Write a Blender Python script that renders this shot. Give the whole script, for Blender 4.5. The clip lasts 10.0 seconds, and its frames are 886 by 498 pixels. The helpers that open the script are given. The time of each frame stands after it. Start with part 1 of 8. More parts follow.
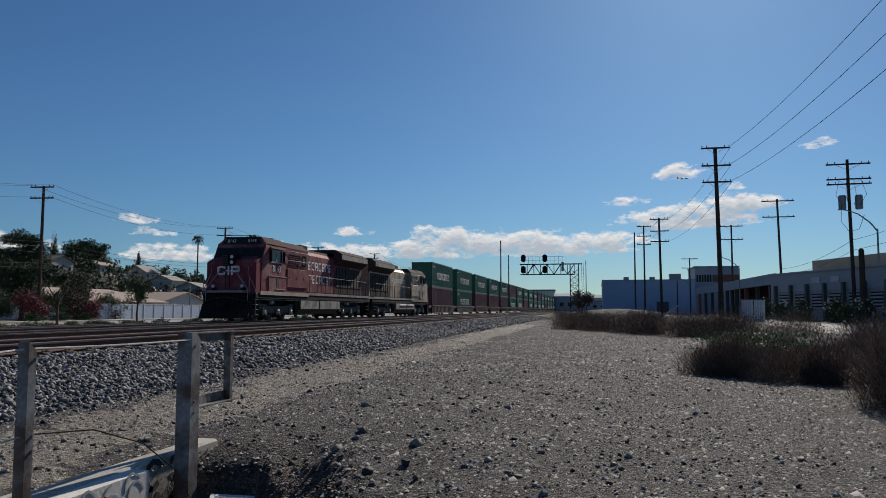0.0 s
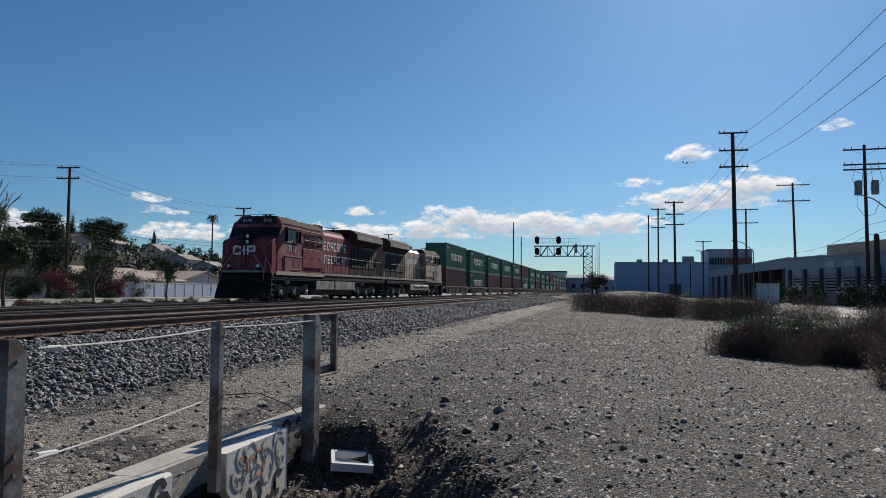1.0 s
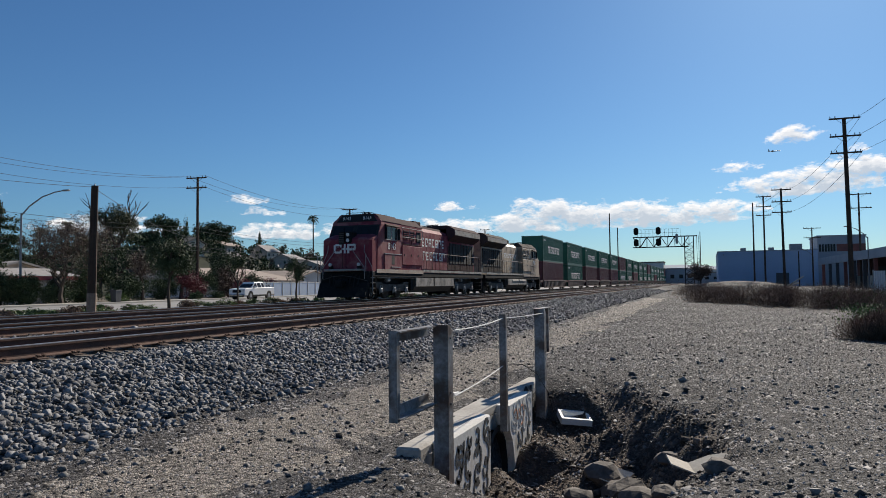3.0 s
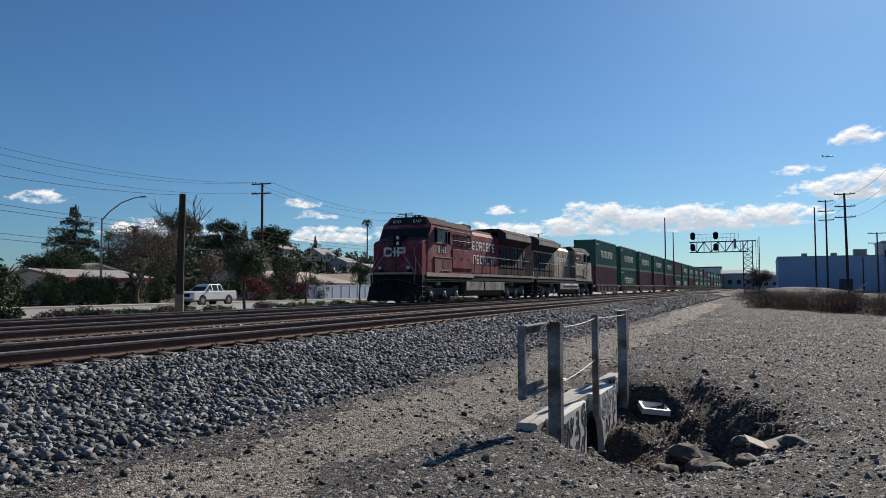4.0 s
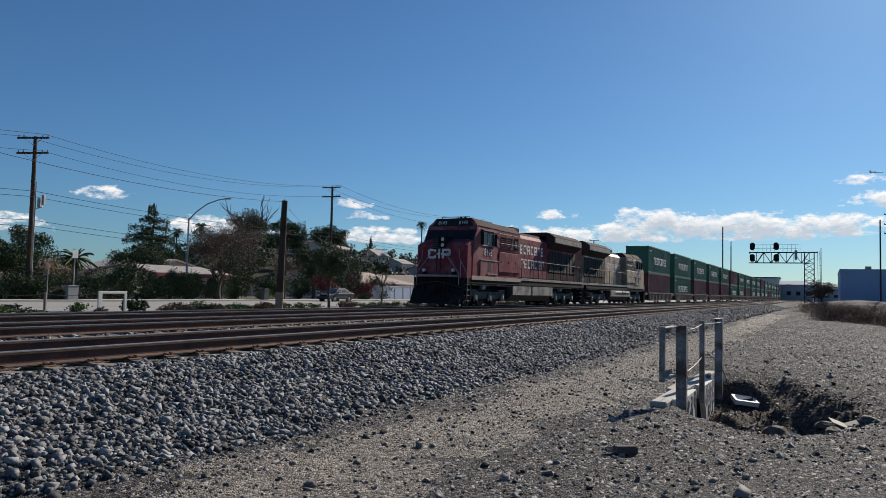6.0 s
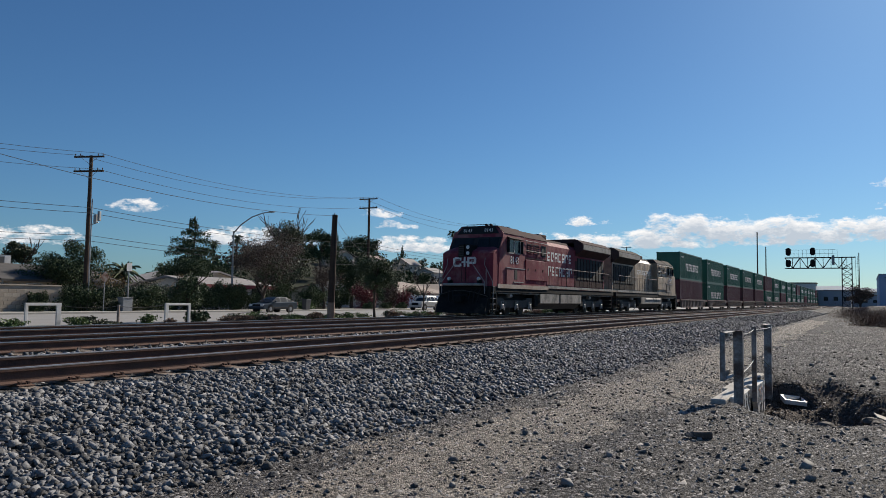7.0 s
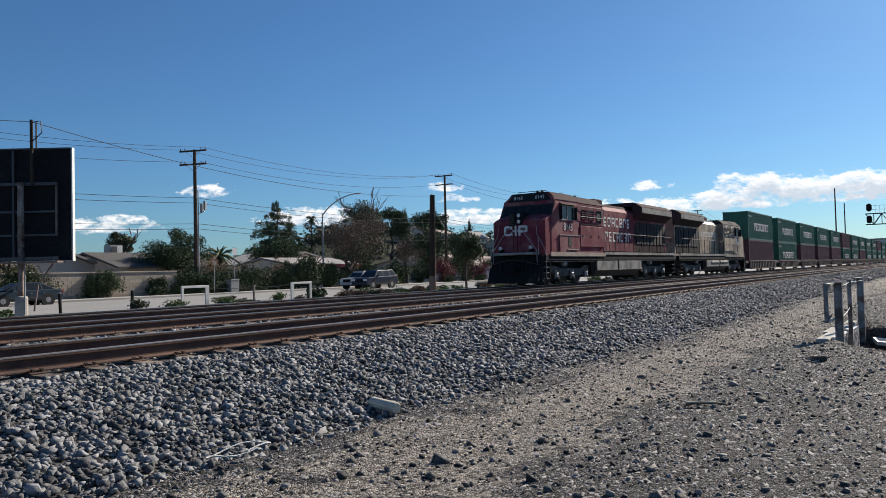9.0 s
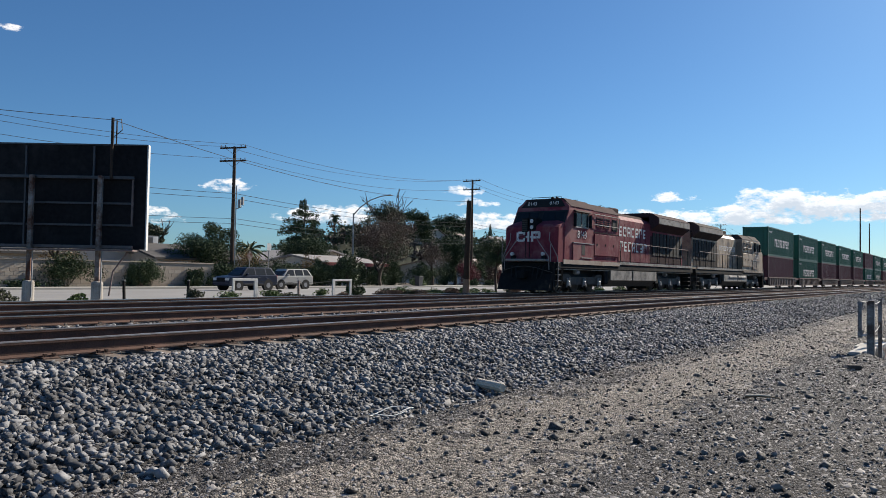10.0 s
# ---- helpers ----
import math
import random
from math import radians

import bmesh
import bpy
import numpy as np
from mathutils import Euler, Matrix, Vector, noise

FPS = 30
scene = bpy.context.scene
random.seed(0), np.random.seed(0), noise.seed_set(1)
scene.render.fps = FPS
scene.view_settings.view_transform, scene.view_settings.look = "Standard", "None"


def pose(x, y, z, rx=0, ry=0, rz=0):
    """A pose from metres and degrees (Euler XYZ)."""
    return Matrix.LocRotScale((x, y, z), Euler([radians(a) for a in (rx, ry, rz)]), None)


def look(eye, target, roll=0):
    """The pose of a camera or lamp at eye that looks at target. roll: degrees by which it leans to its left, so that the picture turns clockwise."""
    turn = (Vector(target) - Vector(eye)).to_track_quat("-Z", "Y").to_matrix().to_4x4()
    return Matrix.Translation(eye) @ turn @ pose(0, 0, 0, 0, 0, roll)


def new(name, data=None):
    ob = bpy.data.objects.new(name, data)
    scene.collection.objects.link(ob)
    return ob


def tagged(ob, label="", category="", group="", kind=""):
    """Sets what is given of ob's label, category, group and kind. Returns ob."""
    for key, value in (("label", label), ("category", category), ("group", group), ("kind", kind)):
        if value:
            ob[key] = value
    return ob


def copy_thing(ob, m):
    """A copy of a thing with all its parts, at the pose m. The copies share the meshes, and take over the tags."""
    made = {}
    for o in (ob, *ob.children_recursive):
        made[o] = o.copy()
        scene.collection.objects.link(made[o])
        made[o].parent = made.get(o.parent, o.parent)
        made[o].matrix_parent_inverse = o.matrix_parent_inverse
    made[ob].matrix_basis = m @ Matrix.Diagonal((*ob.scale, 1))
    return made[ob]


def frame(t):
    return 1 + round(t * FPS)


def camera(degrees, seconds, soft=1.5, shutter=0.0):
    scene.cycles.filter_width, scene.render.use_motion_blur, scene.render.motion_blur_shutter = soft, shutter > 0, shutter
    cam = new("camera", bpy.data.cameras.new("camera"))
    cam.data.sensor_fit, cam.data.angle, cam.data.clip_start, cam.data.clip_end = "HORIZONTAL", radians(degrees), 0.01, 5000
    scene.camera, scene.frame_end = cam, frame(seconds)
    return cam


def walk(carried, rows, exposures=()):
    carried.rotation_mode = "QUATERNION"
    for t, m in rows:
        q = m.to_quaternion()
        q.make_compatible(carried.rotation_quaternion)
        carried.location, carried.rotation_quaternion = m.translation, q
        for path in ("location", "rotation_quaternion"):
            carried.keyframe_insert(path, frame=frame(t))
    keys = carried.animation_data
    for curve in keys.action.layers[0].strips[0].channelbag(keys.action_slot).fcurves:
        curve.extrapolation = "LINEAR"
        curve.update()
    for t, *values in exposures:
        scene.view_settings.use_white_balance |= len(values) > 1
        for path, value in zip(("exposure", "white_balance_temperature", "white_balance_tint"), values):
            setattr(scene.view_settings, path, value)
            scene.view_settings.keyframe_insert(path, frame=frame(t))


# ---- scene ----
cam = camera(61.3, 10.0, soft=0.4)
METRES, EYE, TILT, LEAN, TURN = 16.635, 0.634, -0.767, 0.143, 11.726
ROWS = [
    (0.0, 0.0, 0.0, 0.0, -0.02, 5.4, -0.21),
    (0.5, -0.0267, -0.0343, 0.0025, -0.08, 4.75, -0.25),
    (1.0, -0.0475, -0.0753, 0.003, 0.76, 3.89, -0.67),
    (1.5, -0.0736, -0.1148, 0.004, 2.46, 3.4, -0.88),
    (2.0, -0.0931, -0.1585, 0.0056, 4.22, 3.51, -0.66),
    (2.5, -0.116, -0.2008, 0.0063, 5.84, 3.37, -0.04),
    (4.0, -0.1631, -0.3405, 0.0049, 11.65, 3.72, -0.07),
    (4.5, -0.1779, -0.3834, 0.0046, 12.88, 3.49, -0.78),
    (5.0, -0.1884, -0.4303, 0.0043, 13.67, 3.4, -1.08),
    (5.5, -0.2051, -0.4771, 0.0047, 14.46, 3.56, -1.44),
    (7.0, -0.2439, -0.6228, 0.0057, 17.64, 4.45, -1.21),
    (7.5, -0.2595, -0.673, 0.0049, 19.15, 3.89, -0.15),
    (8.0, -0.2674, -0.7244, 0.0059, 20.63, 2.91, 1.31),
    (8.5, -0.2739, -0.7805, 0.0024, 21.75, 2.38, 1.85),
    (9.0, -0.2816, -0.8342, 0.0004, 22.63, 2.34, 1.01),
    (9.5, -0.2914, -0.8886, 0.0006, 23.47, 2.64, -0.45),
    (10.0, -0.3048, -0.9414, -0.0018, 23.88, 2.58, -1.45),
]
walk(cam, [(t, pose(11.212, 0, EYE, TILT, LEAN, TURN) @ pose(METRES * x, METRES * y, METRES * z, 90 + pitch, roll, yaw)) for t, x, y, z, yaw, pitch, roll in ROWS],
     [(0.0, -0.12), (1.0, 0.12), (2.5, 0.27), (4.5, 0.25), (5.5, 0.24), (7.0, 0.2), (7.5, 0.44), (8.5, 0.45), (10.0, 0.54)])

# ---- light ----
SUN_AZ, SUN_EL = radians(9.0), radians(31.0)   # from the track's direction towards +x, and above the horizon
world = bpy.data.worlds.new("sky")
scene.world = world
world.use_nodes = True


def sky_nodes():
    nt = world.node_tree
    nt.nodes.clear()
    out = nt.nodes.new("ShaderNodeOutputWorld")
    bg = nt.nodes.new("ShaderNodeBackground")
    sky = nt.nodes.new("ShaderNodeTexSky")
    sky.sky_type, sky.sun_disc = "NISHITA", False
    sky.sun_elevation, sky.sun_rotation = SUN_EL, SUN_AZ
    sky.air_density, sky.dust_density, sky.ozone_density = 1.0, 0.35, 5.0
    sky.altitude = 100

    def math_node(op, a, b=None, clamp=False):
        n = nt.nodes.new("ShaderNodeMath")
        n.operation, n.use_clamp = op, clamp
        for i, v in enumerate((a, b)):
            if v is None:
                continue
            if isinstance(v, (int, float)):
                n.inputs[i].default_value = v
            else:
                nt.links.new(v, n.inputs[i])
        return n.outputs[0]

    tex = nt.nodes.new("ShaderNodeTexCoord")
    sep = nt.nodes.new("ShaderNodeSeparateXYZ")
    nt.links.new(tex.outputs["Generated"], sep.inputs[0])
    az = math_node("MULTIPLY", math_node("ARCTAN2", sep.outputs[0], sep.outputs[1]), 57.2958)
    el = math_node("MULTIPLY", math_node("ARCSINE", sep.outputs[2]), 57.2958)
    def density(lift):
        """How thick the cloud is, seen lift degrees above each direction: banks with flat bases and torn tops."""
        up = math_node("ADD", el, lift)
        comb = nt.nodes.new("ShaderNodeCombineXYZ")
        nt.links.new(math_node("MULTIPLY", az, 0.6), comb.inputs[0])
        nt.links.new(math_node("MULTIPLY", up, 1.25), comb.inputs[1])
        billow = nt.nodes.new("ShaderNodeTexNoise")
        billow.inputs["Scale"].default_value, billow.inputs["Detail"].default_value, billow.inputs["Roughness"].default_value = 1.0, 12, 0.66
        nt.links.new(comb.outputs[0], billow.inputs["Vector"])
        total = None
        for a, e, w, h, k in CLOUDS:
            dx = math_node("DIVIDE", math_node("SUBTRACT", az, a), w)
            dy = math_node("DIVIDE", math_node("SUBTRACT", up, e - 0.3 * h), h)
            dy = math_node("MAXIMUM", dy, math_node("MULTIPLY", dy, -2.0))
            d = math_node("ADD", math_node("MULTIPLY", dx, dx), math_node("MULTIPLY", dy, dy))
            m = math_node("MULTIPLY", math_node("SUBTRACT", 1.0, d, True), k)
            total = m if total is None else math_node("MAXIMUM", total, m)
        thick = math_node("ADD", math_node("MULTIPLY", math_node("POWER", total, 0.6), 1.05), math_node("MULTIPLY", math_node("SUBTRACT", billow.outputs[0], 0.5), 3.0))
        thick = math_node("MULTIPLY", math_node("SUBTRACT", thick, 0.5), 2.2, True)
        return math_node("MULTIPLY", thick, math_node("GREATER_THAN", total, 0.01))

    mask = density(0.0)
    # sunlit tops, grey where more cloud stands above
    ramp = nt.nodes.new("ShaderNodeValToRGB")
    ramp.color_ramp.elements[0].position, ramp.color_ramp.elements[0].color = 0.0, (15.5, 15.0, 14.6, 1)
    ramp.color_ramp.elements[1].position, ramp.color_ramp.elements[1].color = 1.0, (8.2, 8.9, 9.9, 1)
    nt.links.new(math_node("MULTIPLY", math_node("ADD", density(0.3), density(0.7)), 0.5), ramp.inputs[0])
    mix = nt.nodes.new("ShaderNodeMix")
    mix.data_type = "RGBA"
    nt.links.new(math_node("MULTIPLY", mask, 0.92), mix.inputs["Factor"])
    tint = nt.nodes.new("ShaderNodeMix")
    tint.data_type, tint.blend_type = "RGBA", "MULTIPLY"
    tint.inputs["Factor"].default_value = 1.0
    tint.inputs["B"].default_value = (0.62, 0.90, 1.10, 1)
    nt.links.new(sky.outputs[0], tint.inputs["A"])
    nt.links.new(tint.outputs["Result"], mix.inputs["A"])
    nt.links.new(ramp.outputs[0], mix.inputs["B"])
    nt.links.new(mix.outputs["Result"], bg.inputs[0])
    bg.inputs[1].default_value = SKY
    nt.links.new(bg.outputs[0], out.inputs[0])


SKY = 0.059
CLOUDS = [(-4.0, 5.0, 8.0, 1.4, 1.0), (-12.5, 4.7, 6.0, 1.2, 1.0), (1.5, 5.4, 3.2, 1.0, 1.0), (6.5, 6.9, 6.0, 1.5, 1.0), (10.0, 7.8, 3.6, 1.2, 1.0), (-22.0, 4.1, 7.0, 0.9, 0.95), (-6.0, 5.3, 9.5, 1.5, 1.0), (-10.5, 5.6, 4.0, 1.3, 1.0), (-1.0, 4.9, 5.0, 1.1, 0.95), (-18.5, 4.5, 6.0, 1.2, 0.9), (-25.0, 4.4, 5.0, 1.2, 0.9), (-31.5, 4.2, 4.5, 1.1, 0.9),
          (-34.2, 6.5, 2.0, 0.65, 0.61), (-33.0, 5.6, 2.25, 0.59, 0.58), (-51.8, 6.4, 2.38, 0.91, 0.68), (7.5, 7.2, 5.2, 1.5, 1.0), (5.9, 10.2, 2.38, 1.17, 0.72),
          (2.2, 8.2, 2.0, 0.78, 0.65), (-13.0, 6.1, 1.62, 1.17, 0.68), (-18.6, 6.0, 2.25, 0.65, 0.61), (-44.0, 4.5, 6.0, 1.2, 0.85), (-60.0, 4.0, 6.0, 1.2, 0.8), (-66.0, 15.6, 1.12, 0.39, 0.54),
          (15.0, 11.5, 1.75, 0.65, 0.58), (10.2, 8.9, 1.25, 0.52, 0.58)]
sky_nodes()
sun = new("sun", bpy.data.lights.new("sun", "SUN"))
sun.data.energy, sun.data.angle, sun.data.color = 5.0, radians(0.55), (1.0, 0.92, 0.80)
sun.matrix_world = look((0, 0, 50), (-math.sin(SUN_AZ) * math.cos(SUN_EL), -math.cos(SUN_AZ) * math.cos(SUN_EL), 50 - math.sin(SUN_EL)))

# ---- materials ----
MATS = {}


def mat(name, a, b=None, rough=0.8, sharp=0.3, metal=0.0, scale=4.0, fine=40.0, bump=0.15, spread=0.0, coords="Object", gloss=0.5, dirt=None, dirt_amount=0.45):
    """A paint or surface: two colours mixed by coarse and fine noise, with fine relief. spread: how much each piece differs. dirt: a third colour in patches."""
    if name in MATS:
        return MATS[name]
    m = bpy.data.materials.new(name)
    m.use_nodes = True
    nt = m.node_tree
    p = nt.nodes["Principled BSDF"]
    b = b or tuple(v * 0.7 for v in a)
    tex = nt.nodes.new("ShaderNodeTexCoord")
    n1 = nt.nodes.new("ShaderNodeTexNoise")
    n1.inputs["Scale"].default_value, n1.inputs["Detail"].default_value = scale, 5
    n2 = nt.nodes.new("ShaderNodeTexNoise")
    n2.inputs["Scale"].default_value, n2.inputs["Detail"].default_value = fine, 4
    for n in (n1, n2):
        nt.links.new(tex.outputs[coords], n.inputs["Vector"])
    add = nt.nodes.new("ShaderNodeMath")
    add.operation = "ADD"
    nt.links.new(n1.outputs[0], add.inputs[0])
    nt.links.new(n2.outputs[0], add.inputs[1])
    last = add.outputs[0]
    if spread:
        info = nt.nodes.new("ShaderNodeObjectInfo" if spread > 0 else "ShaderNodeNewGeometry")
        mul = nt.nodes.new("ShaderNodeMath")
        mul.operation, mul.inputs[1].default_value = "MULTIPLY_ADD", abs(spread)
        nt.links.new(info.outputs["Random" if spread > 0 else "Random Per Island"], mul.inputs[0])
        nt.links.new(last, mul.inputs[2])
        sub = nt.nodes.new("ShaderNodeMath")
        sub.operation, sub.inputs[1].default_value = "SUBTRACT", abs(spread) / 2
        nt.links.new(mul.outputs[0], sub.inputs[0])
        last = sub.outputs[0]
    ramp = nt.nodes.new("ShaderNodeMapRange")
    ramp.inputs[1].default_value, ramp.inputs[2].default_value = 1 - sharp, 1 + sharp
    nt.links.new(last, ramp.inputs[0])
    mix = nt.nodes.new("ShaderNodeMix")
    mix.data_type = "RGBA"
    mix.inputs["A"].default_value, mix.inputs["B"].default_value = (*a, 1), (*b, 1)
    nt.links.new(ramp.outputs[0], mix.inputs["Factor"])
    colour = mix.outputs["Result"]
    if dirt:
        n3 = nt.nodes.new("ShaderNodeTexNoise")
        n3.inputs["Scale"].default_value, n3.inputs["Detail"].default_value, n3.inputs["Roughness"].default_value = scale * 0.6, 8, 0.7
        nt.links.new(tex.outputs[coords], n3.inputs["Vector"])
        r3 = nt.nodes.new("ShaderNodeMapRange")
        r3.inputs[1].default_value, r3.inputs[2].default_value = 0.85 - dirt_amount, 1.0 - dirt_amount
        nt.links.new(n3.outputs[0], r3.inputs[0])
        mix2 = nt.nodes.new("ShaderNodeMix")
        mix2.data_type = "RGBA"
        nt.links.new(r3.outputs[0], mix2.inputs["Factor"])
        nt.links.new(colour, mix2.inputs["A"])
        mix2.inputs["B"].default_value = (*dirt, 1)
        colour = mix2.outputs["Result"]
    nt.links.new(colour, p.inputs["Base Color"])
    p.inputs["Roughness"].default_value, p.inputs["Metallic"].default_value = rough, metal
    p.inputs["Specular IOR Level"].default_value = gloss
    if bump:
        bn = nt.nodes.new("ShaderNodeBump")
        bn.inputs["Strength"].default_value, bn.inputs["Distance"].default_value = bump, 0.02
        nt.links.new(n2.outputs[0], bn.inputs["Height"])
        nt.links.new(bn.outputs[0], p.inputs["Normal"])
    MATS[name] = m
    return m


def stony_mat(name, light, dark, sizes=(30.0, 72.0), rough=0.9, patch=None, patch_amount=0.4, spread=1.0):
    """Ground of small broken stones: each grain has its own tone and its own raised top, with larger patches of dust."""
    if name in MATS:
        return MATS[name]
    m = bpy.data.materials.new(name)
    m.use_nodes = True
    nt = m.node_tree
    p = nt.nodes["Principled BSDF"]
    tex = nt.nodes.new("ShaderNodeTexCoord")
    tone, height = None, None
    for k, s in enumerate(sizes):
        vo = nt.nodes.new("ShaderNodeTexVoronoi")
        vo.inputs["Scale"].default_value = s
        nt.links.new(tex.outputs["Object"], vo.inputs["Vector"])
        sep = nt.nodes.new("ShaderNodeSeparateColor")
        nt.links.new(vo.outputs["Color"], sep.inputs[0])
        for what in ("tone", "height"):
            src = sep.outputs[0] if what == "tone" else vo.outputs["Distance"]
            old = tone if what == "tone" else height
            if old is not None:
                ad = nt.nodes.new("ShaderNodeMath")
                ad.operation = "MULTIPLY" if what == "tone" else "ADD"
                nt.links.new(old, ad.inputs[0])
                nt.links.new(src, ad.inputs[1])
                src = ad.outputs[0]
            if what == "tone":
                tone = src
            else:
                height = src
    ramp = nt.nodes.new("ShaderNodeMapRange")
    ramp.inputs[1].default_value, ramp.inputs[2].default_value = 0.0, 0.55 * spread
    nt.links.new(tone, ramp.inputs[0])
    mix = nt.nodes.new("ShaderNodeMix")
    mix.data_type = "RGBA"
    mix.inputs["A"].default_value, mix.inputs["B"].default_value = (*dark, 1), (*light, 1)
    nt.links.new(ramp.outputs[0], mix.inputs["Factor"])
    colour = mix.outputs["Result"]
    for k, (scale, amount) in enumerate(((0.45, patch_amount), (2.3, patch_amount * 0.7))):
        n3 = nt.nodes.new("ShaderNodeTexNoise")
        n3.inputs["Scale"].default_value, n3.inputs["Detail"].default_value, n3.inputs["Roughness"].default_value = scale, 7, 0.65
        nt.links.new(tex.outputs["Object"], n3.inputs["Vector"])
        r3 = nt.nodes.new("ShaderNodeMapRange")
        r3.inputs[1].default_value, r3.inputs[2].default_value, r3.inputs[4].default_value = 0.42, 0.68, amount
        nt.links.new(n3.outputs[0], r3.inputs[0])
        mx = nt.nodes.new("ShaderNodeMix")
        mx.data_type = "RGBA"
        nt.links.new(r3.outputs[0], mx.inputs["Factor"])
        nt.links.new(colour, mx.inputs["A"])
        mx.inputs["B"].default_value = (*(patch or dark), 1) if k == 0 else (*dark, 1)
        colour = mx.outputs["Result"]
    nt.links.new(colour, p.inputs["Base Color"])
    p.inputs["Roughness"].default_value, p.inputs["Specular IOR Level"].default_value = rough, 0.25
    bn = nt.nodes.new("ShaderNodeBump")
    bn.invert = True
    bn.inputs["Strength"].default_value, bn.inputs["Distance"].default_value = 1.0, 0.03
    nt.links.new(height, bn.inputs["Height"])
    nt.links.new(bn.outputs[0], p.inputs["Normal"])
    MATS[name] = m
    return m


# ---- mesh helpers ----
class Mesh:
    """Collects corners and faces of one part."""

    def __init__(self):
        self.v, self.f = [], []

    def add(self, verts, faces):
        o = len(self.v)
        self.v += [tuple(p) for p in verts]
        self.f += [tuple(o + i for i in f) for f in faces]
        return self

    def box(self, x0, x1, y0, y1, z0, z1):
        return self.add([(x0, y0, z0), (x1, y0, z0), (x1, y1, z0), (x0, y1, z0), (x0, y0, z1), (x1, y0, z1), (x1, y1, z1), (x0, y1, z1)],
                        [(0, 3, 2, 1), (4, 5, 6, 7), (0, 1, 5, 4), (1, 2, 6, 5), (2, 3, 7, 6), (3, 0, 4, 7)])

    def chamfer(self, x0, x1, y0, y1, z0, z1, c):
        """A box with its edges cut off by c."""
        xs, ys, zs = (x0, x1), (y0, y1), (z0, z1)
        bm = bmesh.new()
        for x in xs:
            for y in ys:
                for z in zs:
                    sx, sy, sz = (c if x == x0 else -c), (c if y == y0 else -c), (c if z == z0 else -c)
                    for d in ((0, sy, sz), (sx, 0, sz), (sx, sy, 0)):
                        bm.verts.new((x + d[0], y + d[1], z + d[2]))
        bmesh.ops.convex_hull(bm, input=bm.verts)
        bm.verts.index_update()
        self.add([v.co for v in bm.verts], [[v.index for v in f.verts] for f in bm.faces])
        bm.free()
        return self

    def prism(self, outline, axis, a, b):
        """An outline in the two other axes (in the order x, y, z), drawn out along axis from a to b."""
        n = len(outline)

        def at(p, s):
            q = list(p)
            q.insert("xyz".index(axis), s)
            return q
        v = [at(p, a) for p in outline] + [at(p, b) for p in outline]
        return self.add(v, [tuple(range(n))[::-1], tuple(range(n, 2 * n))] + [(i, (i + 1) % n, n + (i + 1) % n, n + i) for i in range(n)])

    def tube(self, points, r, n=6, r1=None, cap=True):
        """A round bar along points, from radius r to r1."""
        pts = [Vector(p) for p in points]
        r1 = r if r1 is None else r1
        rings = []
        side = None
        for i, p in enumerate(pts):
            d = (pts[min(i + 1, len(pts) - 1)] - pts[max(i - 1, 0)]).normalized()
            if side is None:
                side = d.orthogonal().normalized()
            else:
                side = (side - d * side.dot(d))
                side = side.normalized() if side.length > 1e-6 else d.orthogonal().normalized()
            up = d.cross(side)
            rr = r + (r1 - r) * i / max(1, len(pts) - 1)
            rings += [p + (side * math.cos(2 * math.pi * k / n) + up * math.sin(2 * math.pi * k / n)) * rr for k in range(n)]
        f = []
        for i in range(len(pts) - 1):
            f += [(i * n + k, i * n + (k + 1) % n, (i + 1) * n + (k + 1) % n, (i + 1) * n + k) for k in range(n)]
        if cap:
            f += [tuple(range(n))[::-1], tuple((len(pts) - 1) * n + k for k in range(n))]
        return self.add(rings, f)

    def lathe(self, base, profile, n=12, axis="z"):
        """Radii over height (r, h) round an axis through base."""
        v = []
        for r, h in profile:
            for k in range(n):
                a = 2 * math.pi * k / n
                q = (r * math.cos(a), r * math.sin(a), h)
                q = {"z": q, "x": (q[2], q[0], q[1]), "y": (q[0], q[2], q[1])}[axis]
                v.append((base[0] + q[0], base[1] + q[1], base[2] + q[2]))
        f = [tuple(range(n))[::-1], tuple((len(profile) - 1) * n + k for k in range(n))]
        for i in range(len(profile) - 1):
            f += [(i * n + k, i * n + (k + 1) % n, (i + 1) * n + (k + 1) % n, (i + 1) * n + k) for k in range(n)]
        return self.add(v, f)

    def data(self, name, material, smooth=False):
        me = bpy.data.meshes.new(name)
        me.from_pydata(self.v, [], self.f)
        me.materials.append(material)
        if smooth:
            me.polygons.foreach_set("use_smooth", [True] * len(me.polygons))
        me.update()
        return me


def part(name, mesh, material, parent=None, label="", smooth=False, fix=True):
    me = mesh if isinstance(mesh, bpy.types.Mesh) else mesh.data(name, material, smooth)
    if fix and not isinstance(mesh, bpy.types.Mesh):
        bm = bmesh.new()
        bm.from_mesh(me)
        bmesh.ops.recalc_face_normals(bm, faces=bm.faces)
        bm.to_mesh(me)
        bm.free()
    ob = new(name, me)
    ob.parent = parent
    if label:
        ob["label"] = label
    return ob


ROADSIDE = {"tree", "bush", "house", "utility box", "bin", "sign", "palm tree"}
ACROSS = 1.16


def thing(name, place, label, category, group="", kind="", turn=0.0):
    ob = tagged(new(name), label, category, group, kind)
    ob.matrix_basis = pose(*place, 0, 0, turn)
    if category in ROADSIDE and -62 < place[0] < -34.4:
        # what stands across the road
        ob.location = (9.6 + (place[0] - 9.6) * ACROSS, -8 + (place[1] + 8) * ACROSS, -0.68)
        ob.scale = (ACROSS,) * 3
    return ob


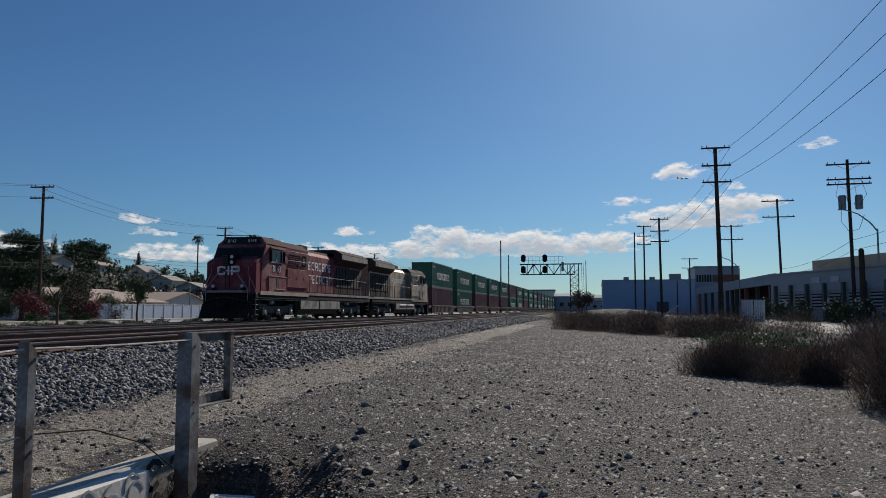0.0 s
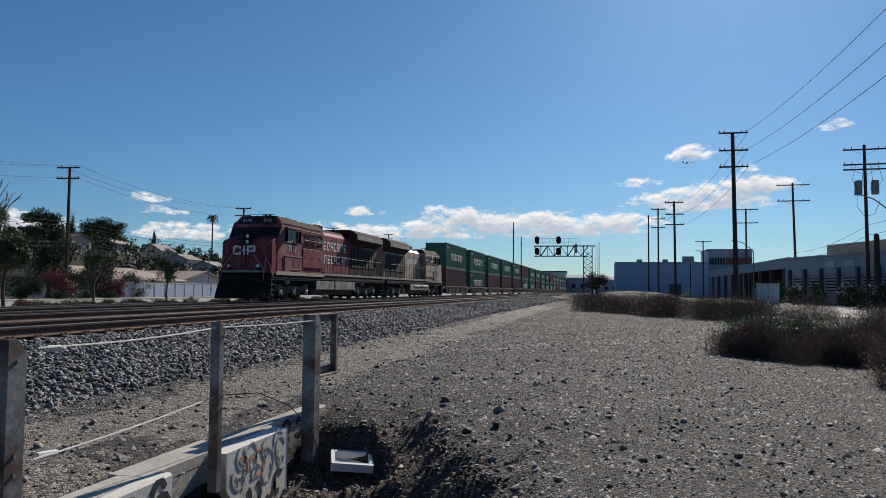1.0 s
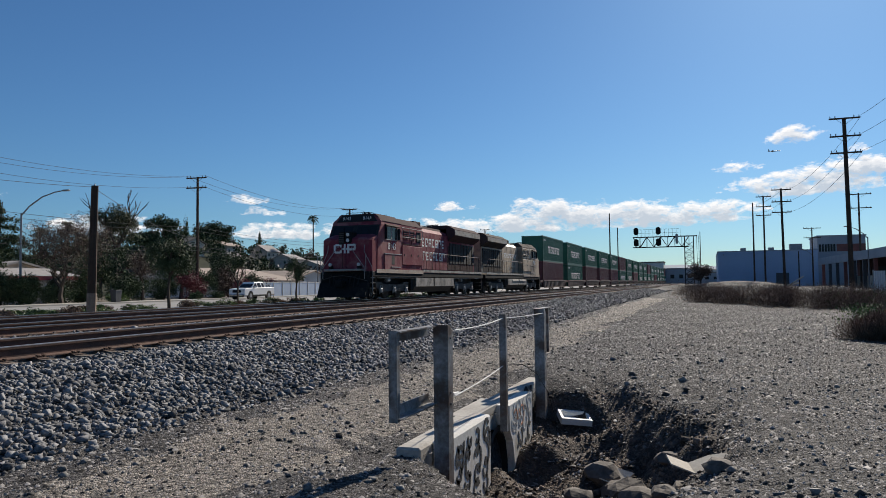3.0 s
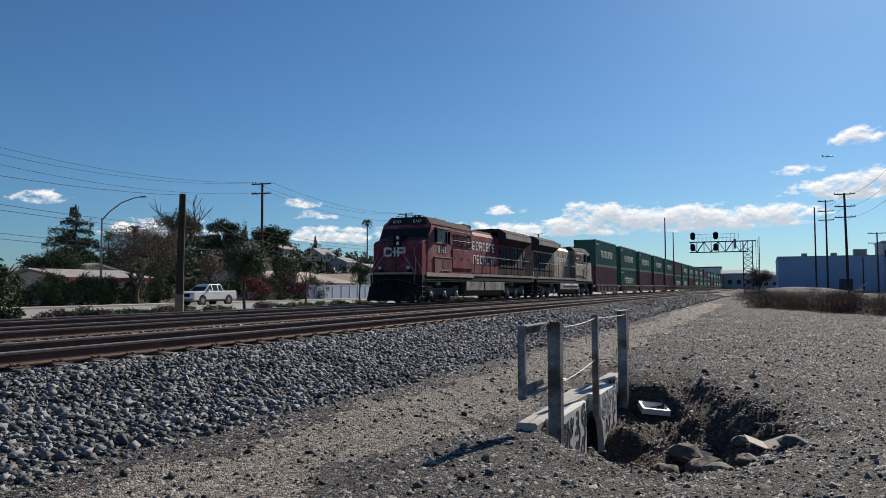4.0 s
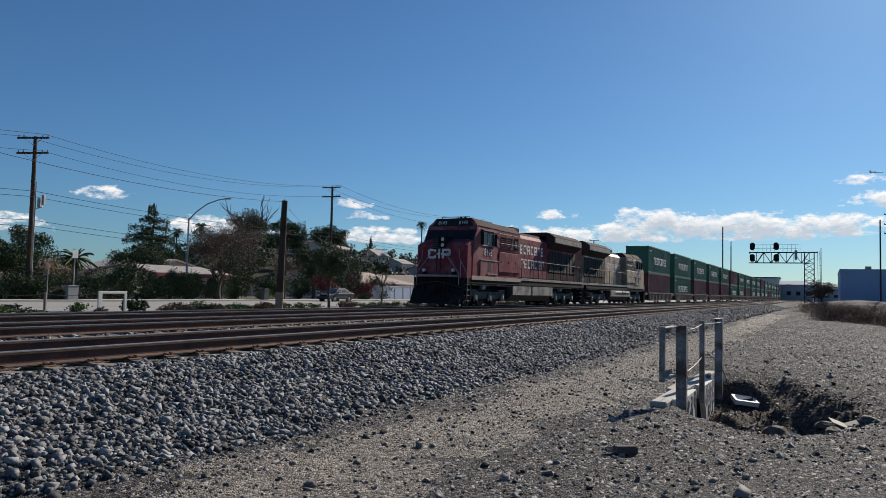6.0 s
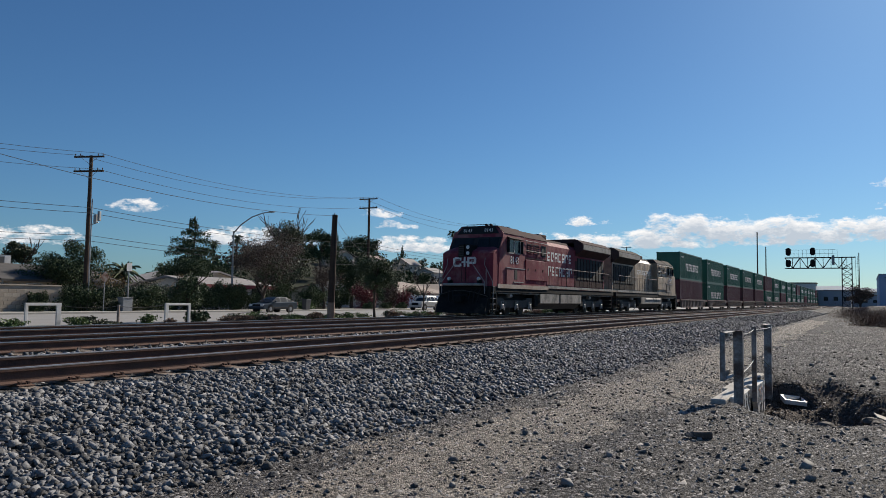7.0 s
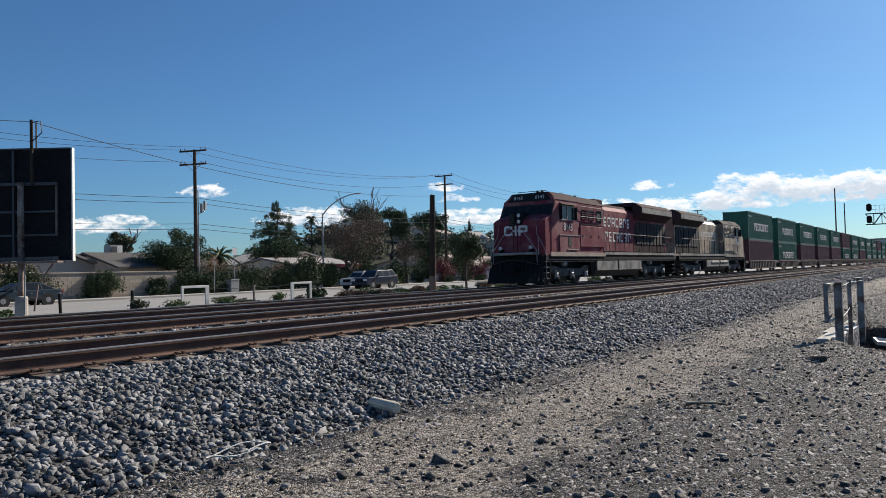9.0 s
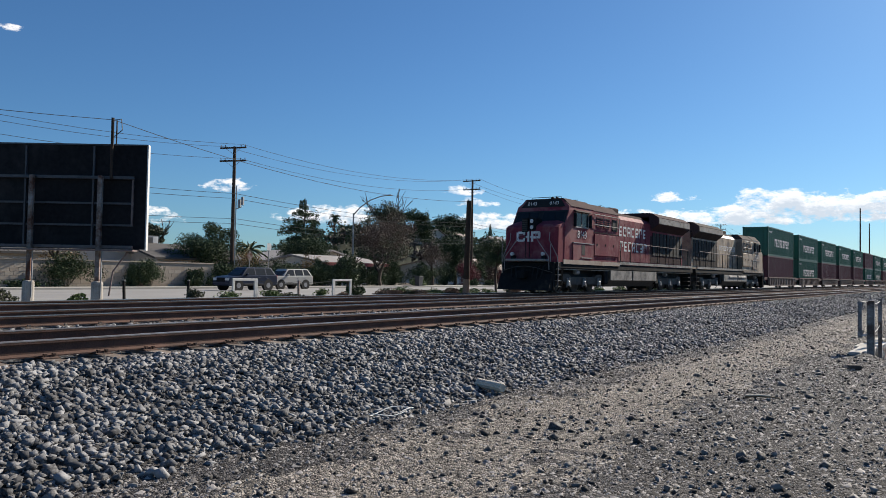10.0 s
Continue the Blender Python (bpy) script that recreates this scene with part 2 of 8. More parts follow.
def text_mesh(text, size, material):
    cu = bpy.data.curves.new("text", "FONT")
    cu.body, cu.size, cu.align_x, cu.align_y, cu.extrude = text, size, "CENTER", "CENTER", 0.004
    cu.resolution_u = 2
    ob = bpy.data.objects.new("text", cu)
    me = bpy.data.meshes.new_from_object(ob)
    bpy.data.objects.remove(ob)
    me.materials.clear()
    me.materials.append(material)
    return me


def np_mesh(name, verts, faces, material, smooth=False):
    """A mesh from arrays of corners and of equal-sided faces."""
    me = bpy.data.meshes.new(name)
    verts, faces = np.asarray(verts, dtype=np.float32), np.asarray(faces, dtype=np.int32)
    k = faces.shape[1]
    me.vertices.add(len(verts))
    me.vertices.foreach_set("co", verts.ravel())
    me.loops.add(faces.size)
    me.loops.foreach_set("vertex_index", faces.ravel())
    me.polygons.add(len(faces))
    me.polygons.foreach_set("loop_start", np.arange(0, faces.size, k, dtype=np.int32))
    me.polygons.foreach_set("loop_total", np.full(len(faces), k, dtype=np.int32))
    if smooth:
        me.polygons.foreach_set("use_smooth", np.ones(len(faces), dtype=bool))
    me.materials.append(material)
    me.update(calc_edges=True)
    me.validate()
    return me


def rotations(rng, n):
    q = rng.normal(size=(n, 4))
    q /= np.linalg.norm(q, axis=1)[:, None]
    w, x, y, z = q.T
    return np.stack([np.stack([1 - 2 * (y * y + z * z), 2 * (x * y - z * w), 2 * (x * z + y * w)], 1),
                     np.stack([2 * (x * y + z * w), 1 - 2 * (x * x + z * z), 2 * (y * z - x * w)], 1),
                     np.stack([2 * (x * z - y * w), 2 * (y * z + x * w), 1 - 2 * (x * x + y * y)], 1)], 1)


def stones(name, material, places, sizes, seed, flat=1.0):
    """Broken stones lying at places: one mesh of many angular lumps."""
    rng = np.random.default_rng(seed)
    base_v = np.array([(x, y, z) for x in (-1, 1) for y in (-1, 1) for z in (-1, 1)], dtype=float)
    base_f = np.array([(0, 1, 3), (0, 3, 2), (4, 6, 7), (4, 7, 5), (0, 4, 5), (0, 5, 1), (2, 3, 7), (2, 7, 6), (0, 2, 6), (0, 6, 4), (1, 5, 7), (1, 7, 3)])
    kinds = []
    for _ in range(60):
        # a split wedge: one end drawn in and pushed aside, then its corners chipped
        v = base_v.copy()
        top = v[:, 2] > 0
        v[top, :2] = v[top, :2] * rng.uniform(0.15, 0.8, 2) + rng.uniform(-0.45, 0.45, 2)
        kinds.append((v * rng.uniform(0.8, 1.1, size=(8, 3))) * rng.uniform(0.45, 1.3, size=3))
    n = len(places)
    pick = rng.integers(0, 60, n)
    v = np.array(kinds)[pick]
    v = np.einsum("nij,nkj->nki", rotations(rng, n), v)
    v[:, :, 2] *= flat
    v = v * np.asarray(sizes)[:, None, None] + np.asarray(places)[:, None, :]
    f = base_f[None] + 8 * np.arange(n)[:, None, None]
    return np_mesh(name, v.reshape(-1, 3), f.reshape(-1, 3), material)


# ---- ground ----
TRACKS = (0.0, -4.46, -8.59)


def smooth(a, b, v):
    t = min(1.0, max(0.0, (v - a) / (b - a)))
    return t * t * (3 - 2 * t)


def pit(x, y):
    """Depth of the washed-out hole in front of the culvert."""
    if x < 7.4 or x > 12.5 or y < -1.5 or y > 11:
        return 0.0
    wob = 0.16 * noise.noise((x * 0.9, y * 0.9, 3.0)) + 0.09 * noise.noise((x * 2.6, y * 2.6, 9.0))
    wall = smooth(1.3, 2.0, y) * (1 - smooth(7.0, 7.8, y))
    left = (8.5 - x) / 1.1 * (1 - wall)
    far = 3.7 - 1.1 * smooth(8.3, 9.8, x)
    d = math.hypot(max((x - 8.5) / 1.75, left, 0.0), (y - 3.6) / (far if y > 3.6 else 3.4)) + wob
    wide = math.hypot(max((x - 8.6) / 2.3, left, 0.0), (y - 3.8) / (4.6 if y > 3.8 else 5.6)) + wob
    rough = 0.92 + 0.3 * noise.noise((x * 1.7, y * 1.7, 1.0)) + 0.12 * noise.noise((x * 4.5, y * 4.5, 2.0))
    return (0.6 * (1 - smooth(0.3, 1.0, d)) + 0.3 * (1 - smooth(0.15, 1.0, wide))) * rough


def ground_z(x, y):
    bump = 0.035 * noise.noise((x * 0.5, y * 0.5, 0.0)) + 0.012 * noise.noise((x * 2.2, y * 2.2, 7.0))
    toe = 4.55 + 0.25 * noise.noise((0.0, y * 0.35, 5.0))
    if x > toe:
        z = -0.63 - 0.02 * smooth(4.5, 7.0, x) - 0.05 * smooth(5.2, 5.9, x) * (1 - smooth(6.4, 7.2, x)) + bump
        z -= 0.12 * smooth(6.3, 6.95, x) * (1 - smooth(7.4, 7.5, x)) * smooth(0.6, 1.8, y) * (1 - smooth(6.8, 8.4, y))
        if y > 18:
            z += 0.10 * smooth(18, 40, y)
    elif x > 2.2:
        z = -0.22 - 0.41 * (x - 2.2) / (toe - 2.2) + 0.4 * bump
    elif x > -11.2:
        z = -0.235
    elif x > -13.5:
        z = -0.235 - 0.2 * (-11.2 - x) / 2.3
    else:
        z = -0.435 - 0.06 * smooth(13.5, 19.0, -x) - 0.2 * min(1.0, max(0.0, (-20.2 - x) / 21.3)) + (0.4 * bump if x > -19.2 else 0)
    return z - pit(x, y)


def axis_steps(stops):
    out = []
    for a, b, s in stops:
        out += list(np.arange(a, b - 1e-6, s))
    return out + [stops[-1][1]]


def build_ground():
    xs = axis_steps([(-3000, -600, 400), (-600, -60, 60), (-60, -20, 5), (-20, -11, 0.5), (-11, 2, 1.3), (2, 4, 0.2), (4, 7.4, 0.15), (7.4, 7.5, 0.05), (7.5, 12, 0.12),
                     (12, 16, 0.4), (16, 40, 4), (40, 400, 40), (400, 3000, 400)])
    ys = axis_steps([(-3000, -100, 290), (-100, -22, 6), (-22, -18, 0.5), (-18, 12, 0.14), (12, 30, 0.45), (30, 80, 2.5), (80, 400, 20), (400, 3000, 260)])
    nx, ny = len(xs), len(ys)
    v = [(x, y, ground_z(x, y)) for y in ys for x in xs]
    f = np.array([(j * nx + i, j * nx + i + 1, (j + 1) * nx + i + 1, (j + 1) * nx + i) for j in range(ny - 1) for i in range(nx - 1)])
    gravel = stony_mat("gravel_dirt", (0.25, 0.228, 0.217), (0.02, 0.018, 0.017), patch=(0.105, 0.092, 0.085), patch_amount=0.3, spread=1.35)
    ballast = stony_mat("ballast_bed", (0.15, 0.143, 0.138), (0.014, 0.014, 0.014), sizes=(13.0, 31.0), patch=(0.085, 0.07, 0.06), patch_amount=0.4)
    verge = mat("verge_soil", (0.22, 0.18, 0.14), (0.11, 0.10, 0.075), rough=0.95, scale=1.5, fine=22, bump=0.6, gloss=0.2)
    soil = stony_mat("pit_soil", (0.20, 0.155, 0.125), (0.04, 0.032, 0.027), sizes=(19.0, 60.0), patch=(0.14, 0.105, 0.082), patch_amount=0.5)
    me = np_mesh("ground", v, f, gravel, smooth=True)
    sand = stony_mat("sandy_path", (0.58, 0.51, 0.43), (0.08, 0.07, 0.06), patch=(0.36, 0.31, 0.255), patch_amount=0.3, spread=1.2)
    for m in (ballast, verge, soil, sand):
        me.materials.append(m)
    va = np.array(v)
    c = va[f].mean(axis=1)
    idx = np.zeros(len(f), dtype=np.int32)
    idx[(c[:, 0] < 4.45) & (c[:, 0] > -13.0)] = 1
    idx[c[:, 0] <= -13.0] = 2
    hole = np.array([pit(float(x), float(y)) if 7.4 < x < 11.5 and -2 < y < 9 else 0.0 for x, y in c[:, :2]])
    idx[hole > 0.2] = 3
    for k in np.nonzero((c[:, 0] > 4.45) & (c[:, 0] < 8.2) & (c[:, 1] > -20) & (c[:, 1] < 60) & (idx == 0))[0]:
        x, y = float(c[k, 0]), float(c[k, 1])
        if abs(x - 5.9 - 0.3 * noise.noise((0.3, y * 0.25, 1.0))) < 0.75 + 0.7 * noise.noise((x * 1.1, y * 0.8, 6.0)) + 0.35 * noise.noise((x * 4.0, y * 4.0, 8.0)):
            idx[k] = 4
    me.polygons.foreach_set("material_index", idx)
    tagged(new("ground", me), "dry gravel and dirt ground beside the railway", "ground", kind="structure")
    return gravel


GRAVEL = build_ground()

# near stones
STONE = mat("ballast_stone", (0.28, 0.276, 0.279), (0.065, 0.064, 0.066), rough=0.8, scale=2.0, fine=60, bump=0.25, spread=-0.7, gloss=0.15)
PEBBLE = mat("pebbles", (0.34, 0.317, 0.30), (0.024, 0.022, 0.021), rough=0.9, scale=1.0, fine=50, bump=0.3, spread=-1.3, gloss=0.25)


def scatter_ballast():
    rng = np.random.default_rng(5)
    pts, sizes = [], []
    for x0, x1, y0, y1, per, s0, s1 in ((1.22, 4.75, -19, -2, 760, 0.013, 0.040), (1.22, 4.75, -2, 14, 540, 0.015, 0.043), (1.22, 4.75, 14, 40, 150, 0.028, 0.052),
                                        (0.95, 4.9, 40, 110, 30, 0.04, 0.08), (-0.6, 0.6, -20, 25, 50, 0.03, 0.05), (-3.6, -1.0, -20, 30, 45, 0.03, 0.055),
                                        (-7.8, -5.3, -20, 30, 30, 0.03, 0.055), (-12.5, -10, -20, 60, 25, 0.03, 0.055)):
        n = int((x1 - x0) * (y1 - y0) * per)
        x, y = rng.uniform(x0, x1, n), rng.uniform(y0, y1, n)
        if x1 > 4.5:
            keep = x < 4.25 + rng.exponential(0.3, n)
            x, y = x[keep], y[keep]
        s = rng.uniform(s0, s1, len(x)) * rng.choice([0.75, 1.0, 1.15], len(x))
        z = np.array([ground_z(a, b) for a, b in zip(x, y)]) + s * rng.uniform(-0.6, 0.75, len(x))
        pts.append(np.stack([x, y, z], 1))
        sizes.append(s)
    me = stones("ballast_stones", STONE, np.concatenate(pts), np.concatenate(sizes), 11, flat=0.78)
    tagged(new("ballast_stones", me), "grey crushed stone ballast along the track bed", "ballast", kind="stuff")


def scatter_pebbles():
    rng = np.random.default_rng(8)
    n = 270000
    y = -17.5 + 58 * rng.beta(1.1, 2.1, n)
    x = rng.uniform(4.5, 15.0, n)
    s = rng.gamma(1.7, 0.0046, n) + 0.004
    keep = ~((x > 5.3) & (x < 6.7) & (rng.random(n) < 0.55))
    x, y, s = x[keep], y[keep], s[keep]
    z = np.array([ground_z(a, b) for a, b in zip(x, y)]) + s * 0.2
    top_v = np.array([(1, 0, 0), (0, 1, 0), (-1, 0, 0), (0, -1, 0), (0, 0, 0.62)])
    top_f = np.array([(0, 1, 4), (1, 2, 4), (2, 3, 4), (3, 0, 4)])
    m = len(x)
    v = top_v[None] * rng.uniform(0.45, 1.5, (m, 5, 1)) + np.concatenate([np.zeros((m, 4, 3)), rng.normal(size=(m, 1, 3)) * (0.4, 0.4, 0.0)], 1)
    a = rng.uniform(0, 6.283, m)
    ca, sa = np.cos(a)[:, None], np.sin(a)[:, None]
    v = np.stack([v[:, :, 0] * ca - v[:, :, 1] * sa, v[:, :, 0] * sa + v[:, :, 1] * ca, v[:, :, 2]], 2)
    v = v * (s * np.where(y > 15, 1.25, 1.0))[:, None, None] + np.stack([x, y, z - s * 0.25], 1)[:, None, :]
    f = top_f[None] + 5 * np.arange(m)[:, None, None]
    tagged(new("pebbles", np_mesh("pebbles", v.reshape(-1, 3), f.reshape(-1, 3), PEBBLE)), "loose pale pebbles strewn over the dirt", "gravel", kind="stuff")


scatter_ballast()
scatter_pebbles()


def scatter_clods():
    rng = np.random.default_rng(17)
    n = 14000
    x, y = rng.uniform(7.5, 11.8, n), rng.uniform(-0.3, 9.6, n)
    d = np.array([pit(a, b) for a, b in zip(x, y)])
    keep = d > 0.17
    x, y = x[keep], y[keep]
    s = rng.gamma(1.5, 0.0055, len(x)) + 0.004
    z = np.array([ground_z(a, b) for a, b in zip(x, y)]) + s * 0.3
    clod = mat("earth_clods", (0.19, 0.152, 0.125), (0.045, 0.038, 0.032), rough=0.95, scale=2, fine=40, bump=0.5, spread=-0.9, gloss=0.2)
    tagged(new("earth_clods", stones("earth_clods", clod, np.stack([x, y, z], 1), s, 3, flat=0.8)), "dark crumbled earth and stones in the pit", "soil", kind="stuff")


scatter_clods()


def scatter_loose_stones():
    rng = np.random.default_rng(23)
    n = 11000
    x, y = 4.5 + 8.5 * rng.beta(1.0, 1.3, n), -16.5 + 42 * rng.beta(1.1, 2.2, n)
    keep = ~((x > 6.9) & (x < 7.7) & (y > 1) & (y < 7.6))
    x, y = x[keep], y[keep]
    s = rng.gamma(1.6, 0.005, len(x)) + 0.006
    z = np.array([ground_z(a, b) for a, b in zip(x, y)]) + s * 0.25
    rubble = mat("loose_rubble", (0.24, 0.225, 0.21), (0.04, 0.037, 0.035), rough=0.8, scale=2, fine=60, bump=0.2, spread=-0.9, gloss=0.2)
    tagged(new("loose_rubble", stones("loose_rubble", rubble, np.stack([x, y, z], 1), s, 31, flat=0.8)), "dark loose angular stones strewn over the gravel", "gravel", kind="stuff")


scatter_loose_stones()

# ---- the three tracks ----
RUST = mat("rail_rust", (0.15, 0.08, 0.058), (0.06, 0.038, 0.031), rough=0.85, scale=3, fine=60, bump=0.3, gloss=0.3)
SHINE = mat("rail_head", (0.62, 0.60, 0.58), (0.42, 0.40, 0.39), rough=0.28, metal=0.9, scale=0.6, fine=8, bump=0.05)
DULL = mat("rail_head_dull", (0.52, 0.47, 0.44), (0.36, 0.31, 0.28), rough=0.38, metal=0.7, scale=0.6, fine=8, bump=0.05)
TIE = mat("tie_wood", (0.25, 0.20, 0.165), (0.085, 0.068, 0.058), rough=0.9, scale=3, fine=25, bump=0.5, spread=0.5, gloss=0.2)
PLATE = mat("tie_plate_rust", (0.15, 0.085, 0.06), (0.06, 0.04, 0.032), rough=0.85, scale=5, fine=40, bump=0.3, spread=0.4, gloss=0.3)
RAIL_OUTLINE = [(-0.075, -0.186), (0.075, -0.186), (0.075, -0.172), (0.012, -0.15), (0.010, -0.048), (0.036, -0.038), (0.036, -0.006), (0.026, -0.001),
                (-0.026, -0.001), (-0.036, -0.006), (-0.036, -0.038), (-0.010, -0.048), (-0.012, -0.15), (-0.075, -0.172)]
TIE_STEP = 0.63


def tie_mesh():
    return Mesh().chamfer(-1.3, 1.3, -0.115, 0.115, -0.38, -0.205, 0.012).data("tie", TIE)


def plate_mesh():
    m = Mesh().prism([(-0.17, -0.205), (0.17, -0.205), (0.17, -0.196), (0.08, -0.184), (-0.08, -0.184), (-0.17, -0.196)], "y", -0.095, 0.095)
    for sx in (-0.105, 0.105):
        for sy in (-0.05, 0.05):
            m.box(sx - 0.011, sx + 0.011, sy - 0.011, sy + 0.011, -0.2, -0.16)
            m.box(sx - (0.03 if sx > 0 else 0.014), sx + (0.014 if sx > 0 else 0.03), sy - 0.016, sy + 0.016, -0.166, -0.15)
    return m.data("tie_plate", PLATE)


def build_track(cx, head, near):
    tr = tagged(new("railway_track"), "railway track with rust-brown steel rails on timber ties", "railway track", "three parallel tracks", "structure")
    tr.location = (cx, 0, 0)
    for sx in (0.7535, -0.7535):
        r = part("rail", Mesh().prism([(sx + a, b) for a, b in RAIL_OUTLINE], "y", -150, 1500), RUST, tr)
        part("rail_head", Mesh().box(sx - 0.037, sx + 0.037, -150, 1500, -0.011, 0.002), head, r, "worn bright running surface")
    tm, pm = tie_mesh(), plate_mesh()
    lo, hi = -24.0, 150.0
    rest = Mesh()
    k = 0
    y = lo
    while y < hi:
        if near and k < 200:
            t = part("tie", tm, TIE, tr)
            t.location = (random.uniform(-0.03, 0.03), y, random.uniform(-0.008, 0.004))
            t.rotation_euler = (0, 0, random.uniform(-0.015, 0.015))
            for sx in (0.7535, -0.7535):
                if k < 130:
                    p = part("tie_plate", pm, PLATE, tr)
                    p.location = (sx, y, 0)
        else:
            rest.box(-1.3, 1.3, y - 0.115, y + 0.115, -0.3, -0.207)
            for sx in (0.7535, -0.7535):
                rest.box(sx - 0.17, sx + 0.17, y - 0.09, y + 0.09, -0.21, -0.19)
                rest.box(sx + 0.09, sx + 0.12, y - 0.03, y + 0.03, -0.2, -0.15)
        k += 1
        y += TIE_STEP
    if rest.v:
        tagged(part("ties", rest, TIE, tr, fix=False), kind="stuff")
    return tr


# ---- the train ----
MAROON = mat("maroon_paint", (0.23, 0.042, 0.06), (0.155, 0.029, 0.043), rough=0.75, scale=0.8, fine=9, bump=0.04, dirt=(0.30, 0.135, 0.13), dirt_amount=0.38, gloss=0.15)
CREAM = mat("dusty_cream_sill", (0.52, 0.42, 0.32), (0.36, 0.25, 0.19), rough=0.65, scale=1.2, fine=14, bump=0.06, dirt=(0.26, 0.12, 0.09), dirt_amount=0.3)
FADED = mat("faded_yellow_paint", (0.56, 0.43, 0.29), (0.38, 0.28, 0.19), rough=0.6, scale=0.7, fine=8, bump=0.05, dirt=(0.16, 0.12, 0.095), dirt_amount=0.40)
GREYROOF = mat("grey_roof_paint", (0.085, 0.068, 0.06), (0.04, 0.034, 0.032), rough=0.9, scale=0.8, fine=10, bump=0.05, gloss=0.08)
# locomotive roofs; on the canopy's back wall this dark tone stands in for shade
BROWNROOF = mat("sooty_maroon_paint", (0.085, 0.048, 0.048), (0.045, 0.028, 0.028), rough=0.9, scale=0.8, fine=10, bump=0.05, gloss=0.08)
BLACK = mat("black_steel", (0.022, 0.021, 0.021), (0.010, 0.010, 0.010), rough=0.85, scale=3, fine=30, bump=0.1, dirt=(0.05, 0.04, 0.032), dirt_amount=0.3, gloss=0.15)
# black trim and rubber, and openings whose shade is put into the colour
TRIMSHADE = mat("dark_recess", (0.012, 0.012, 0.012), (0.008, 0.008, 0.008), rough=0.8, bump=0)
DUSTY = mat("dusty_grey_tank", (0.40, 0.36, 0.31), (0.25, 0.22, 0.19), rough=0.7, scale=1.5, fine=20, bump=0.06, dirt=(0.10, 0.09, 0.08), dirt_amount=0.35)
TRUCKSIDE = mat("brake_dust_steel", (0.10, 0.085, 0.07), (0.045, 0.04, 0.035), rough=0.75, scale=3, fine=30, bump=0.1)
SILVER = mat("bright_grease_boxes", (0.46, 0.43, 0.40), (0.07, 0.062, 0.055), rough=0.5, scale=6, fine=40, bump=0.05)
WHITE = mat("white_lettering", (0.86, 0.83, 0.79), (0.68, 0.65, 0.61), rough=0.6, scale=3, fine=20, bump=0.03)
GRABRAIL = mat("worn_grey_grab_rail", (0.40, 0.36, 0.345), (0.22, 0.19, 0.18), rough=0.6, scale=4, fine=20, bump=0.03)
RAILPAINT = mat("handrail_paint", (0.26, 0.19, 0.17), (0.13, 0.10, 0.09), rough=0.85, scale=4, fine=20, bump=0.03)
WINDOW = mat("dark_cab_glass", (0.02, 0.025, 0.03), (0.015, 0.018, 0.02), rough=0.2, scale=1, fine=3, bump=0.0, gloss=0.2)
HEADLAMP = mat("headlamp_lens", (0.75, 0.75, 0.72), (0.6, 0.6, 0.58), rough=0.15, bump=0)


def wheelset(parent, y, r=0.52):
    w = part("wheelset", Mesh().lathe((-0.70, 0, 0), [(0.30, -0.12), (r * 0.55, -0.11), (r * 0.9, -0.09), (r, -0.07), (r, 0.05), (r + 0.025, 0.06), (r + 0.025, 0.085), (0.1, 0.09), (0.09, 1.31),
                                                       (r + 0.025, 1.315), (r + 0.025, 1.34), (r, 1.35), (r, 1.47), (r * 0.9, 1.49), (r * 0.55, 1.51), (0.30, 1.52)], 20, "x"), TRUCKSIDE, parent, smooth=False)
    w.location = (0, y, r)
    return w


def bars(parent, x, y0, y1, z0, z1, n, name="letter", gap=0.28, material=None):
    """Painted lettering on a side at x as plain bars."""
    w = (y1 - y0) / n
    for i in range(n):
        m = Mesh()
        a, b = y0 + i * w, y0 + i * w + w * (1 - gap)
        t = (b - a) * 0.2
        h = z1 - z0
        m.box(x - 0.004, x + 0.006, a, a + t, z0, z1)
        if i % 3 != 1:
            m.box(x - 0.004, x + 0.006, b - t, b, z0 + (0 if i % 2 else h * 0.45), z1)
        m.box(x - 0.004, x + 0.006, a + t, b - t, z1 - h * 0.2, z1)
        if i % 2:
            m.box(x - 0.004, x + 0.006, a + t, b - t, z0 + h * 0.36, z0 + h * 0.55)
        if i % 3:
            m.box(x - 0.004, x + 0.006, a + t, b - t, z0, z0 + h * 0.2)
        part(name, m, material or WHITE, parent, "pale painted bars" if i == 0 else "")


def heighten(lo, wheels):
    """Brings the body above the walkway to its full height and the whole to its full width."""
    def up(z):
        return z + max(0.0, z - 1.5) * 0.10
    seen = set()
    for ob in lo.children_recursive:
        if ob in wheels or ob.data.name in seen:
            continue
        seen.add(ob.data.name)
        if ob.location.length > 0.1:
            ob.location = (ob.location.x * 1.04, ob.location.y, up(ob.location.z))
            continue
        for v in ob.data.vertices:
            v.co = (v.co.x * 1.04, v.co.y, up(v.co.z))


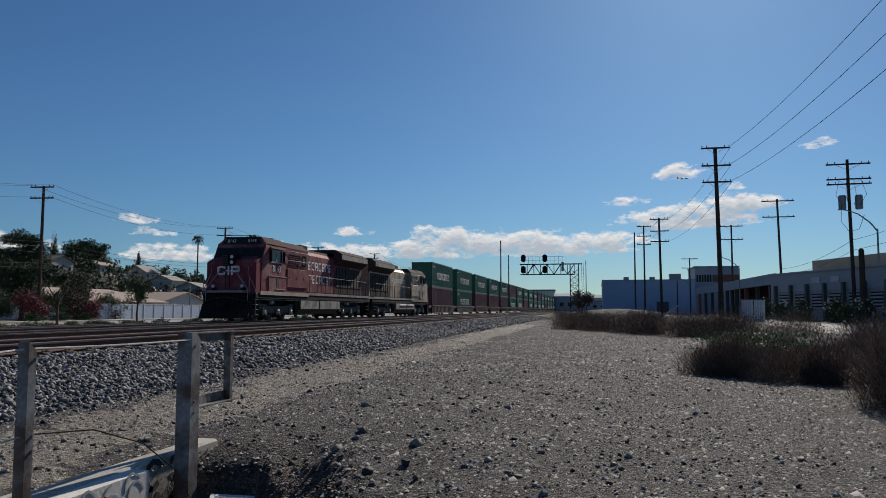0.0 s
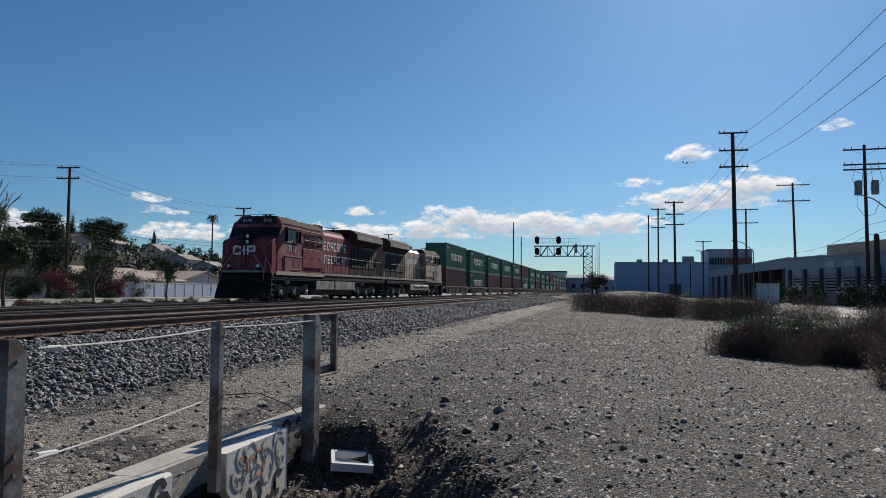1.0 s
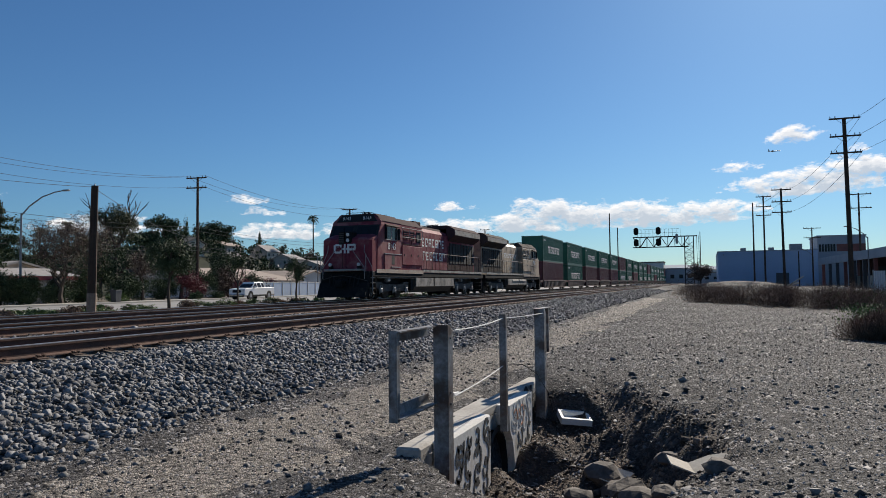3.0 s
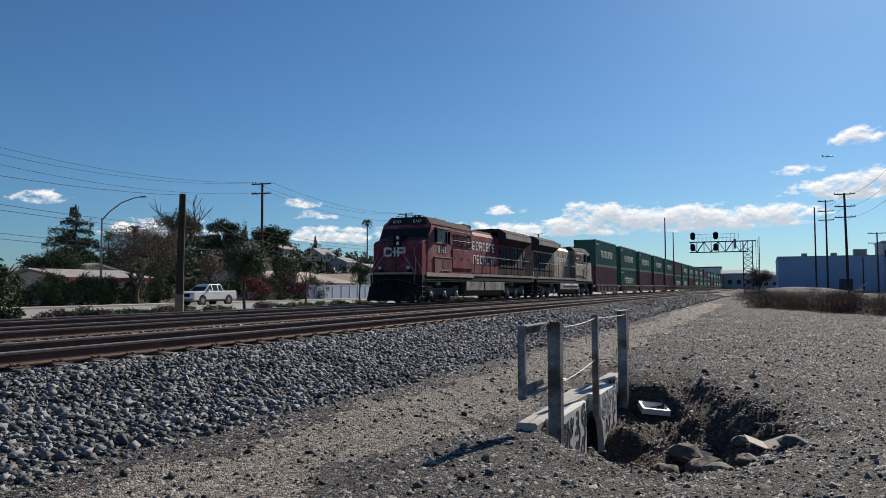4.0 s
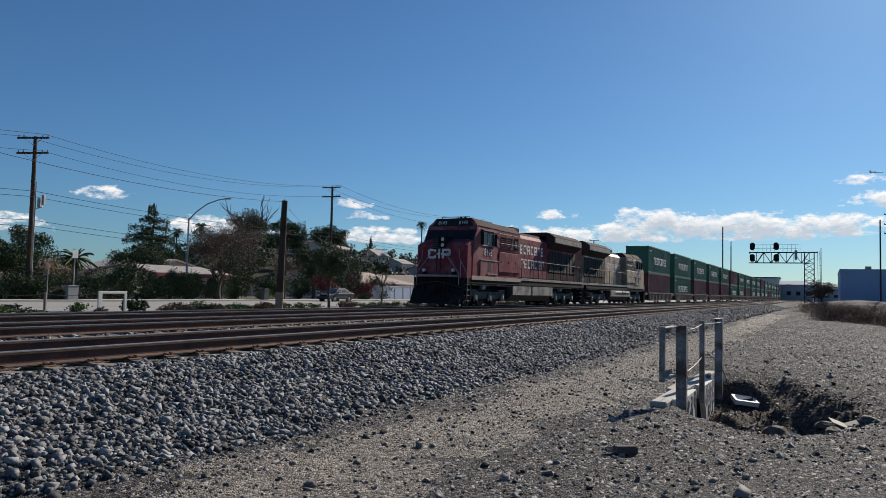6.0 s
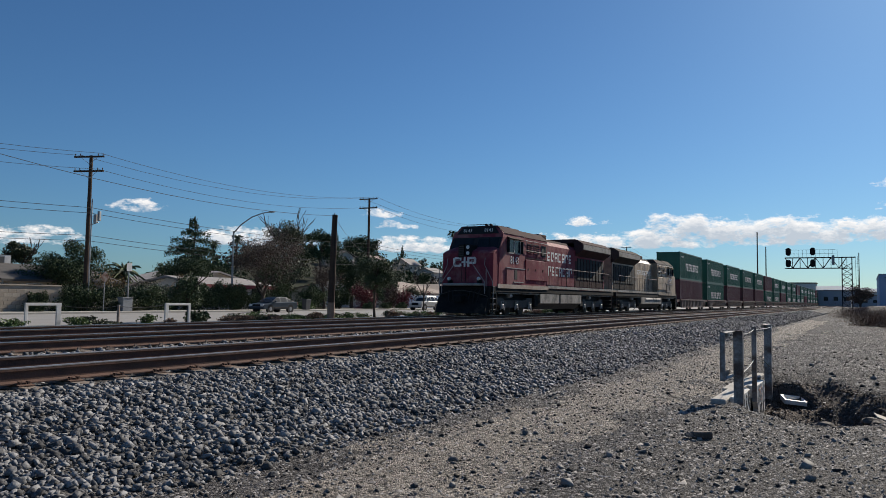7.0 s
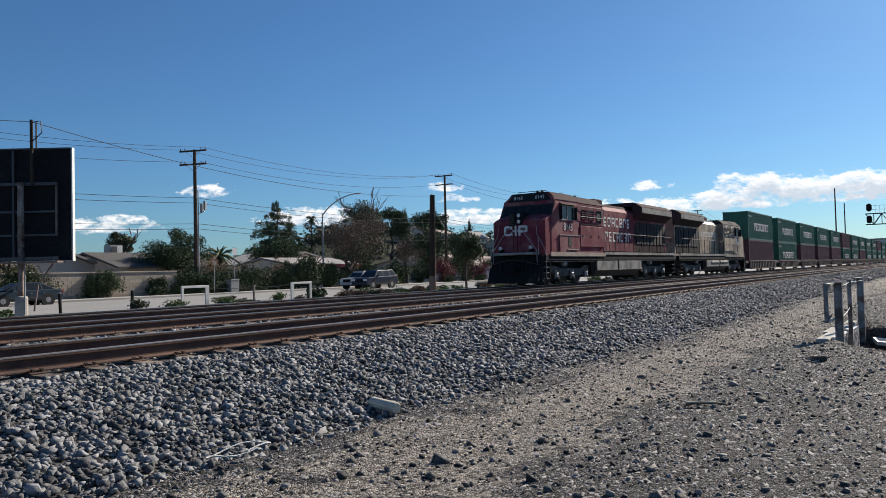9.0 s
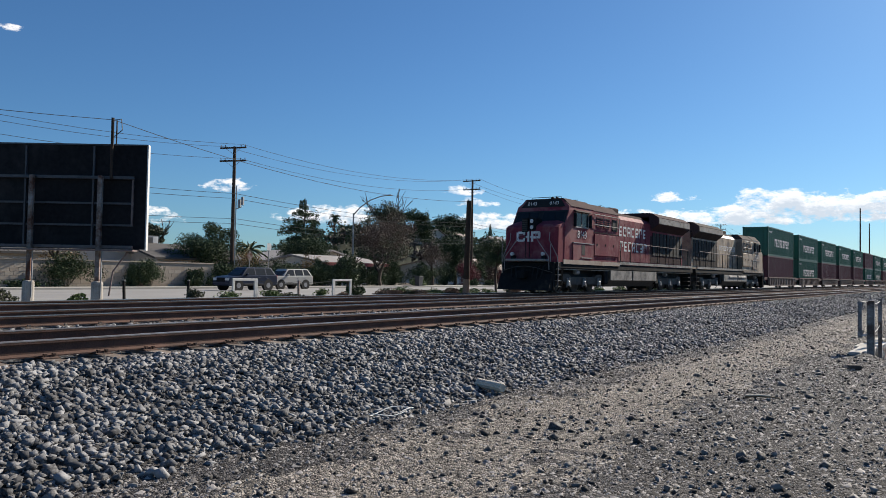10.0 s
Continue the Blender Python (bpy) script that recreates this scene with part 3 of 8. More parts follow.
def loco(name, label, body, roof, sill, number, logo, front_y):
    lo = thing(name, (TRACKS[2], front_y, 0), label, "locomotive", "train")
    # underframe and walkways
    part("underframe", Mesh().chamfer(-1.5, 1.5, 0.75, 21.6, 1.22, 1.52, 0.03), BLACK, lo)
    for s in (-1, 1):
        sm = Mesh()
        x = s * 1.5
        sm.box(min(x, x + s * 0.035), max(x, x + s * 0.035), 1.3, 8.3, 1.44, 1.64)
        part("side_sill", sm, sill, lo)
        part("side_sill", Mesh().box(min(x, x + s * 0.03), max(x, x + s * 0.03), 8.31, 21.2, 1.54, 1.68), DUSTY, lo, "dusty grey walkway edge")
    # pilot, plow and coupler
    part("plow", Mesh().prism([(-1.42, 0.16), (1.42, 0.16), (1.36, 0.95), (-1.36, 0.95)], "y", 0.52, 0.7).prism([(0.72, 0.14), (0.08, 0.14), (0.42, 0.92), (0.72, 0.92)], "x", -1.36, 1.36), BLACK, lo)
    part("pilot_plate", Mesh().chamfer(-1.4, 1.4, 0.62, 0.8, 0.9, 1.5, 0.03), BLACK, lo)
    part("coupler", Mesh().chamfer(-0.14, 0.14, -0.1, 0.7, 0.72, 1.0, 0.03).chamfer(-0.2, 0.2, -0.2, 0.1, 0.66, 1.07, 0.06).chamfer(-0.3, 0.3, 0.4, 0.62, 0.6, 1.12, 0.04), BLACK, lo)
    part("anticlimber", Mesh().chamfer(-1.05, 1.05, 0.26, 0.8, 1.53, 1.64, 0.03), DUSTY if logo else BLACK, lo, "pale front step edge")
    part("cut_lever", Mesh().tube([(-1.35, 0.5, 1.05), (-0.6, 0.34, 1.25), (0.0, 0.3, 1.3), (0.6, 0.34, 1.22), (1.35, 0.5, 1.0)], 0.02, 5), TRUCKSIDE, lo, "bent dark uncoupling lever")
    for x, reach in ((-0.75, 0.5), (-0.5, 0.42), (0.45, 0.4), (0.7, 0.52), (0.95, 0.45)):
        part("air_hose", Mesh().tube([(x, 0.6, 1.35), (x, 0.36, 1.25), (x * 0.92, 0.3, 1.25 - reach), (x * 0.8, 0.36, 1.1 - reach)], 0.028, 6), TRIMSHADE, lo)
    for s in (-1, 1):
        for i in range(4):
            part("step", Mesh().box(min(s * 1.1, s * 1.48), max(s * 1.1, s * 1.48), 0.84, 1.2, 0.32 + 0.28 * i, 0.36 + 0.28 * i), DUSTY if logo else TRUCKSIDE, lo)
            part("step", Mesh().box(min(s * 1.1, s * 1.48), max(s * 1.1, s * 1.48), 20.7, 21.1, 0.32 + 0.28 * i, 0.36 + 0.28 * i), TRUCKSIDE, lo)
        st = Mesh()
        st.box(min(s * 1.46, s * 1.5), max(s * 1.46, s * 1.5), 0.8, 0.84, 0.3, 1.4).box(min(s * 1.46, s * 1.5), max(s * 1.46, s * 1.5), 1.2, 1.24, 0.3, 1.4)
        part("step_ladder", st, BLACK, lo)
        # handrails that slant down and outwards over the front platform and the corner steps
        part("corner_handrail", Mesh().tube([(s * 0.42, 0.8, 2.72), (s * 0.42, 0.55, 2.72), (s * 0.5, 0.5, 2.55), (s * 1.18, 0.45, 1.72), (s * 1.2, 0.45, 1.12)], 0.02), GRABRAIL, lo, "bent grey steel handrail")
        part("corner_handrail", Mesh().tube([(s * 1.05, 0.8, 2.82), (s * 1.05, 0.74, 2.5), (s * 1.46, 0.78, 1.75), (s * 1.5, 0.8, 1.4), (s * 1.5, 0.8, 0.35)], 0.02), GRABRAIL, lo)
        part("chain_post", Mesh().tube([(s * 1.3, 0.4, 1.5), (s * 1.3, 0.4, 2.3)], 0.018, 5), GRABRAIL, lo)
    # nose with cut corners and a sloped top
    def ring(w, c, y0, y1, z):
        return [(-w, y1, z), (-w, y0 + c, z), (-w + c * 1.1, y0, z), (w - c * 1.1, y0, z), (w, y0 + c, z), (w, y1, z)]
    nv = ring(1.42, 0.14, 0.80, 2.4, 1.52) + ring(1.42, 0.14, 0.83, 2.4, 3.06) + ring(1.41, 0.24, 0.92, 2.4, 3.17) + ring(1.38, 0.35, 1.62, 2.4, 3.40)
    nf = []
    for i in range(3):
        nf += [(i * 6 + k, i * 6 + (k + 1) % 6, (i + 1) * 6 + (k + 1) % 6, (i + 1) * 6 + k) for k in range(6)]
    nose = part("nose", Mesh().add(nv, nf + [(5, 4, 3, 2, 1, 0), (18, 19, 20, 21, 22, 23)]), body, lo)
    part("nose_door", Mesh().chamfer(-0.42, 0.16, 0.775, 0.85, 1.66, 2.9, 0.012), body, nose)
    part("door_grab", Mesh().tube([(-0.2, 0.79, 1.7), (-0.2, 0.72, 1.75), (-0.2, 0.72, 2.85), (-0.2, 0.8, 2.9)], 0.015, 5).tube([(0.02, 0.79, 1.7), (0.02, 0.72, 1.75), (0.02, 0.72, 2.85), (0.02, 0.8, 2.9)], 0.015, 5), BLACK, nose)
    for x in (-0.85, 0.8):
        part("nose_hatch", Mesh().chamfer(x - 0.25, x + 0.25, 0.79, 0.84, 1.75, 2.2, 0.01), body, nose)
    lamp = part("headlight_housing", Mesh().chamfer(-0.06, 0.3, 0.72, 1.5, 2.92, 3.5, 0.05), BLACK, lo)
    for z in (3.06, 3.34):
        part("headlight", Mesh().lathe((0.12, 0.71, z), [(0.03, -0.015), (0.09, 0.0), (0.1, 0.03)], 14, "y"), HEADLAMP, lamp)
    vent = part("nose_vent", Mesh().chamfer(-0.42, -0.1, 0.75, 1.45, 2.86, 3.48, 0.01), BLACK, nose)
    for k in range(6):
        part("louvre", Mesh().box(-0.4, -0.12, 0.735, 0.755, 2.92 + 0.09 * k, 2.96 + 0.09 * k), TRUCKSIDE, vent)
    for s in (-1, 1):
        part("ditch_light", Mesh().lathe((s * 0.82, 0.5, 1.86), [(0.05, -0.03), (0.085, 0.0), (0.085, 0.1), (0.05, 0.14)], 14, "y"), HEADLAMP, lo)
        part("lamp_bracket", Mesh().chamfer(s * 0.82 - 0.07, s * 0.82 + 0.07, 0.52, 0.82, 1.62, 1.8, 0.02), BLACK, lo)
    if logo:
        for x0, x1, z0, z1 in ((-0.70, -0.32, 2.62, 2.72), (-0.70, -0.32, 2.26, 2.36), (-0.80, -0.68, 2.30, 2.68), (-0.36, -0.24, 2.56, 2.70), (-0.36, -0.24, 2.28, 2.42),
                               (-0.08, 0.04, 2.26, 2.72), (-0.24, -0.08, 2.44, 2.52), (0.04, 0.16, 2.44, 2.52), (0.16, 0.28, 2.26, 2.72), (0.28, 0.70, 2.62, 2.72), (0.28, 0.70, 2.40, 2.50), (0.62, 0.74, 2.44, 2.68)):
            part("emblem_bar", Mesh().box(x0 * 0.82 - 0.06, x1 * 0.82 - 0.06, 0.765, 0.85, z0 + 0.16, z1 + 0.16), WHITE, nose)
    # cab: raked windscreen, cut upper edges and a flat roof
    levels = [(1.52, 1.44, 1.55), (3.22, 1.44, 1.62), (3.90, 1.44, 2.07), (4.10, 1.41, 2.14), (4.42, 1.0, 2.26)]
    cv, cf = [], []
    for z, w, y in levels:
        cv += [(-w, y, z), (w, y, z), (w, 4.95, z), (-w, 4.95, z)]
    for i in range(len(levels) - 1):
        cf += [(4 * i + k, 4 * i + (k + 1) % 4, 4 * i + 4 + (k + 1) % 4, 4 * i + 4 + k) for k in range(4)]
    cab = part("cab", Mesh().add(cv, cf + [(3, 2, 1, 0), (16, 17, 18, 19)]), body, lo)
    part("cab_roof", Mesh().prism([(-1.44, 4.09), (-1.02, 4.47), (1.02, 4.47), (1.44, 4.09)], "y", 2.27, 5.0), roof, lo)

    def on_front(z, out):
        """How far along the cab's raked front stands at height z."""
        for (za, _, ya), (zb, _, yb) in zip(levels[1:], levels[2:]):
            if za <= z <= zb:
                return ya + (yb - ya) * (z - za) / (zb - za) - out
        return levels[1][2] - out

    def front_panel(name, x0, x1, x2, x3, z0, z1, out, material, parent, label=""):
        v = [(x, on_front(z, o), z) for o in (out, -0.02) for x, z in ((x0, z0), (x1, z0), (x2, z1), (x3, z1))]
        return part(name, Mesh().add(v, [(0, 1, 2, 3), (7, 6, 5, 4), (0, 4, 5, 1), (1, 5, 6, 2), (2, 6, 7, 3), (3, 7, 4, 0)]), material, parent, label)
    surround = front_panel("windscreen_surround", -1.4, 1.4, 1.38, -1.38, 3.28, 3.89, 0.012, TRIMSHADE, cab, "black windscreen surround")
    for x0, x1 in ((-1.28, -0.12), (0.12, 1.28)):
        front_panel("windscreen", x0, x1, x1 - 0.02, x0 + 0.02, 3.36, 3.82, 0.02, WINDOW, surround)
        part("wiper", Mesh().tube([((x0 + x1) / 2, on_front(3.84, 0.04), 3.84), ((x0 + x1) / 2 + 0.15, on_front(3.45, 0.04), 3.45)], 0.01, 4), BLACK, surround)
    board = front_panel("number_board_housing", -1.2, 1.2, 0.92, -0.92, 4.07, 4.42, 0.03, TRIMSHADE, lo)
    for x in (-0.6, 0.6) if number else ():
        t = part("road_number", text_mesh(number, 0.27, WHITE), WHITE, board, "pale road number")
        t.matrix_basis = pose(x, on_front(4.24, 0.045), 4.24, 74, 0, 0)
    for s in (-1, 1):
        x = s * 1.44
        a, b = sorted((x, x + s * 0.012))
        c, d = sorted((x, x + s * 0.03))
        side = part("cab_window", Mesh().box(a, b, 2.75, 4.25, 3.2, 3.82), WINDOW, cab)
        part("window_frame", Mesh().box(c, d, 2.68, 2.75, 3.15, 3.88).box(c, d, 3.42, 3.5, 3.15, 3.88).box(c, d, 4.25, 4.32, 3.15, 3.88).box(c, d, 2.68, 4.32, 3.82, 3.88).box(c, d, 2.68, 4.32, 3.14, 3.2), GRABRAIL, side)
        for y in (2.56, 4.36):
            part("wind_deflector", Mesh().box(*sorted((x, x + s * 0.16)), y, y + 0.02, 3.18, 3.8), WINDOW, cab)
        part("sunshade", Mesh().prism([(min(x, x + s * 0.2), 3.86), (max(x, x + s * 0.2), 3.86), (x, 3.96)], "y", 2.6, 4.4), roof, cab)
        part("battery_box", Mesh().chamfer(min(x, x + s * 0.05), max(x, x + s * 0.05), 2.45, 4.88, 1.55, 2.42, 0.012), body, cab)
        part("panel_lip", Mesh().box(min(x, x + s * 0.07), max(x, x + s * 0.07), 2.45, 4.9, 2.42, 2.46), GRABRAIL, cab)
        # flat dark box: the shade of the step opening is painted on
        part("step_well", Mesh().box(min(x, x + s * 0.06), max(x, x + s * 0.06), 3.45, 3.8, 1.9, 2.36), TRIMSHADE, cab)
        part("step_tread", Mesh().box(min(x, x + s * 0.1), max(x, x + s * 0.1), 3.3, 4.6, 1.74, 1.79), GRABRAIL, cab)
        for k in range(10):
            part("rivet", Mesh().box(min(x + s * 0.05, x + s * 0.06), max(x + s * 0.05, x + s * 0.06), 2.55 + 0.23 * k, 2.58 + 0.23 * k, 1.62, 1.65), BLACK, cab)
        if not number:
            bars(cab, x + s * 0.012, 2.7, 4.0, 2.6, 2.95, 4)
            continue
        tn = part("road_number", text_mesh(number, 0.56, WHITE), WHITE, cab, "pale road number")
        tn.matrix_basis = pose(x + s * 0.012, 3.55, 2.82, 90, 0, 90 * s)
    # roof gear
    for y in (2.5, 4.4):
        part("roof_rail", Mesh().tube([(-0.8, y, 4.46), (-0.8, y, 4.56), (0.8, y, 4.56), (0.8, y, 4.46)], 0.015), BLACK, lo)
    for k in range(8):
        x = random.uniform(-0.8, 0.8)
        part("antenna", Mesh().tube([(x, 2.5 + 0.3 * k, 4.48), (x, 2.5 + 0.3 * k, 4.6)], 0.03, 6, 0.015), BLACK, lo)
    part("horn", Mesh().tube([(0.1, 3.4, 4.54), (0.1, 2.9, 4.56)], 0.025, 8, 0.07).tube([(0.3, 3.4, 4.54), (0.3, 3.0, 4.58)], 0.025, 8, 0.06), BLACK, lo)
    # cabinet behind the cab: upper louvres, lower doors
    cabi = part("equipment_cabinet", Mesh().prism([(-1.42, 1.6), (-1.42, 4.06), (-1.02, 4.38), (1.02, 4.38), (1.42, 4.06), (1.42, 1.6)], "y", 4.95, 8.35), body, lo)
    part("cabinet_roof", Mesh().prism([(-1.43, 4.07), (-1.03, 4.42), (1.03, 4.42), (1.43, 4.07)], "y", 5.005, 8.36), roof, lo)
    for s in (-1, 1):
        x = s * 1.42
        a, b = sorted((x, x + s * 0.03))
        for k in range(2):
            y0 = 5.35 + 0.95 * k
            grill = part("air_intake", Mesh().box(*sorted((x, x + s * 0.012)), y0, y0 + 0.78, 3.28, 3.78), TRIMSHADE, cabi)
            for j in range(5):
                part("louvre", Mesh().box(a, b, y0, y0 + 0.78, 3.3 + 0.1 * j, 3.34 + 0.1 * j), body, grill)
        part("panel_door", Mesh().chamfer(*sorted((x, x + s * 0.06)), 5.05, 8.25, 1.92, 2.95, 0.012), body, cabi)
        for y in (5.3, 6.4, 7.5):
            part("latch", Mesh().box(*sorted((x + s * 0.06, x + s * 0.075)), y, y + 0.1, 2.4, 2.5), BLACK, cabi)
        part("panel_seam", Mesh().box(*sorted((x, x + s * 0.018)), 5.02, 8.3, 3.02, 3.05).box(*sorted((x, x + s * 0.018)), 6.62, 6.65, 3.05, 3.78), BLACK, cabi)
        part("grab_rail", Mesh().tube([(s * 1.5, 4.9, 3.9), (s * 1.5, 8.3, 3.9)], 0.018).tube([(s * 1.5, 5.0, 3.4), (s * 1.5, 8.3, 3.4)], 0.018), GRABRAIL, cabi)
        for y in (5.0, 6.1, 7.2, 8.28):
            part("grab_bracket", Mesh().tube([(s * 1.42, y, 3.9), (s * 1.5, y, 3.9), (s * 1.5, y, 3.4), (s * 1.42, y, 3.4)], 0.014, 5), GRABRAIL, cabi)
        part("side_vent", Mesh().box(*sorted((x, x + s * 0.028)), 7.45, 8.15, 3.2, 3.78), TRIMSHADE, cabi)
    # long hood
    hood = part("long_hood", Mesh().prism([(-1.0, 1.55), (-1.0, 3.95), (-0.7, 4.2), (0.7, 4.2), (1.0, 3.95), (1.0, 1.55)], "y", 8.35, 20.9), body, lo)
    part("hood_top", Mesh().prism([(-0.72, 4.18), (-0.6, 4.34), (0.6, 4.34), (0.72, 4.18)], "y", 8.6, 14.2).chamfer(-0.45, 0.45, 9.6, 10.8, 4.3, 4.62, 0.05), roof, hood, "sooty hood roof with exhaust stack")
    for s in (-1, 1):
        x = s * 1.0
        for k in range(14):
            y0 = 8.55 + 0.86 * k
            part("hood_door", Mesh().box(min(x, x + s * 0.022), max(x, x + s * 0.022), y0, y0 + 0.80, 1.75, 3.75 if k < 7 else 3.3), body if k < 7 else roof, hood)
        if logo:
            bars(hood, x + s * 0.022, 8.8, 13.9, 3.08, 3.60, 8)
            bars(hood, x + s * 0.022, 9.6, 14.0, 2.28, 2.80, 7)
        else:
            bars(hood, x + s * 0.02, 9.2, 13.9, 3.0, 3.35, 12)
        # radiator wings and their screens
        wing = part("radiator_wing", Mesh().prism([(s * 0.9, 3.55), (s * 0.9, 4.55), (s * 1.1, 4.62), (s * 1.5, 4.38), (s * 1.5, 3.98)], "y", 14.6, 20.9), roof, lo)
        part("radiator_edge", Mesh().box(min(s * 1.49, s * 1.52), max(s * 1.49, s * 1.52), 14.7, 20.8, 4.02, 4.34), DUSTY, wing, "pale ribbed radiator edge")
        for j in range(9):
            y0 = 14.9 + 0.66 * j
            part("radiator_screen", Mesh().box(min(x + s * 0.02, x + s * 0.05), max(x + s * 0.02, x + s * 0.05), y0, y0 + 0.5, 2.2, 3.5), TRIMSHADE, lo)
        # handrails
        hr = Mesh().tube([(s * 1.46, 8.6, 2.68), (s * 1.46, 20.6, 2.68)], 0.02)
        part("handrail", hr, RAILPAINT, lo)
        for k in range(9):
            part("stanchion", Mesh().tube([(s * 1.46, 8.6 + 1.5 * k, 1.6), (s * 1.46, 8.6 + 1.5 * k, 2.68)], 0.02, 5), BLACK, lo)
        part("end_handrail", Mesh().tube([(s * 1.46, 20.6, 2.68), (s * 1.46, 21.2, 2.1), (s * 1.46, 21.3, 1.2), (s * 1.46, 21.3, 0.4)], 0.02), RAILPAINT, lo)
    part("radiator_roof", Mesh().chamfer(-1.0, 1.0, 14.6, 20.9, 4.4, 4.66, 0.05), roof, lo)
    # fuel tank
    tank = part("fuel_tank", Mesh().prism([(-1.42, 1.2), (-1.48, 0.72), (-1.05, 0.3), (1.05, 0.3), (1.48, 0.72), (1.42, 1.2)], "y", 7.1, 14.4), TRUCKSIDE, lo)
    for s in (-1, 1):
        x = s * 1.46
        part("tank_panel", Mesh().box(min(x, x + s * 0.04), max(x, x + s * 0.04), 7.15, 10.2, 0.66, 1.2).box(min(x, x + s * 0.04), max(x, x + s * 0.04), 10.45, 14.3, 0.66, 1.2), DUSTY, tank, "dusty pale upper tank face")
        if not logo:
            part("air_reservoir", Mesh().lathe((s * 1.35, 7.6, 1.0), [(0.05, 0), (0.2, 0.06), (0.2, 2.4), (0.05, 2.46)], 12, "y").lathe((s * 1.35, 10.4, 1.0), [(0.05, 0), (0.2, 0.06), (0.2, 2.4), (0.05, 2.46)], 12, "y"), DUSTY, lo, "pale twin air reservoirs")
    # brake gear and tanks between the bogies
    # added near-black block fills the space under the frame, its shade put into colour
    part("centre_beam", Mesh().box(-0.85, 0.85, 1.4, 20.6, 0.62, 1.24), TRIMSHADE, lo)
    for s in (-1, 1):
        for y0, y1 in ((6.55, 7.05), (14.45, 15.0)):
            part("equipment_box", Mesh().chamfer(min(s * 0.9, s * 1.38), max(s * 0.9, s * 1.38), y0, y1, 0.45, 1.22, 0.04), BLACK, lo)
        part("brake_pipe", Mesh().tube([(s * 1.4, 1.6, 1.18), (s * 1.4, 20.8, 1.18)], 0.03, 5), DUSTY, lo)
    # bogies
    wheels = []
    for y0 in (2.0, 15.2):
        bo = part("bogie", Mesh().box(-1.1, 1.1, y0 + 0.3, y0 + 4.1, 0.55, 0.85), BLACK, lo)
        for s in (-1, 1):
            part("side_frame", Mesh().prism([(y0 - 0.15, 0.62), (y0 - 0.15, 0.95), (y0 + 0.5, 0.95), (y0 + 0.8, 0.82), (y0 + 3.6, 0.82), (y0 + 3.9, 0.95), (y0 + 4.55, 0.95), (y0 + 4.55, 0.62), (y0 + 3.9, 0.42), (y0 + 0.5, 0.42)],
                                            "x", min(s * 1.05, s * 1.24), max(s * 1.05, s * 1.24)), TRUCKSIDE, bo)
            for k in range(3):
                ya = y0 + 0.35 + 1.85 * k
                part("axle_box", Mesh().chamfer(min(s * 1.2, s * 1.36), max(s * 1.2, s * 1.36), ya - 0.11, ya + 0.11, 0.36, 0.62, 0.04).tube([(s * 1.3, ya - 0.22, 0.3), (s * 1.3, ya - 0.1, 0.75)], 0.04).tube([(s * 1.3, ya + 0.22, 0.3), (s * 1.3, ya + 0.1, 0.75)], 0.04),
                     SILVER, bo, "bright worn axle box")
            part("brake_cylinder", Mesh().lathe((s * 1.28, y0 + 1.3, 1.05), [(0.04, -0.2), (0.12, -0.18), (0.12, 0.15), (0.05, 0.2)], 10, "y"), SILVER, bo)
            part("sand_pipe", Mesh().tube([(s * 1.3, y0 - 0.3, 1.2), (s * 1.3, y0 - 0.35, 0.5), (s * 1.0, y0 - 0.25, 0.1)], 0.025), BLACK, bo)
        for k in range(3):
            # motor blocks close the gaps; shade under the frame is in their near-black
            part("traction_motor", Mesh().chamfer(-0.6, 0.6, y0 - 0.05 + 1.85 * k, y0 + 1.6 + 1.85 * k if k < 2 else y0 + 0.8 + 1.85 * k, 0.14, 0.8, 0.08), TRIMSHADE, bo)
            wheels.append(wheelset(lo, y0 + 0.35 + 1.85 * k))
    heighten(lo, wheels)
    return lo, wheels


def corrugated(x, y0, y1, z0, z1, s, pitch=0.29, depth=0.04):
    """A ribbed steel sheet at x facing s."""
    m = Mesh()
    ys = []
    y = y0
    while y < y1 - pitch:
        ys += [(y, 0), (y + pitch * 0.28, 0), (y + pitch * 0.42, depth), (y + pitch * 0.86, depth)]
        y += pitch
    ys += [(y, 0), (y1, 0)]
    v = [(x - s * d, yy, z) for z in (z0, z1) for yy, d in ys]
    n = len(ys)
    return m.add(v, [(i, i + 1, n + i + 1, n + i) for i in range(n - 1)])


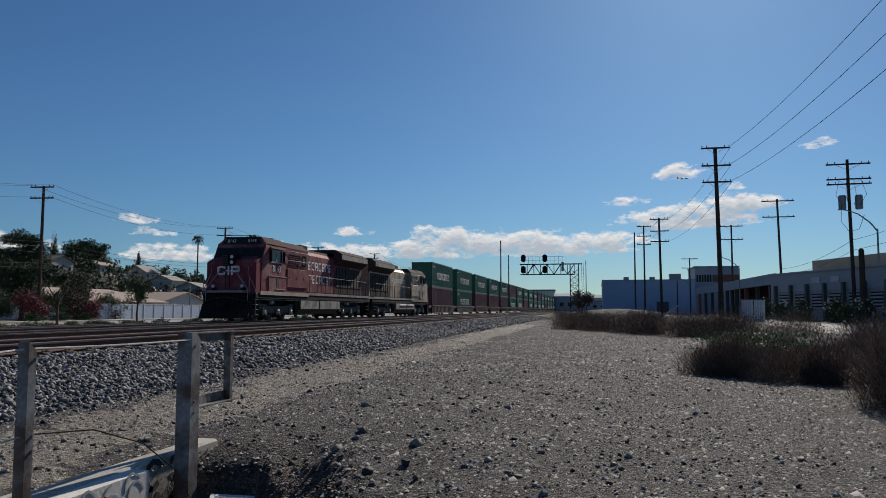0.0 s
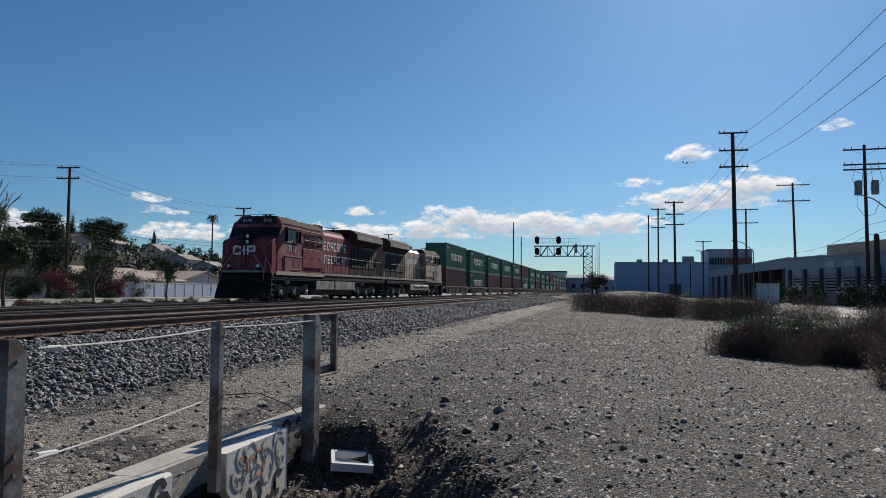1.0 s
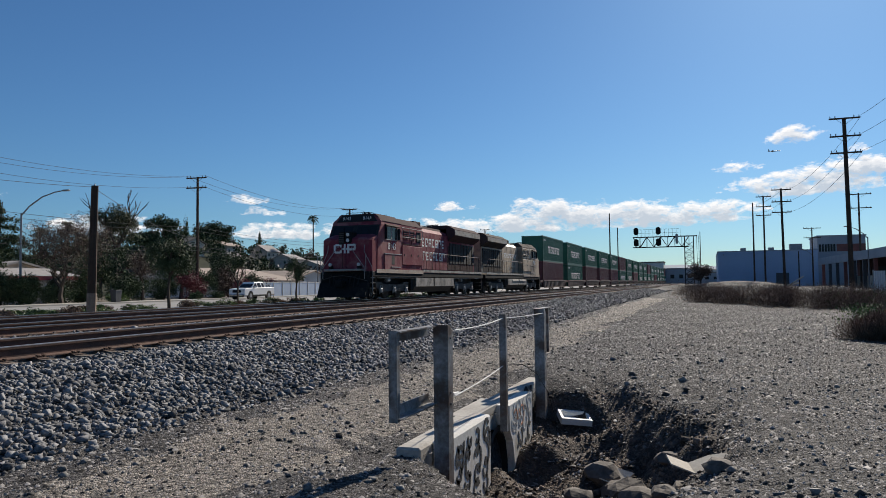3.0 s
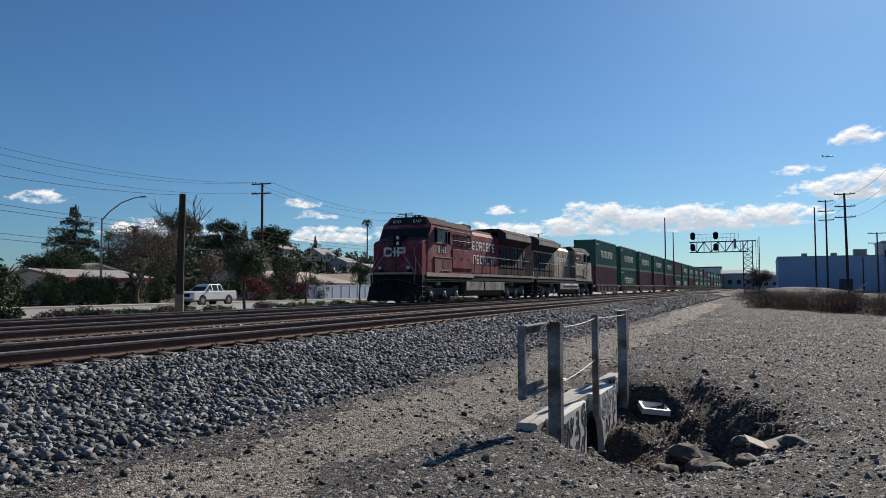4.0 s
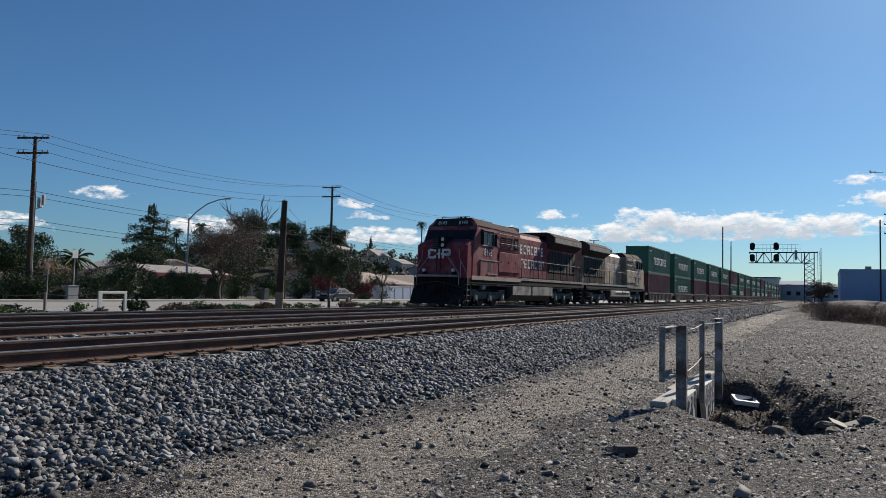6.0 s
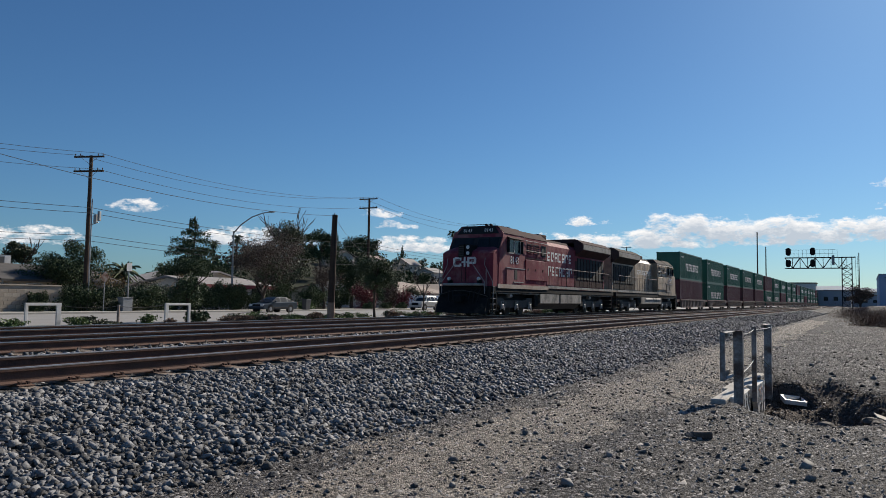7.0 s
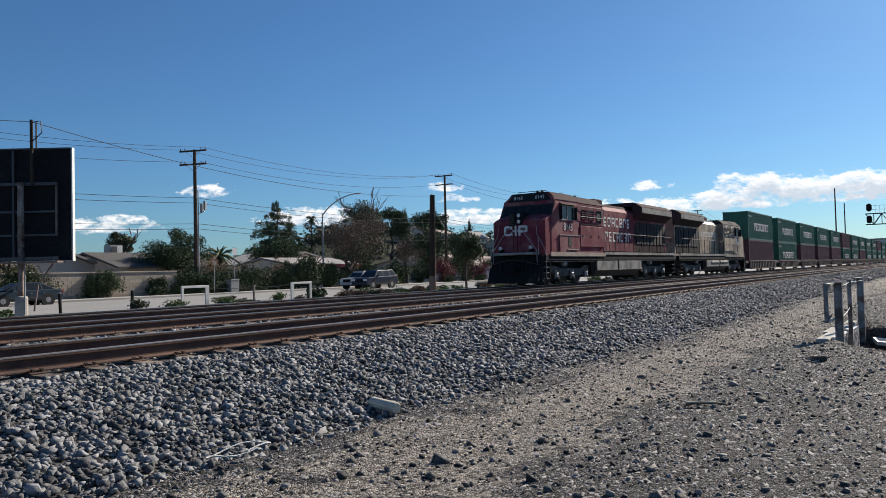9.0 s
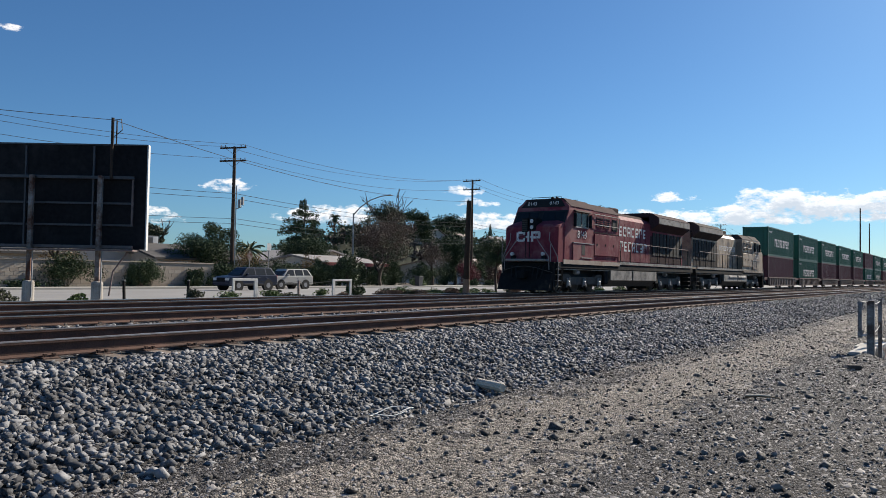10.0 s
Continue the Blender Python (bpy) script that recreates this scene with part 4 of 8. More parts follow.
def container(paint, frame_paint, lettered, label):
    c = tagged(new("shipping_container"), label, "shipping container", "container stacks on the train")
    L, H, W = 12.19, 2.86, 1.21
    for s in (-1, 1):
        side = part("side_wall", corrugated(s * (W - 0.02), 0.12, L - 0.12, 0.14, H - 0.1, s), paint, c, fix=False)
        for z0, z1 in ((0, 0.16), (H - 0.12, H)):
            part("side_rail", Mesh().box(min(s * (W - 0.08), s * W), max(s * (W - 0.08), s * W), 0, L, z0, z1), frame_paint, c)
        for y in (0, L - 0.16):
            part("corner_post", Mesh().box(min(s * (W - 0.14), s * W), max(s * (W - 0.14), s * W), y, y + 0.16, 0, H), frame_paint, c)
            for z in (0, H - 0.12):
                part("corner_casting", Mesh().chamfer(min(s * (W - 0.16), s * (W + 0.01)), max(s * (W - 0.16), s * (W + 0.01)), y - 0.01, y + 0.18, z - 0.005, z + 0.125, 0.012), frame_paint, c)
        if lettered and s > 0:
            bars(c, W - 0.01, 2.9, 9.9, 0.98, 1.75, 9, gap=0.26)
            bars(c, W - 0.01, 0.5, 1.9, 2.3, 2.45, 3)
    for y, s in ((0.02, -1), (L - 0.02, 1)):
        part("end_wall", Mesh().box(-W + 0.1, W - 0.1, min(y, y + s * 0.02), max(y, y + s * 0.02), 0.1, H - 0.08), paint, c)
        for x in (-0.75, -0.3, 0.3, 0.75):
            part("locking_bar", Mesh().tube([(x, y + s * 0.04, 0.15), (x, y + s * 0.04, H - 0.15)], 0.02, 5), frame_paint, c)
    part("roof", Mesh().box(-W + 0.05, W - 0.05, 0.02, L - 0.02, H - 0.05, H - 0.02), paint, c)
    part("floor_frame", Mesh().box(-W + 0.05, W - 0.05, 0.02, L - 0.02, 0.02, 0.12), frame_paint, c)
    return c


def well_car():
    w = tagged(new("well_car"), "dusty brown well car carrying two stacked containers", "rail car", "well cars of the train")
    L = 15.5
    for s in (-1, 1):
        x0, x1 = sorted((s * 1.28, s * 1.42))
        part("side_girder", Mesh().prism([(1.2, 0.35), (1.9, 0.28), (13.6, 0.28), (14.3, 0.35), (14.3, 1.12), (1.2, 1.12)], "x", *sorted((s * 1.28, s * 1.34))), WELL, w)
        part("top_chord", Mesh().box(x0, x1, 1.0, 14.5, 1.02, 1.14), WELL, w)
        part("bottom_chord", Mesh().box(x0, x1, 1.6, 13.9, 0.26, 0.36), WELL, w)
        for k in range(16):
            y = 1.6 + 0.8 * k
            part("rib", Mesh().prism([(s * 1.34, 0.36), (s * 1.42, 0.36), (s * 1.38, 1.02), (s * 1.34, 1.02)], "y", y, y + 0.16), WELLRIB, w)
    part("end_platform", Mesh().box(-1.3, 1.3, -0.3, 1.3, 0.85, 1.1).box(-1.3, 1.3, 14.2, 15.2, 0.85, 1.1).box(-1.25, 1.25, 1.2, 14.3, 0.3, 0.36), WELL, w)
    for y in (0.05,):
        part("side_frame", Mesh().prism([(y - 1.05, 0.4), (y - 0.5, 0.7), (y + 0.5, 0.7), (y + 1.05, 0.4), (y + 1.05, 0.58), (y + 0.5, 0.85), (y - 0.5, 0.85), (y - 1.05, 0.58)], "x", 1.0, 1.15), TRUCKSIDE, w)
        part("side_frame", Mesh().prism([(y - 1.05, 0.4), (y - 0.5, 0.7), (y + 0.5, 0.7), (y + 1.05, 0.4), (y + 1.05, 0.58), (y + 0.5, 0.85), (y - 0.5, 0.85), (y - 1.05, 0.58)], "x", -1.15, -1.0), TRUCKSIDE, w)
        wheelset(w, y - 0.88, 0.46)
        wheelset(w, y + 0.88, 0.46)
    return w


WELL = mat("well_car_paint", (0.13, 0.055, 0.045), (0.07, 0.035, 0.03), rough=0.75, scale=1.5, fine=15, bump=0.08, dirt=(0.16, 0.12, 0.09), dirt_amount=0.4)
WELLRIB = mat("well_car_dust", (0.26, 0.20, 0.17), (0.12, 0.08, 0.065), rough=0.8, scale=2, fine=15, bump=0.06)
GREEN = mat("container_green", (0.018, 0.135, 0.082), (0.012, 0.095, 0.06), rough=0.5, scale=0.9, fine=10, bump=0.03, dirt=(0.05, 0.12, 0.085), dirt_amount=0.3)
GREENF = mat("container_green_frame", (0.014, 0.105, 0.065), (0.01, 0.07, 0.045), rough=0.55, scale=2, fine=15, bump=0.03)
WINE = mat("container_maroon", (0.15, 0.042, 0.052), (0.10, 0.03, 0.038), rough=0.55, scale=0.9, fine=10, bump=0.03, dirt=(0.13, 0.07, 0.06), dirt_amount=0.3)
WINEF = mat("container_maroon_frame", (0.11, 0.032, 0.038), (0.07, 0.02, 0.025), rough=0.6, scale=2, fine=15, bump=0.03)

TRAIN_T = [0.0, 1.0, 2.0, 3.0, 4.0, 5.0, 6.0, 7.0, 8.0, 9.0, 10.0]


def train_y(t):
    """How far the front of the train stands along the track."""
    return 40.385 - 1.863 * t - 0.0309 * t * t - 3.35


TRAIN, WHEELS = [], []


def build_train():
    lead, w = loco("locomotive", "maroon diesel locomotive with a wide nose and dusty cream sill", MAROON, BROWNROOF, CREAM, "8143", True, 0)
    TRAIN.append((lead, 0.0, 0))
    WHEELS.extend(w)
    second, w = loco("locomotive", "faded yellow and grey diesel locomotive running backwards", FADED, GREYROOF, FADED, "", False, 0)
    TRAIN.append((second, 22.0 + 21.9, 180))
    WHEELS.extend(w)
    car = well_car()
    green = container(GREEN, GREENF, True, "green steel shipping container with pale lettering")
    wine = container(WINE, WINEF, False, "plain maroon steel shipping container")
    plan = ["gw", "gg", "gw", "gw", "gw", "wg", "gg", "gw", "gg", "gg", "wg", "gg", "gw", "gg", "gg", "gg", "wg", "gg", "gw", "gg", "gg", "gg", "gw", "gg"]
    used = set()
    for k, (top, low) in enumerate(plan):
        y = 44.9 + 15.35 * k
        c = car if k == 0 else copy_thing(car, pose(0, 0, 0))
        TRAIN.append((c, y, 0))
        for kind, z in ((low, 0.37), (top, 3.24)):
            src = green if kind == "g" else wine
            b = copy_thing(src, pose(0, 0, 0)) if kind in used else src
            used.add(kind)
            TRAIN.append((b, y + 1.65, (0, z)))


build_train()


def motions():
    for ob, off, how in TRAIN:
        turn, z = (how, 0.0) if not isinstance(how, tuple) else how
        walk(ob, [(t, pose(TRACKS[2], train_y(t) + off, z, 0, 0, turn)) for t in TRAIN_T])
    for w in WHEELS:
        base = w.location.copy()
        back = -1 if w.parent == TRAIN[1][0] else 1
        rows = []
        for i in range(41):
            t = i * 0.25
            rows.append((t, pose(base.x, base.y, base.z, back * math.degrees((train_y(0) - train_y(t)) / 0.52), 0, 0)))
        walk(w, rows)
    for car, x, rows in CARS:
        walk(car, [(t, pose(x, y, -0.483 - 0.195 * (-20.2 - x) / 21.3)) for t, y in rows])
    walk(ap, [(t, pose(107.6 - 8.6 * t, 882.0, 150.0 - 2.7 * t, 0, 0, 84)) for t in (0.0, 5.0, 10.0)])


CARS = []


# ---- culvert and its railing ----
CONCRETE = mat("weathered_concrete", (0.50, 0.47, 0.42), (0.34, 0.31, 0.275), rough=0.9, scale=2, fine=30, bump=0.25, dirt=(0.22, 0.19, 0.16), dirt_amount=0.3, gloss=0.2)
WHITEWALL = mat("whitewashed_concrete", (0.74, 0.71, 0.66), (0.58, 0.55, 0.50), rough=0.85, scale=3, fine=30, bump=0.2, dirt=(0.42, 0.36, 0.27), dirt_amount=0.32, gloss=0.2)
STEEL = mat("galvanised_steel", (0.30, 0.31, 0.32), (0.14, 0.14, 0.145), rough=0.55, metal=0.3, scale=4, fine=30, bump=0.12, dirt=(0.10, 0.07, 0.055), dirt_amount=0.42)
SPRAY = mat("black_spray_paint", (0.02, 0.02, 0.022), (0.035, 0.035, 0.038), rough=0.7, bump=0.02)
SPRAYG = mat("faded_spray_paint", (0.32, 0.31, 0.30), (0.42, 0.40, 0.38), rough=0.8, bump=0.02)
SPRAYO = mat("orange_spray_paint", (0.50, 0.20, 0.10), (0.55, 0.30, 0.2), rough=0.8, bump=0.02)
ROPE = mat("frayed_white_cable", (0.72, 0.71, 0.68), (0.5, 0.49, 0.46), rough=0.7, fine=90, bump=0.3)


def scrawl(parent, x, y0, y1, z0, z1, seed, material, strokes, width=0.02):
    """Unreadable sprayed strokes on a wall face at x."""
    rng = random.Random(seed)
    for k in range(strokes):
        cy = y0 + (y1 - y0) * (k % 4 + 0.5) / 4 + rng.uniform(-0.05, 0.05)
        cz = z0 + (z1 - z0) * (k // 4 + 0.5) / max(1, (strokes + 3) // 4)
        a0, turn, r = rng.uniform(0, 6.3), rng.choice((-1, 1)) * rng.uniform(2.2, 5.5), rng.uniform(0.05, 0.11)
        pts = []
        for i in range(9):
            a = a0 + turn * i / 8
            pts.append((cy + r * math.cos(a) * (1 + 0.2 * i / 8), cz + 1.2 * r * math.sin(a) + rng.uniform(-0.01, 0.01)))
        v = []
        for n, (ya, za) in enumerate(pts):
            (yb, zb), (yc, zc) = pts[max(n - 1, 0)], pts[min(n + 1, 8)]
            l = math.hypot(yc - yb, zc - zb) or 1
            py, pz = -(zc - zb) / l * width, (yc - yb) / l * width
            v += [(x + d, ya + q * py, za + q * pz) for d in (0, 0.004) for q in (1, -1)]
        f = [(0, 1, 3, 2), (32, 34, 35, 33)]
        for n in range(8):
            a = 4 * n
            f += [(a + 2, a + 3, a + 7, a + 6), (a, a + 4, a + 5, a + 1), (a, a + 2, a + 6, a + 4), (a + 1, a + 5, a + 7, a + 3)]
        m = Mesh().add(v, f)
        part("sprayed_stroke", m, material, parent)


def build_culvert():
    c = tagged(new("culvert_headwall"), "whitewashed concrete culvert headwall sprayed with black scrawls", "culvert wall")
    part("back_wall", Mesh().chamfer(7.12, 7.36, 1.9, 3.6, -2.2, -0.69, 0.02), CONCRETE, c)
    part("back_wall", Mesh().chamfer(7.12, 7.36, 4.9, 7.2, -2.2, -0.69, 0.02), CONCRETE, c)
    slab = Mesh()
    # slab with a round hole for the pipe
    cy, cz, r, n = 4.25, -1.40, 0.44, 24
    y0, y1, z0, z1 = 3.6, 4.9, -2.2, -0.78
    ring, edge = [], []
    for k in range(n):
        a = 2 * math.pi * k / n + math.pi / n
        d = (math.cos(a), math.sin(a))
        ring.append((cy + r * d[0], cz + r * d[1]))
        t = min(((y1 - cy) / d[0] if d[0] > 0 else (y0 - cy) / d[0]) if abs(d[0]) > 1e-6 else 9, ((z1 - cz) / d[1] if d[1] > 0 else (z0 - cz) / d[1]) if abs(d[1]) > 1e-6 else 9)
        edge.append((cy + t * d[0], cz + t * d[1]))
    for x in (7.36, 7.12):
        slab.add([(x, a, b) for a, b in ring] + [(x, a, b) for a, b in edge], [(k, (k + 1) % n, n + (k + 1) % n, n + k) for k in range(n)])
    slab.box(7.04, 7.36, y0, y1, -0.79, -0.692)
    part("pipe_surround", slab, CONCRETE, c, fix=False)
    pipe = Mesh()
    pv = [(x, cy + rr * math.cos(2 * math.pi * k / n), cz + rr * math.sin(2 * math.pi * k / n)) for x, rr in ((7.44, r + 0.06), (7.44, r - 0.02), (4.6, r - 0.02)) for k in range(n)]
    pipe.add(pv, [(i * n + k, i * n + (k + 1) % n, (i + 1) * n + (k + 1) % n, (i + 1) * n + k) for i in range(2) for k in range(n)] + [tuple(2 * n + k for k in range(n))])
    # near-black all through, so the shade inside the pipe is in its colour
    part("pipe", pipe, TRIMSHADE, c, "dark round drain pipe", fix=False)
    p1 = part("near_panel", Mesh().chamfer(7.362, 7.5, 2.2, 3.74, -2.2, -0.68, 0.02), WHITEWALL, c, "whitewashed panel with black scrawls")
    p2 = part("far_panel", Mesh().prism([(4.48, -0.70), (5.72, -0.70), (5.72, -1.65), (5.4, -2.2), (4.72, -2.2), (4.70, -1.4), (4.62, -1.15), (4.48, -1.0)], "x", 7.362, 7.53), WHITEWALL, c, "whitewashed panel with faded scrawls")
    scrawl(p1, 7.502, 2.45, 3.7, -1.12, -0.76, 3, SPRAY, 12, 0.026)
    scrawl(p1, 7.502, 2.4, 3.68, -1.62, -1.14, 4, SPRAY, 12, 0.022)
    scrawl(p1, 7.502, 2.4, 3.6, -2.0, -1.6, 5, SPRAYG, 8, 0.015)
    scrawl(p2, 7.532, 4.58, 5.68, -1.05, -0.76, 6, SPRAYG, 16, 0.010)
    scrawl(p2, 7.532, 4.75, 5.65, -1.3, -1.05, 7, SPRAY, 4, 0.026)
    scrawl(p2, 7.532, 4.7, 5.3, -1.0, -0.8, 9, SPRAYO, 3, 0.015)
    scrawl(c, 7.362, 5.95, 7.0, -1.2, -0.74, 8, SPRAY, 10, 0.028)

    def channel(name, x, y, z0, z1, w, d, parent, cut=0.07):
        """An upright steel channel, open towards -x, its top corner cut."""
        m = Mesh().prism([(y, z0), (y + w, z0), (y + w, z1 - cut), (y + w - cut, z1), (y, z1)], "x", x, x + 0.012)
        m.prism([(x - d, y), (x, y), (x, y + 0.012), (x - d, y + 0.012)], "z", z0, z1)
        m.prism([(x - d, y + w - 0.012), (x, y + w - 0.012), (x, y + w), (x - d, y + w)], "z", z0, z1 - cut)
        return part(name, m, STEEL, parent)

    r = tagged(new("culvert_railing"), "grey galvanised steel channel railing above the culvert", "railing")
    posts = []
    for y, w in ((1.98, 0.13), (4.3, 0.07), (6.2, 0.15)):
        ps = channel("post", 7.6 if w > 0.1 else 7.53, y, -1.85 if w > 0.1 else -0.98, 0.42, w, 0.13 if w > 0.1 else 0.07, r)
        for z in (0.3, -0.2, -0.3):
            part("bolt", Mesh().lathe((7.612 if w > 0.1 else 7.542, y + 0.06, z), [(0.012, 0), (0.012, 0.012)], 6, "x"), SILVER, ps)
        posts.append(ps)
    for y0, y1 in ((1.12, 2.0), (6.4, 7.3)):
        ye = y0 if y0 < 2 else y1 - 0.1
        channel("end_upright", 7.46, ye, -0.32, 0.42, 0.06, 0.06, r, 0.01)
        part("top_bar", Mesh().box(7.404, 7.414, y0 + 0.006, y1 - 0.006, 0.32, 0.414).box(7.414, 7.5, y0 + 0.006, y1 - 0.006, 0.402, 0.414), STEEL, r)
        part("lower_bar", Mesh().box(7.404, 7.414, y0 + 0.006, y1 - 0.006, -0.3, -0.2).box(7.414, 7.5, y0 + 0.006, y1 - 0.006, -0.3, -0.288), STEEL, r)
    def cable(a, b, sag, rr=0.0065):
        return Mesh().tube([(a[0] + (b[0] - a[0]) * i / 10, a[1] + (b[1] - a[1]) * i / 10, a[2] + (b[2] - a[2]) * i / 10 - sag * math.sin(math.pi * i / 10)) for i in range(11)], rr, 5)
    for (a, b, s) in (((7.6, 2.2, 0.36), (7.5, 4.3, 0.37), 0.02), ((7.5, 4.4, 0.37), (7.6, 6.2, 0.36), 0.008), ((7.6, 2.2, -0.25), (7.5, 4.3, -0.2), 0.015)):
        part("cable", cable(a, b, s), ROPE, r, "frayed white wire cable")
    part("cable_end", Mesh().tube([(7.55, 2.28, -0.25), (7.56, 2.42, -0.26)], 0.02, 6).tube([(7.58, 2.3, 0.35), (7.56, 2.45, 0.34)], 0.018, 6), ROPE, r)
    part("loose_wire", Mesh().tube([(7.5, 4.42, -0.2), (7.6, 4.9, -0.24), (7.68, 5.4, -0.42), (7.74, 5.8, -0.72), (7.78, 6.05, -1.1), (7.8, 6.1, -1.45)], 0.005, 5), BLACK, r, "dark loose wire hanging down")


build_culvert()

PLASTIC = mat("white_plastic", (0.78, 0.77, 0.74), (0.68, 0.66, 0.63), rough=0.5, bump=0.03)
CARDBOARD = mat("pale_litter", (0.62, 0.56, 0.46), (0.48, 0.42, 0.33), rough=0.9, bump=0.15)
BOULDER = mat("broken_concrete", (0.17, 0.14, 0.115), (0.07, 0.058, 0.048), rough=0.9, scale=3, fine=20, bump=0.5)
TWIG = mat("dry_twig", (0.20, 0.15, 0.10), (0.11, 0.085, 0.06), rough=0.9, bump=0.2)


def lump(name, place, size, material, label, category, seed, flat=0.7, group=""):
    bm = bmesh.new()
    bmesh.ops.create_icosphere(bm, subdivisions=2, radius=1.0)
    for v in bm.verts:
        k = 1 + 0.35 * noise.noise(v.co * 1.3 + Vector((seed * 7.1, 0, 0)))
        v.co = Vector((v.co.x * k * size[0], v.co.y * k * size[1], v.co.z * k * size[2]))
    me = bpy.data.meshes.new(name)
    bm.to_mesh(me)
    bm.free()
    me.materials.append(material)
    ob = tagged(new(name, me), label, category, group)
    ob.location = place
    return ob


def build_litter():
    z = ground_z(8.0, 6.3)
    t = thing("plastic_tray", (8.0, 6.3, z + 0.03), "white plastic tray lying at the edge of the pit", "tray")
    t.matrix_basis = pose(8.0, 6.3, z + 0.05, 14, 6, 24)
    part("base", Mesh().box(-0.2, 0.2, -0.14, 0.14, 0.0, 0.012), PLASTIC, t)
    part("rim", Mesh().box(-0.22, 0.22, -0.16, -0.12, 0.0, 0.09).box(-0.22, 0.22, 0.12, 0.16, 0.0, 0.09).box(-0.22, -0.18, -0.12, 0.12, 0.0, 0.09).box(0.18, 0.22, -0.12, 0.12, 0.0, 0.09), PLASTIC, t)
    rng = random.Random(4)
    for k, (x, y, s) in enumerate(((8.7, 4.1, 0.22), (9.0, 3.7, 0.26), (9.15, 3.3, 0.2), (8.55, 3.3, 0.16), (9.4, 4.3, 0.16), (8.9, 2.8, 0.14), (9.6, 3.0, 0.17), (8.35, 4.9, 0.13), (9.9, 2.2, 0.12), (9.5, 1.6, 0.1))):
        lump("boulder", (x, y, ground_z(x, y) + s * 0.25), (s, s * 1.2, s * 0.6), BOULDER, "broken earth-brown lump of concrete in the pit", "rock", k, group="rocks in the pit")
    for k, (x, y, s, r) in enumerate(((9.75, 3.05, 0.3, 15), (8.85, 4.0, 0.2, 70))):
        p = thing("torn_panel", (x, y, ground_z(x, y) + 0.1), "torn pale panel lying in the pit", "litter", "torn panels", turn=r)
        m = Mesh()
        m.add([(-s, -0.1, 0.06), (-s * 0.3, -0.13, -0.02), (s * 0.4, -0.08, 0.04), (s, -0.12, 0.1), (s, 0.09, 0.13), (s * 0.35, 0.13, 0.09), (-s * 0.35, 0.07, 0.03), (-s, 0.1, 0.1)],
              [(0, 1, 6, 7), (1, 2, 5, 6), (2, 3, 4, 5)])
        ob = part("sheet", m, CARDBOARD, p)
        ob.modifiers.new("thick", "SOLIDIFY").thickness = 0.012
    # ribbed piece of pipe and a cable loop by the ballast
    x, y = 4.57, -8.5
    j = thing("ribbed_hose", (x, y, ground_z(x, y) + 0.09), "pale ribbed plastic pipe piece lying on the ballast edge", "litter", turn=70)
    part("hose", Mesh().lathe((0, -0.2, 0), [(0.05 + (0.012 if i % 2 else 0), 0.02 * i) for i in range(24)], 10, "y"), CARDBOARD, j)
    part("torn_end", Mesh().prism([(-0.04, -0.02), (0.04, -0.02), (0.015, 0.01), (-0.02, 0.015)], "y", 0.14, 0.32), CARDBOARD, j)
    x, y = 4.55, -10.4
    lp = thing("cable_loop", (x, y, ground_z(x, y) + 0.05), "loop of white cable lying on the ballast", "cable")
    part("loop", Mesh().tube([(0.1 * math.cos(a * 0.35), 0.33 * math.sin(a * 0.35), 0.02 * math.sin(a)) for a in range(20)], 0.006, 5), ROPE, lp)
    x, y = 7.24, -6.5
    st = thing("dry_stick", (x, y, ground_z(x, y) + 0.02), "weathered stick lying on the gravel", "stick", turn=-60)
    part("branch", Mesh().tube([(0, -0.2, 0.01), (0.02, -0.07, 0.03), (0.0, 0.08, 0.02), (0.03, 0.2, 0.01)], 0.018, 6, 0.01), TWIG, st)
    part("bark_strip", Mesh().tube([(0.02, -0.2, 0.03), (0.04, -0.02, 0.04), (0.02, 0.1, 0.03)], 0.01, 5), CARDBOARD, st)
    x, y = 7.73, -2.16
    bl = thing("broken_brick", (x, y, ground_z(x, y) + 0.03), "dark broken piece of timber on the gravel", "debris", turn=35)
    part("piece", Mesh().chamfer(-0.11, 0.11, -0.05, 0.05, -0.03, 0.05, 0.015), TIE, bl)
    part("splinter", Mesh().prism([(-0.05, 0.0), (0.05, 0.0), (0.0, 0.04)], "x", -0.19, -0.09), TIE, bl)
    # a few larger dark stones
    for k in range(45):
        x, y = rng.uniform(4.8, 12.5), rng.uniform(-15, 16)
        if pit(x, y) > 0.02 or (6.9 < x < 7.7 and 1 < y < 7.6):
            continue
        s = rng.uniform(0.015, 0.04)
        lump("dark_stone", (x, y, ground_z(x, y) + s * 0.3), (s, s * rng.uniform(0.8, 1.4), s * 0.75), STONE, "dark angular stone lying on the gravel", "stone", k + 40, group="loose stones")
    # small pale litter far along the track
    for k, (x, y) in enumerate(((6.2, 28.0), (5.6, 33.0), (6.6, 24.0), (5.2, 20.5), (7.6, 31.0), (6.9, 17.5))):
        lt = thing("paper_scrap", (x, y, ground_z(x, y) + 0.03), "crumpled white scrap on the ground", "litter", "scraps", turn=40 * k)
        ob = part("sheet", Mesh().add([(-0.1, -0.05, 0), (0.0, -0.07, 0.03), (0.11, -0.04, 0.0), (0.1, 0.05, 0.04), (0.01, 0.07, 0.0), (-0.11, 0.05, 0.03)], [(0, 1, 4, 5), (1, 2, 3, 4)]), CARDBOARD, lt)
        ob.modifiers.new("thick", "SOLIDIFY").thickness = 0.01


build_litter()


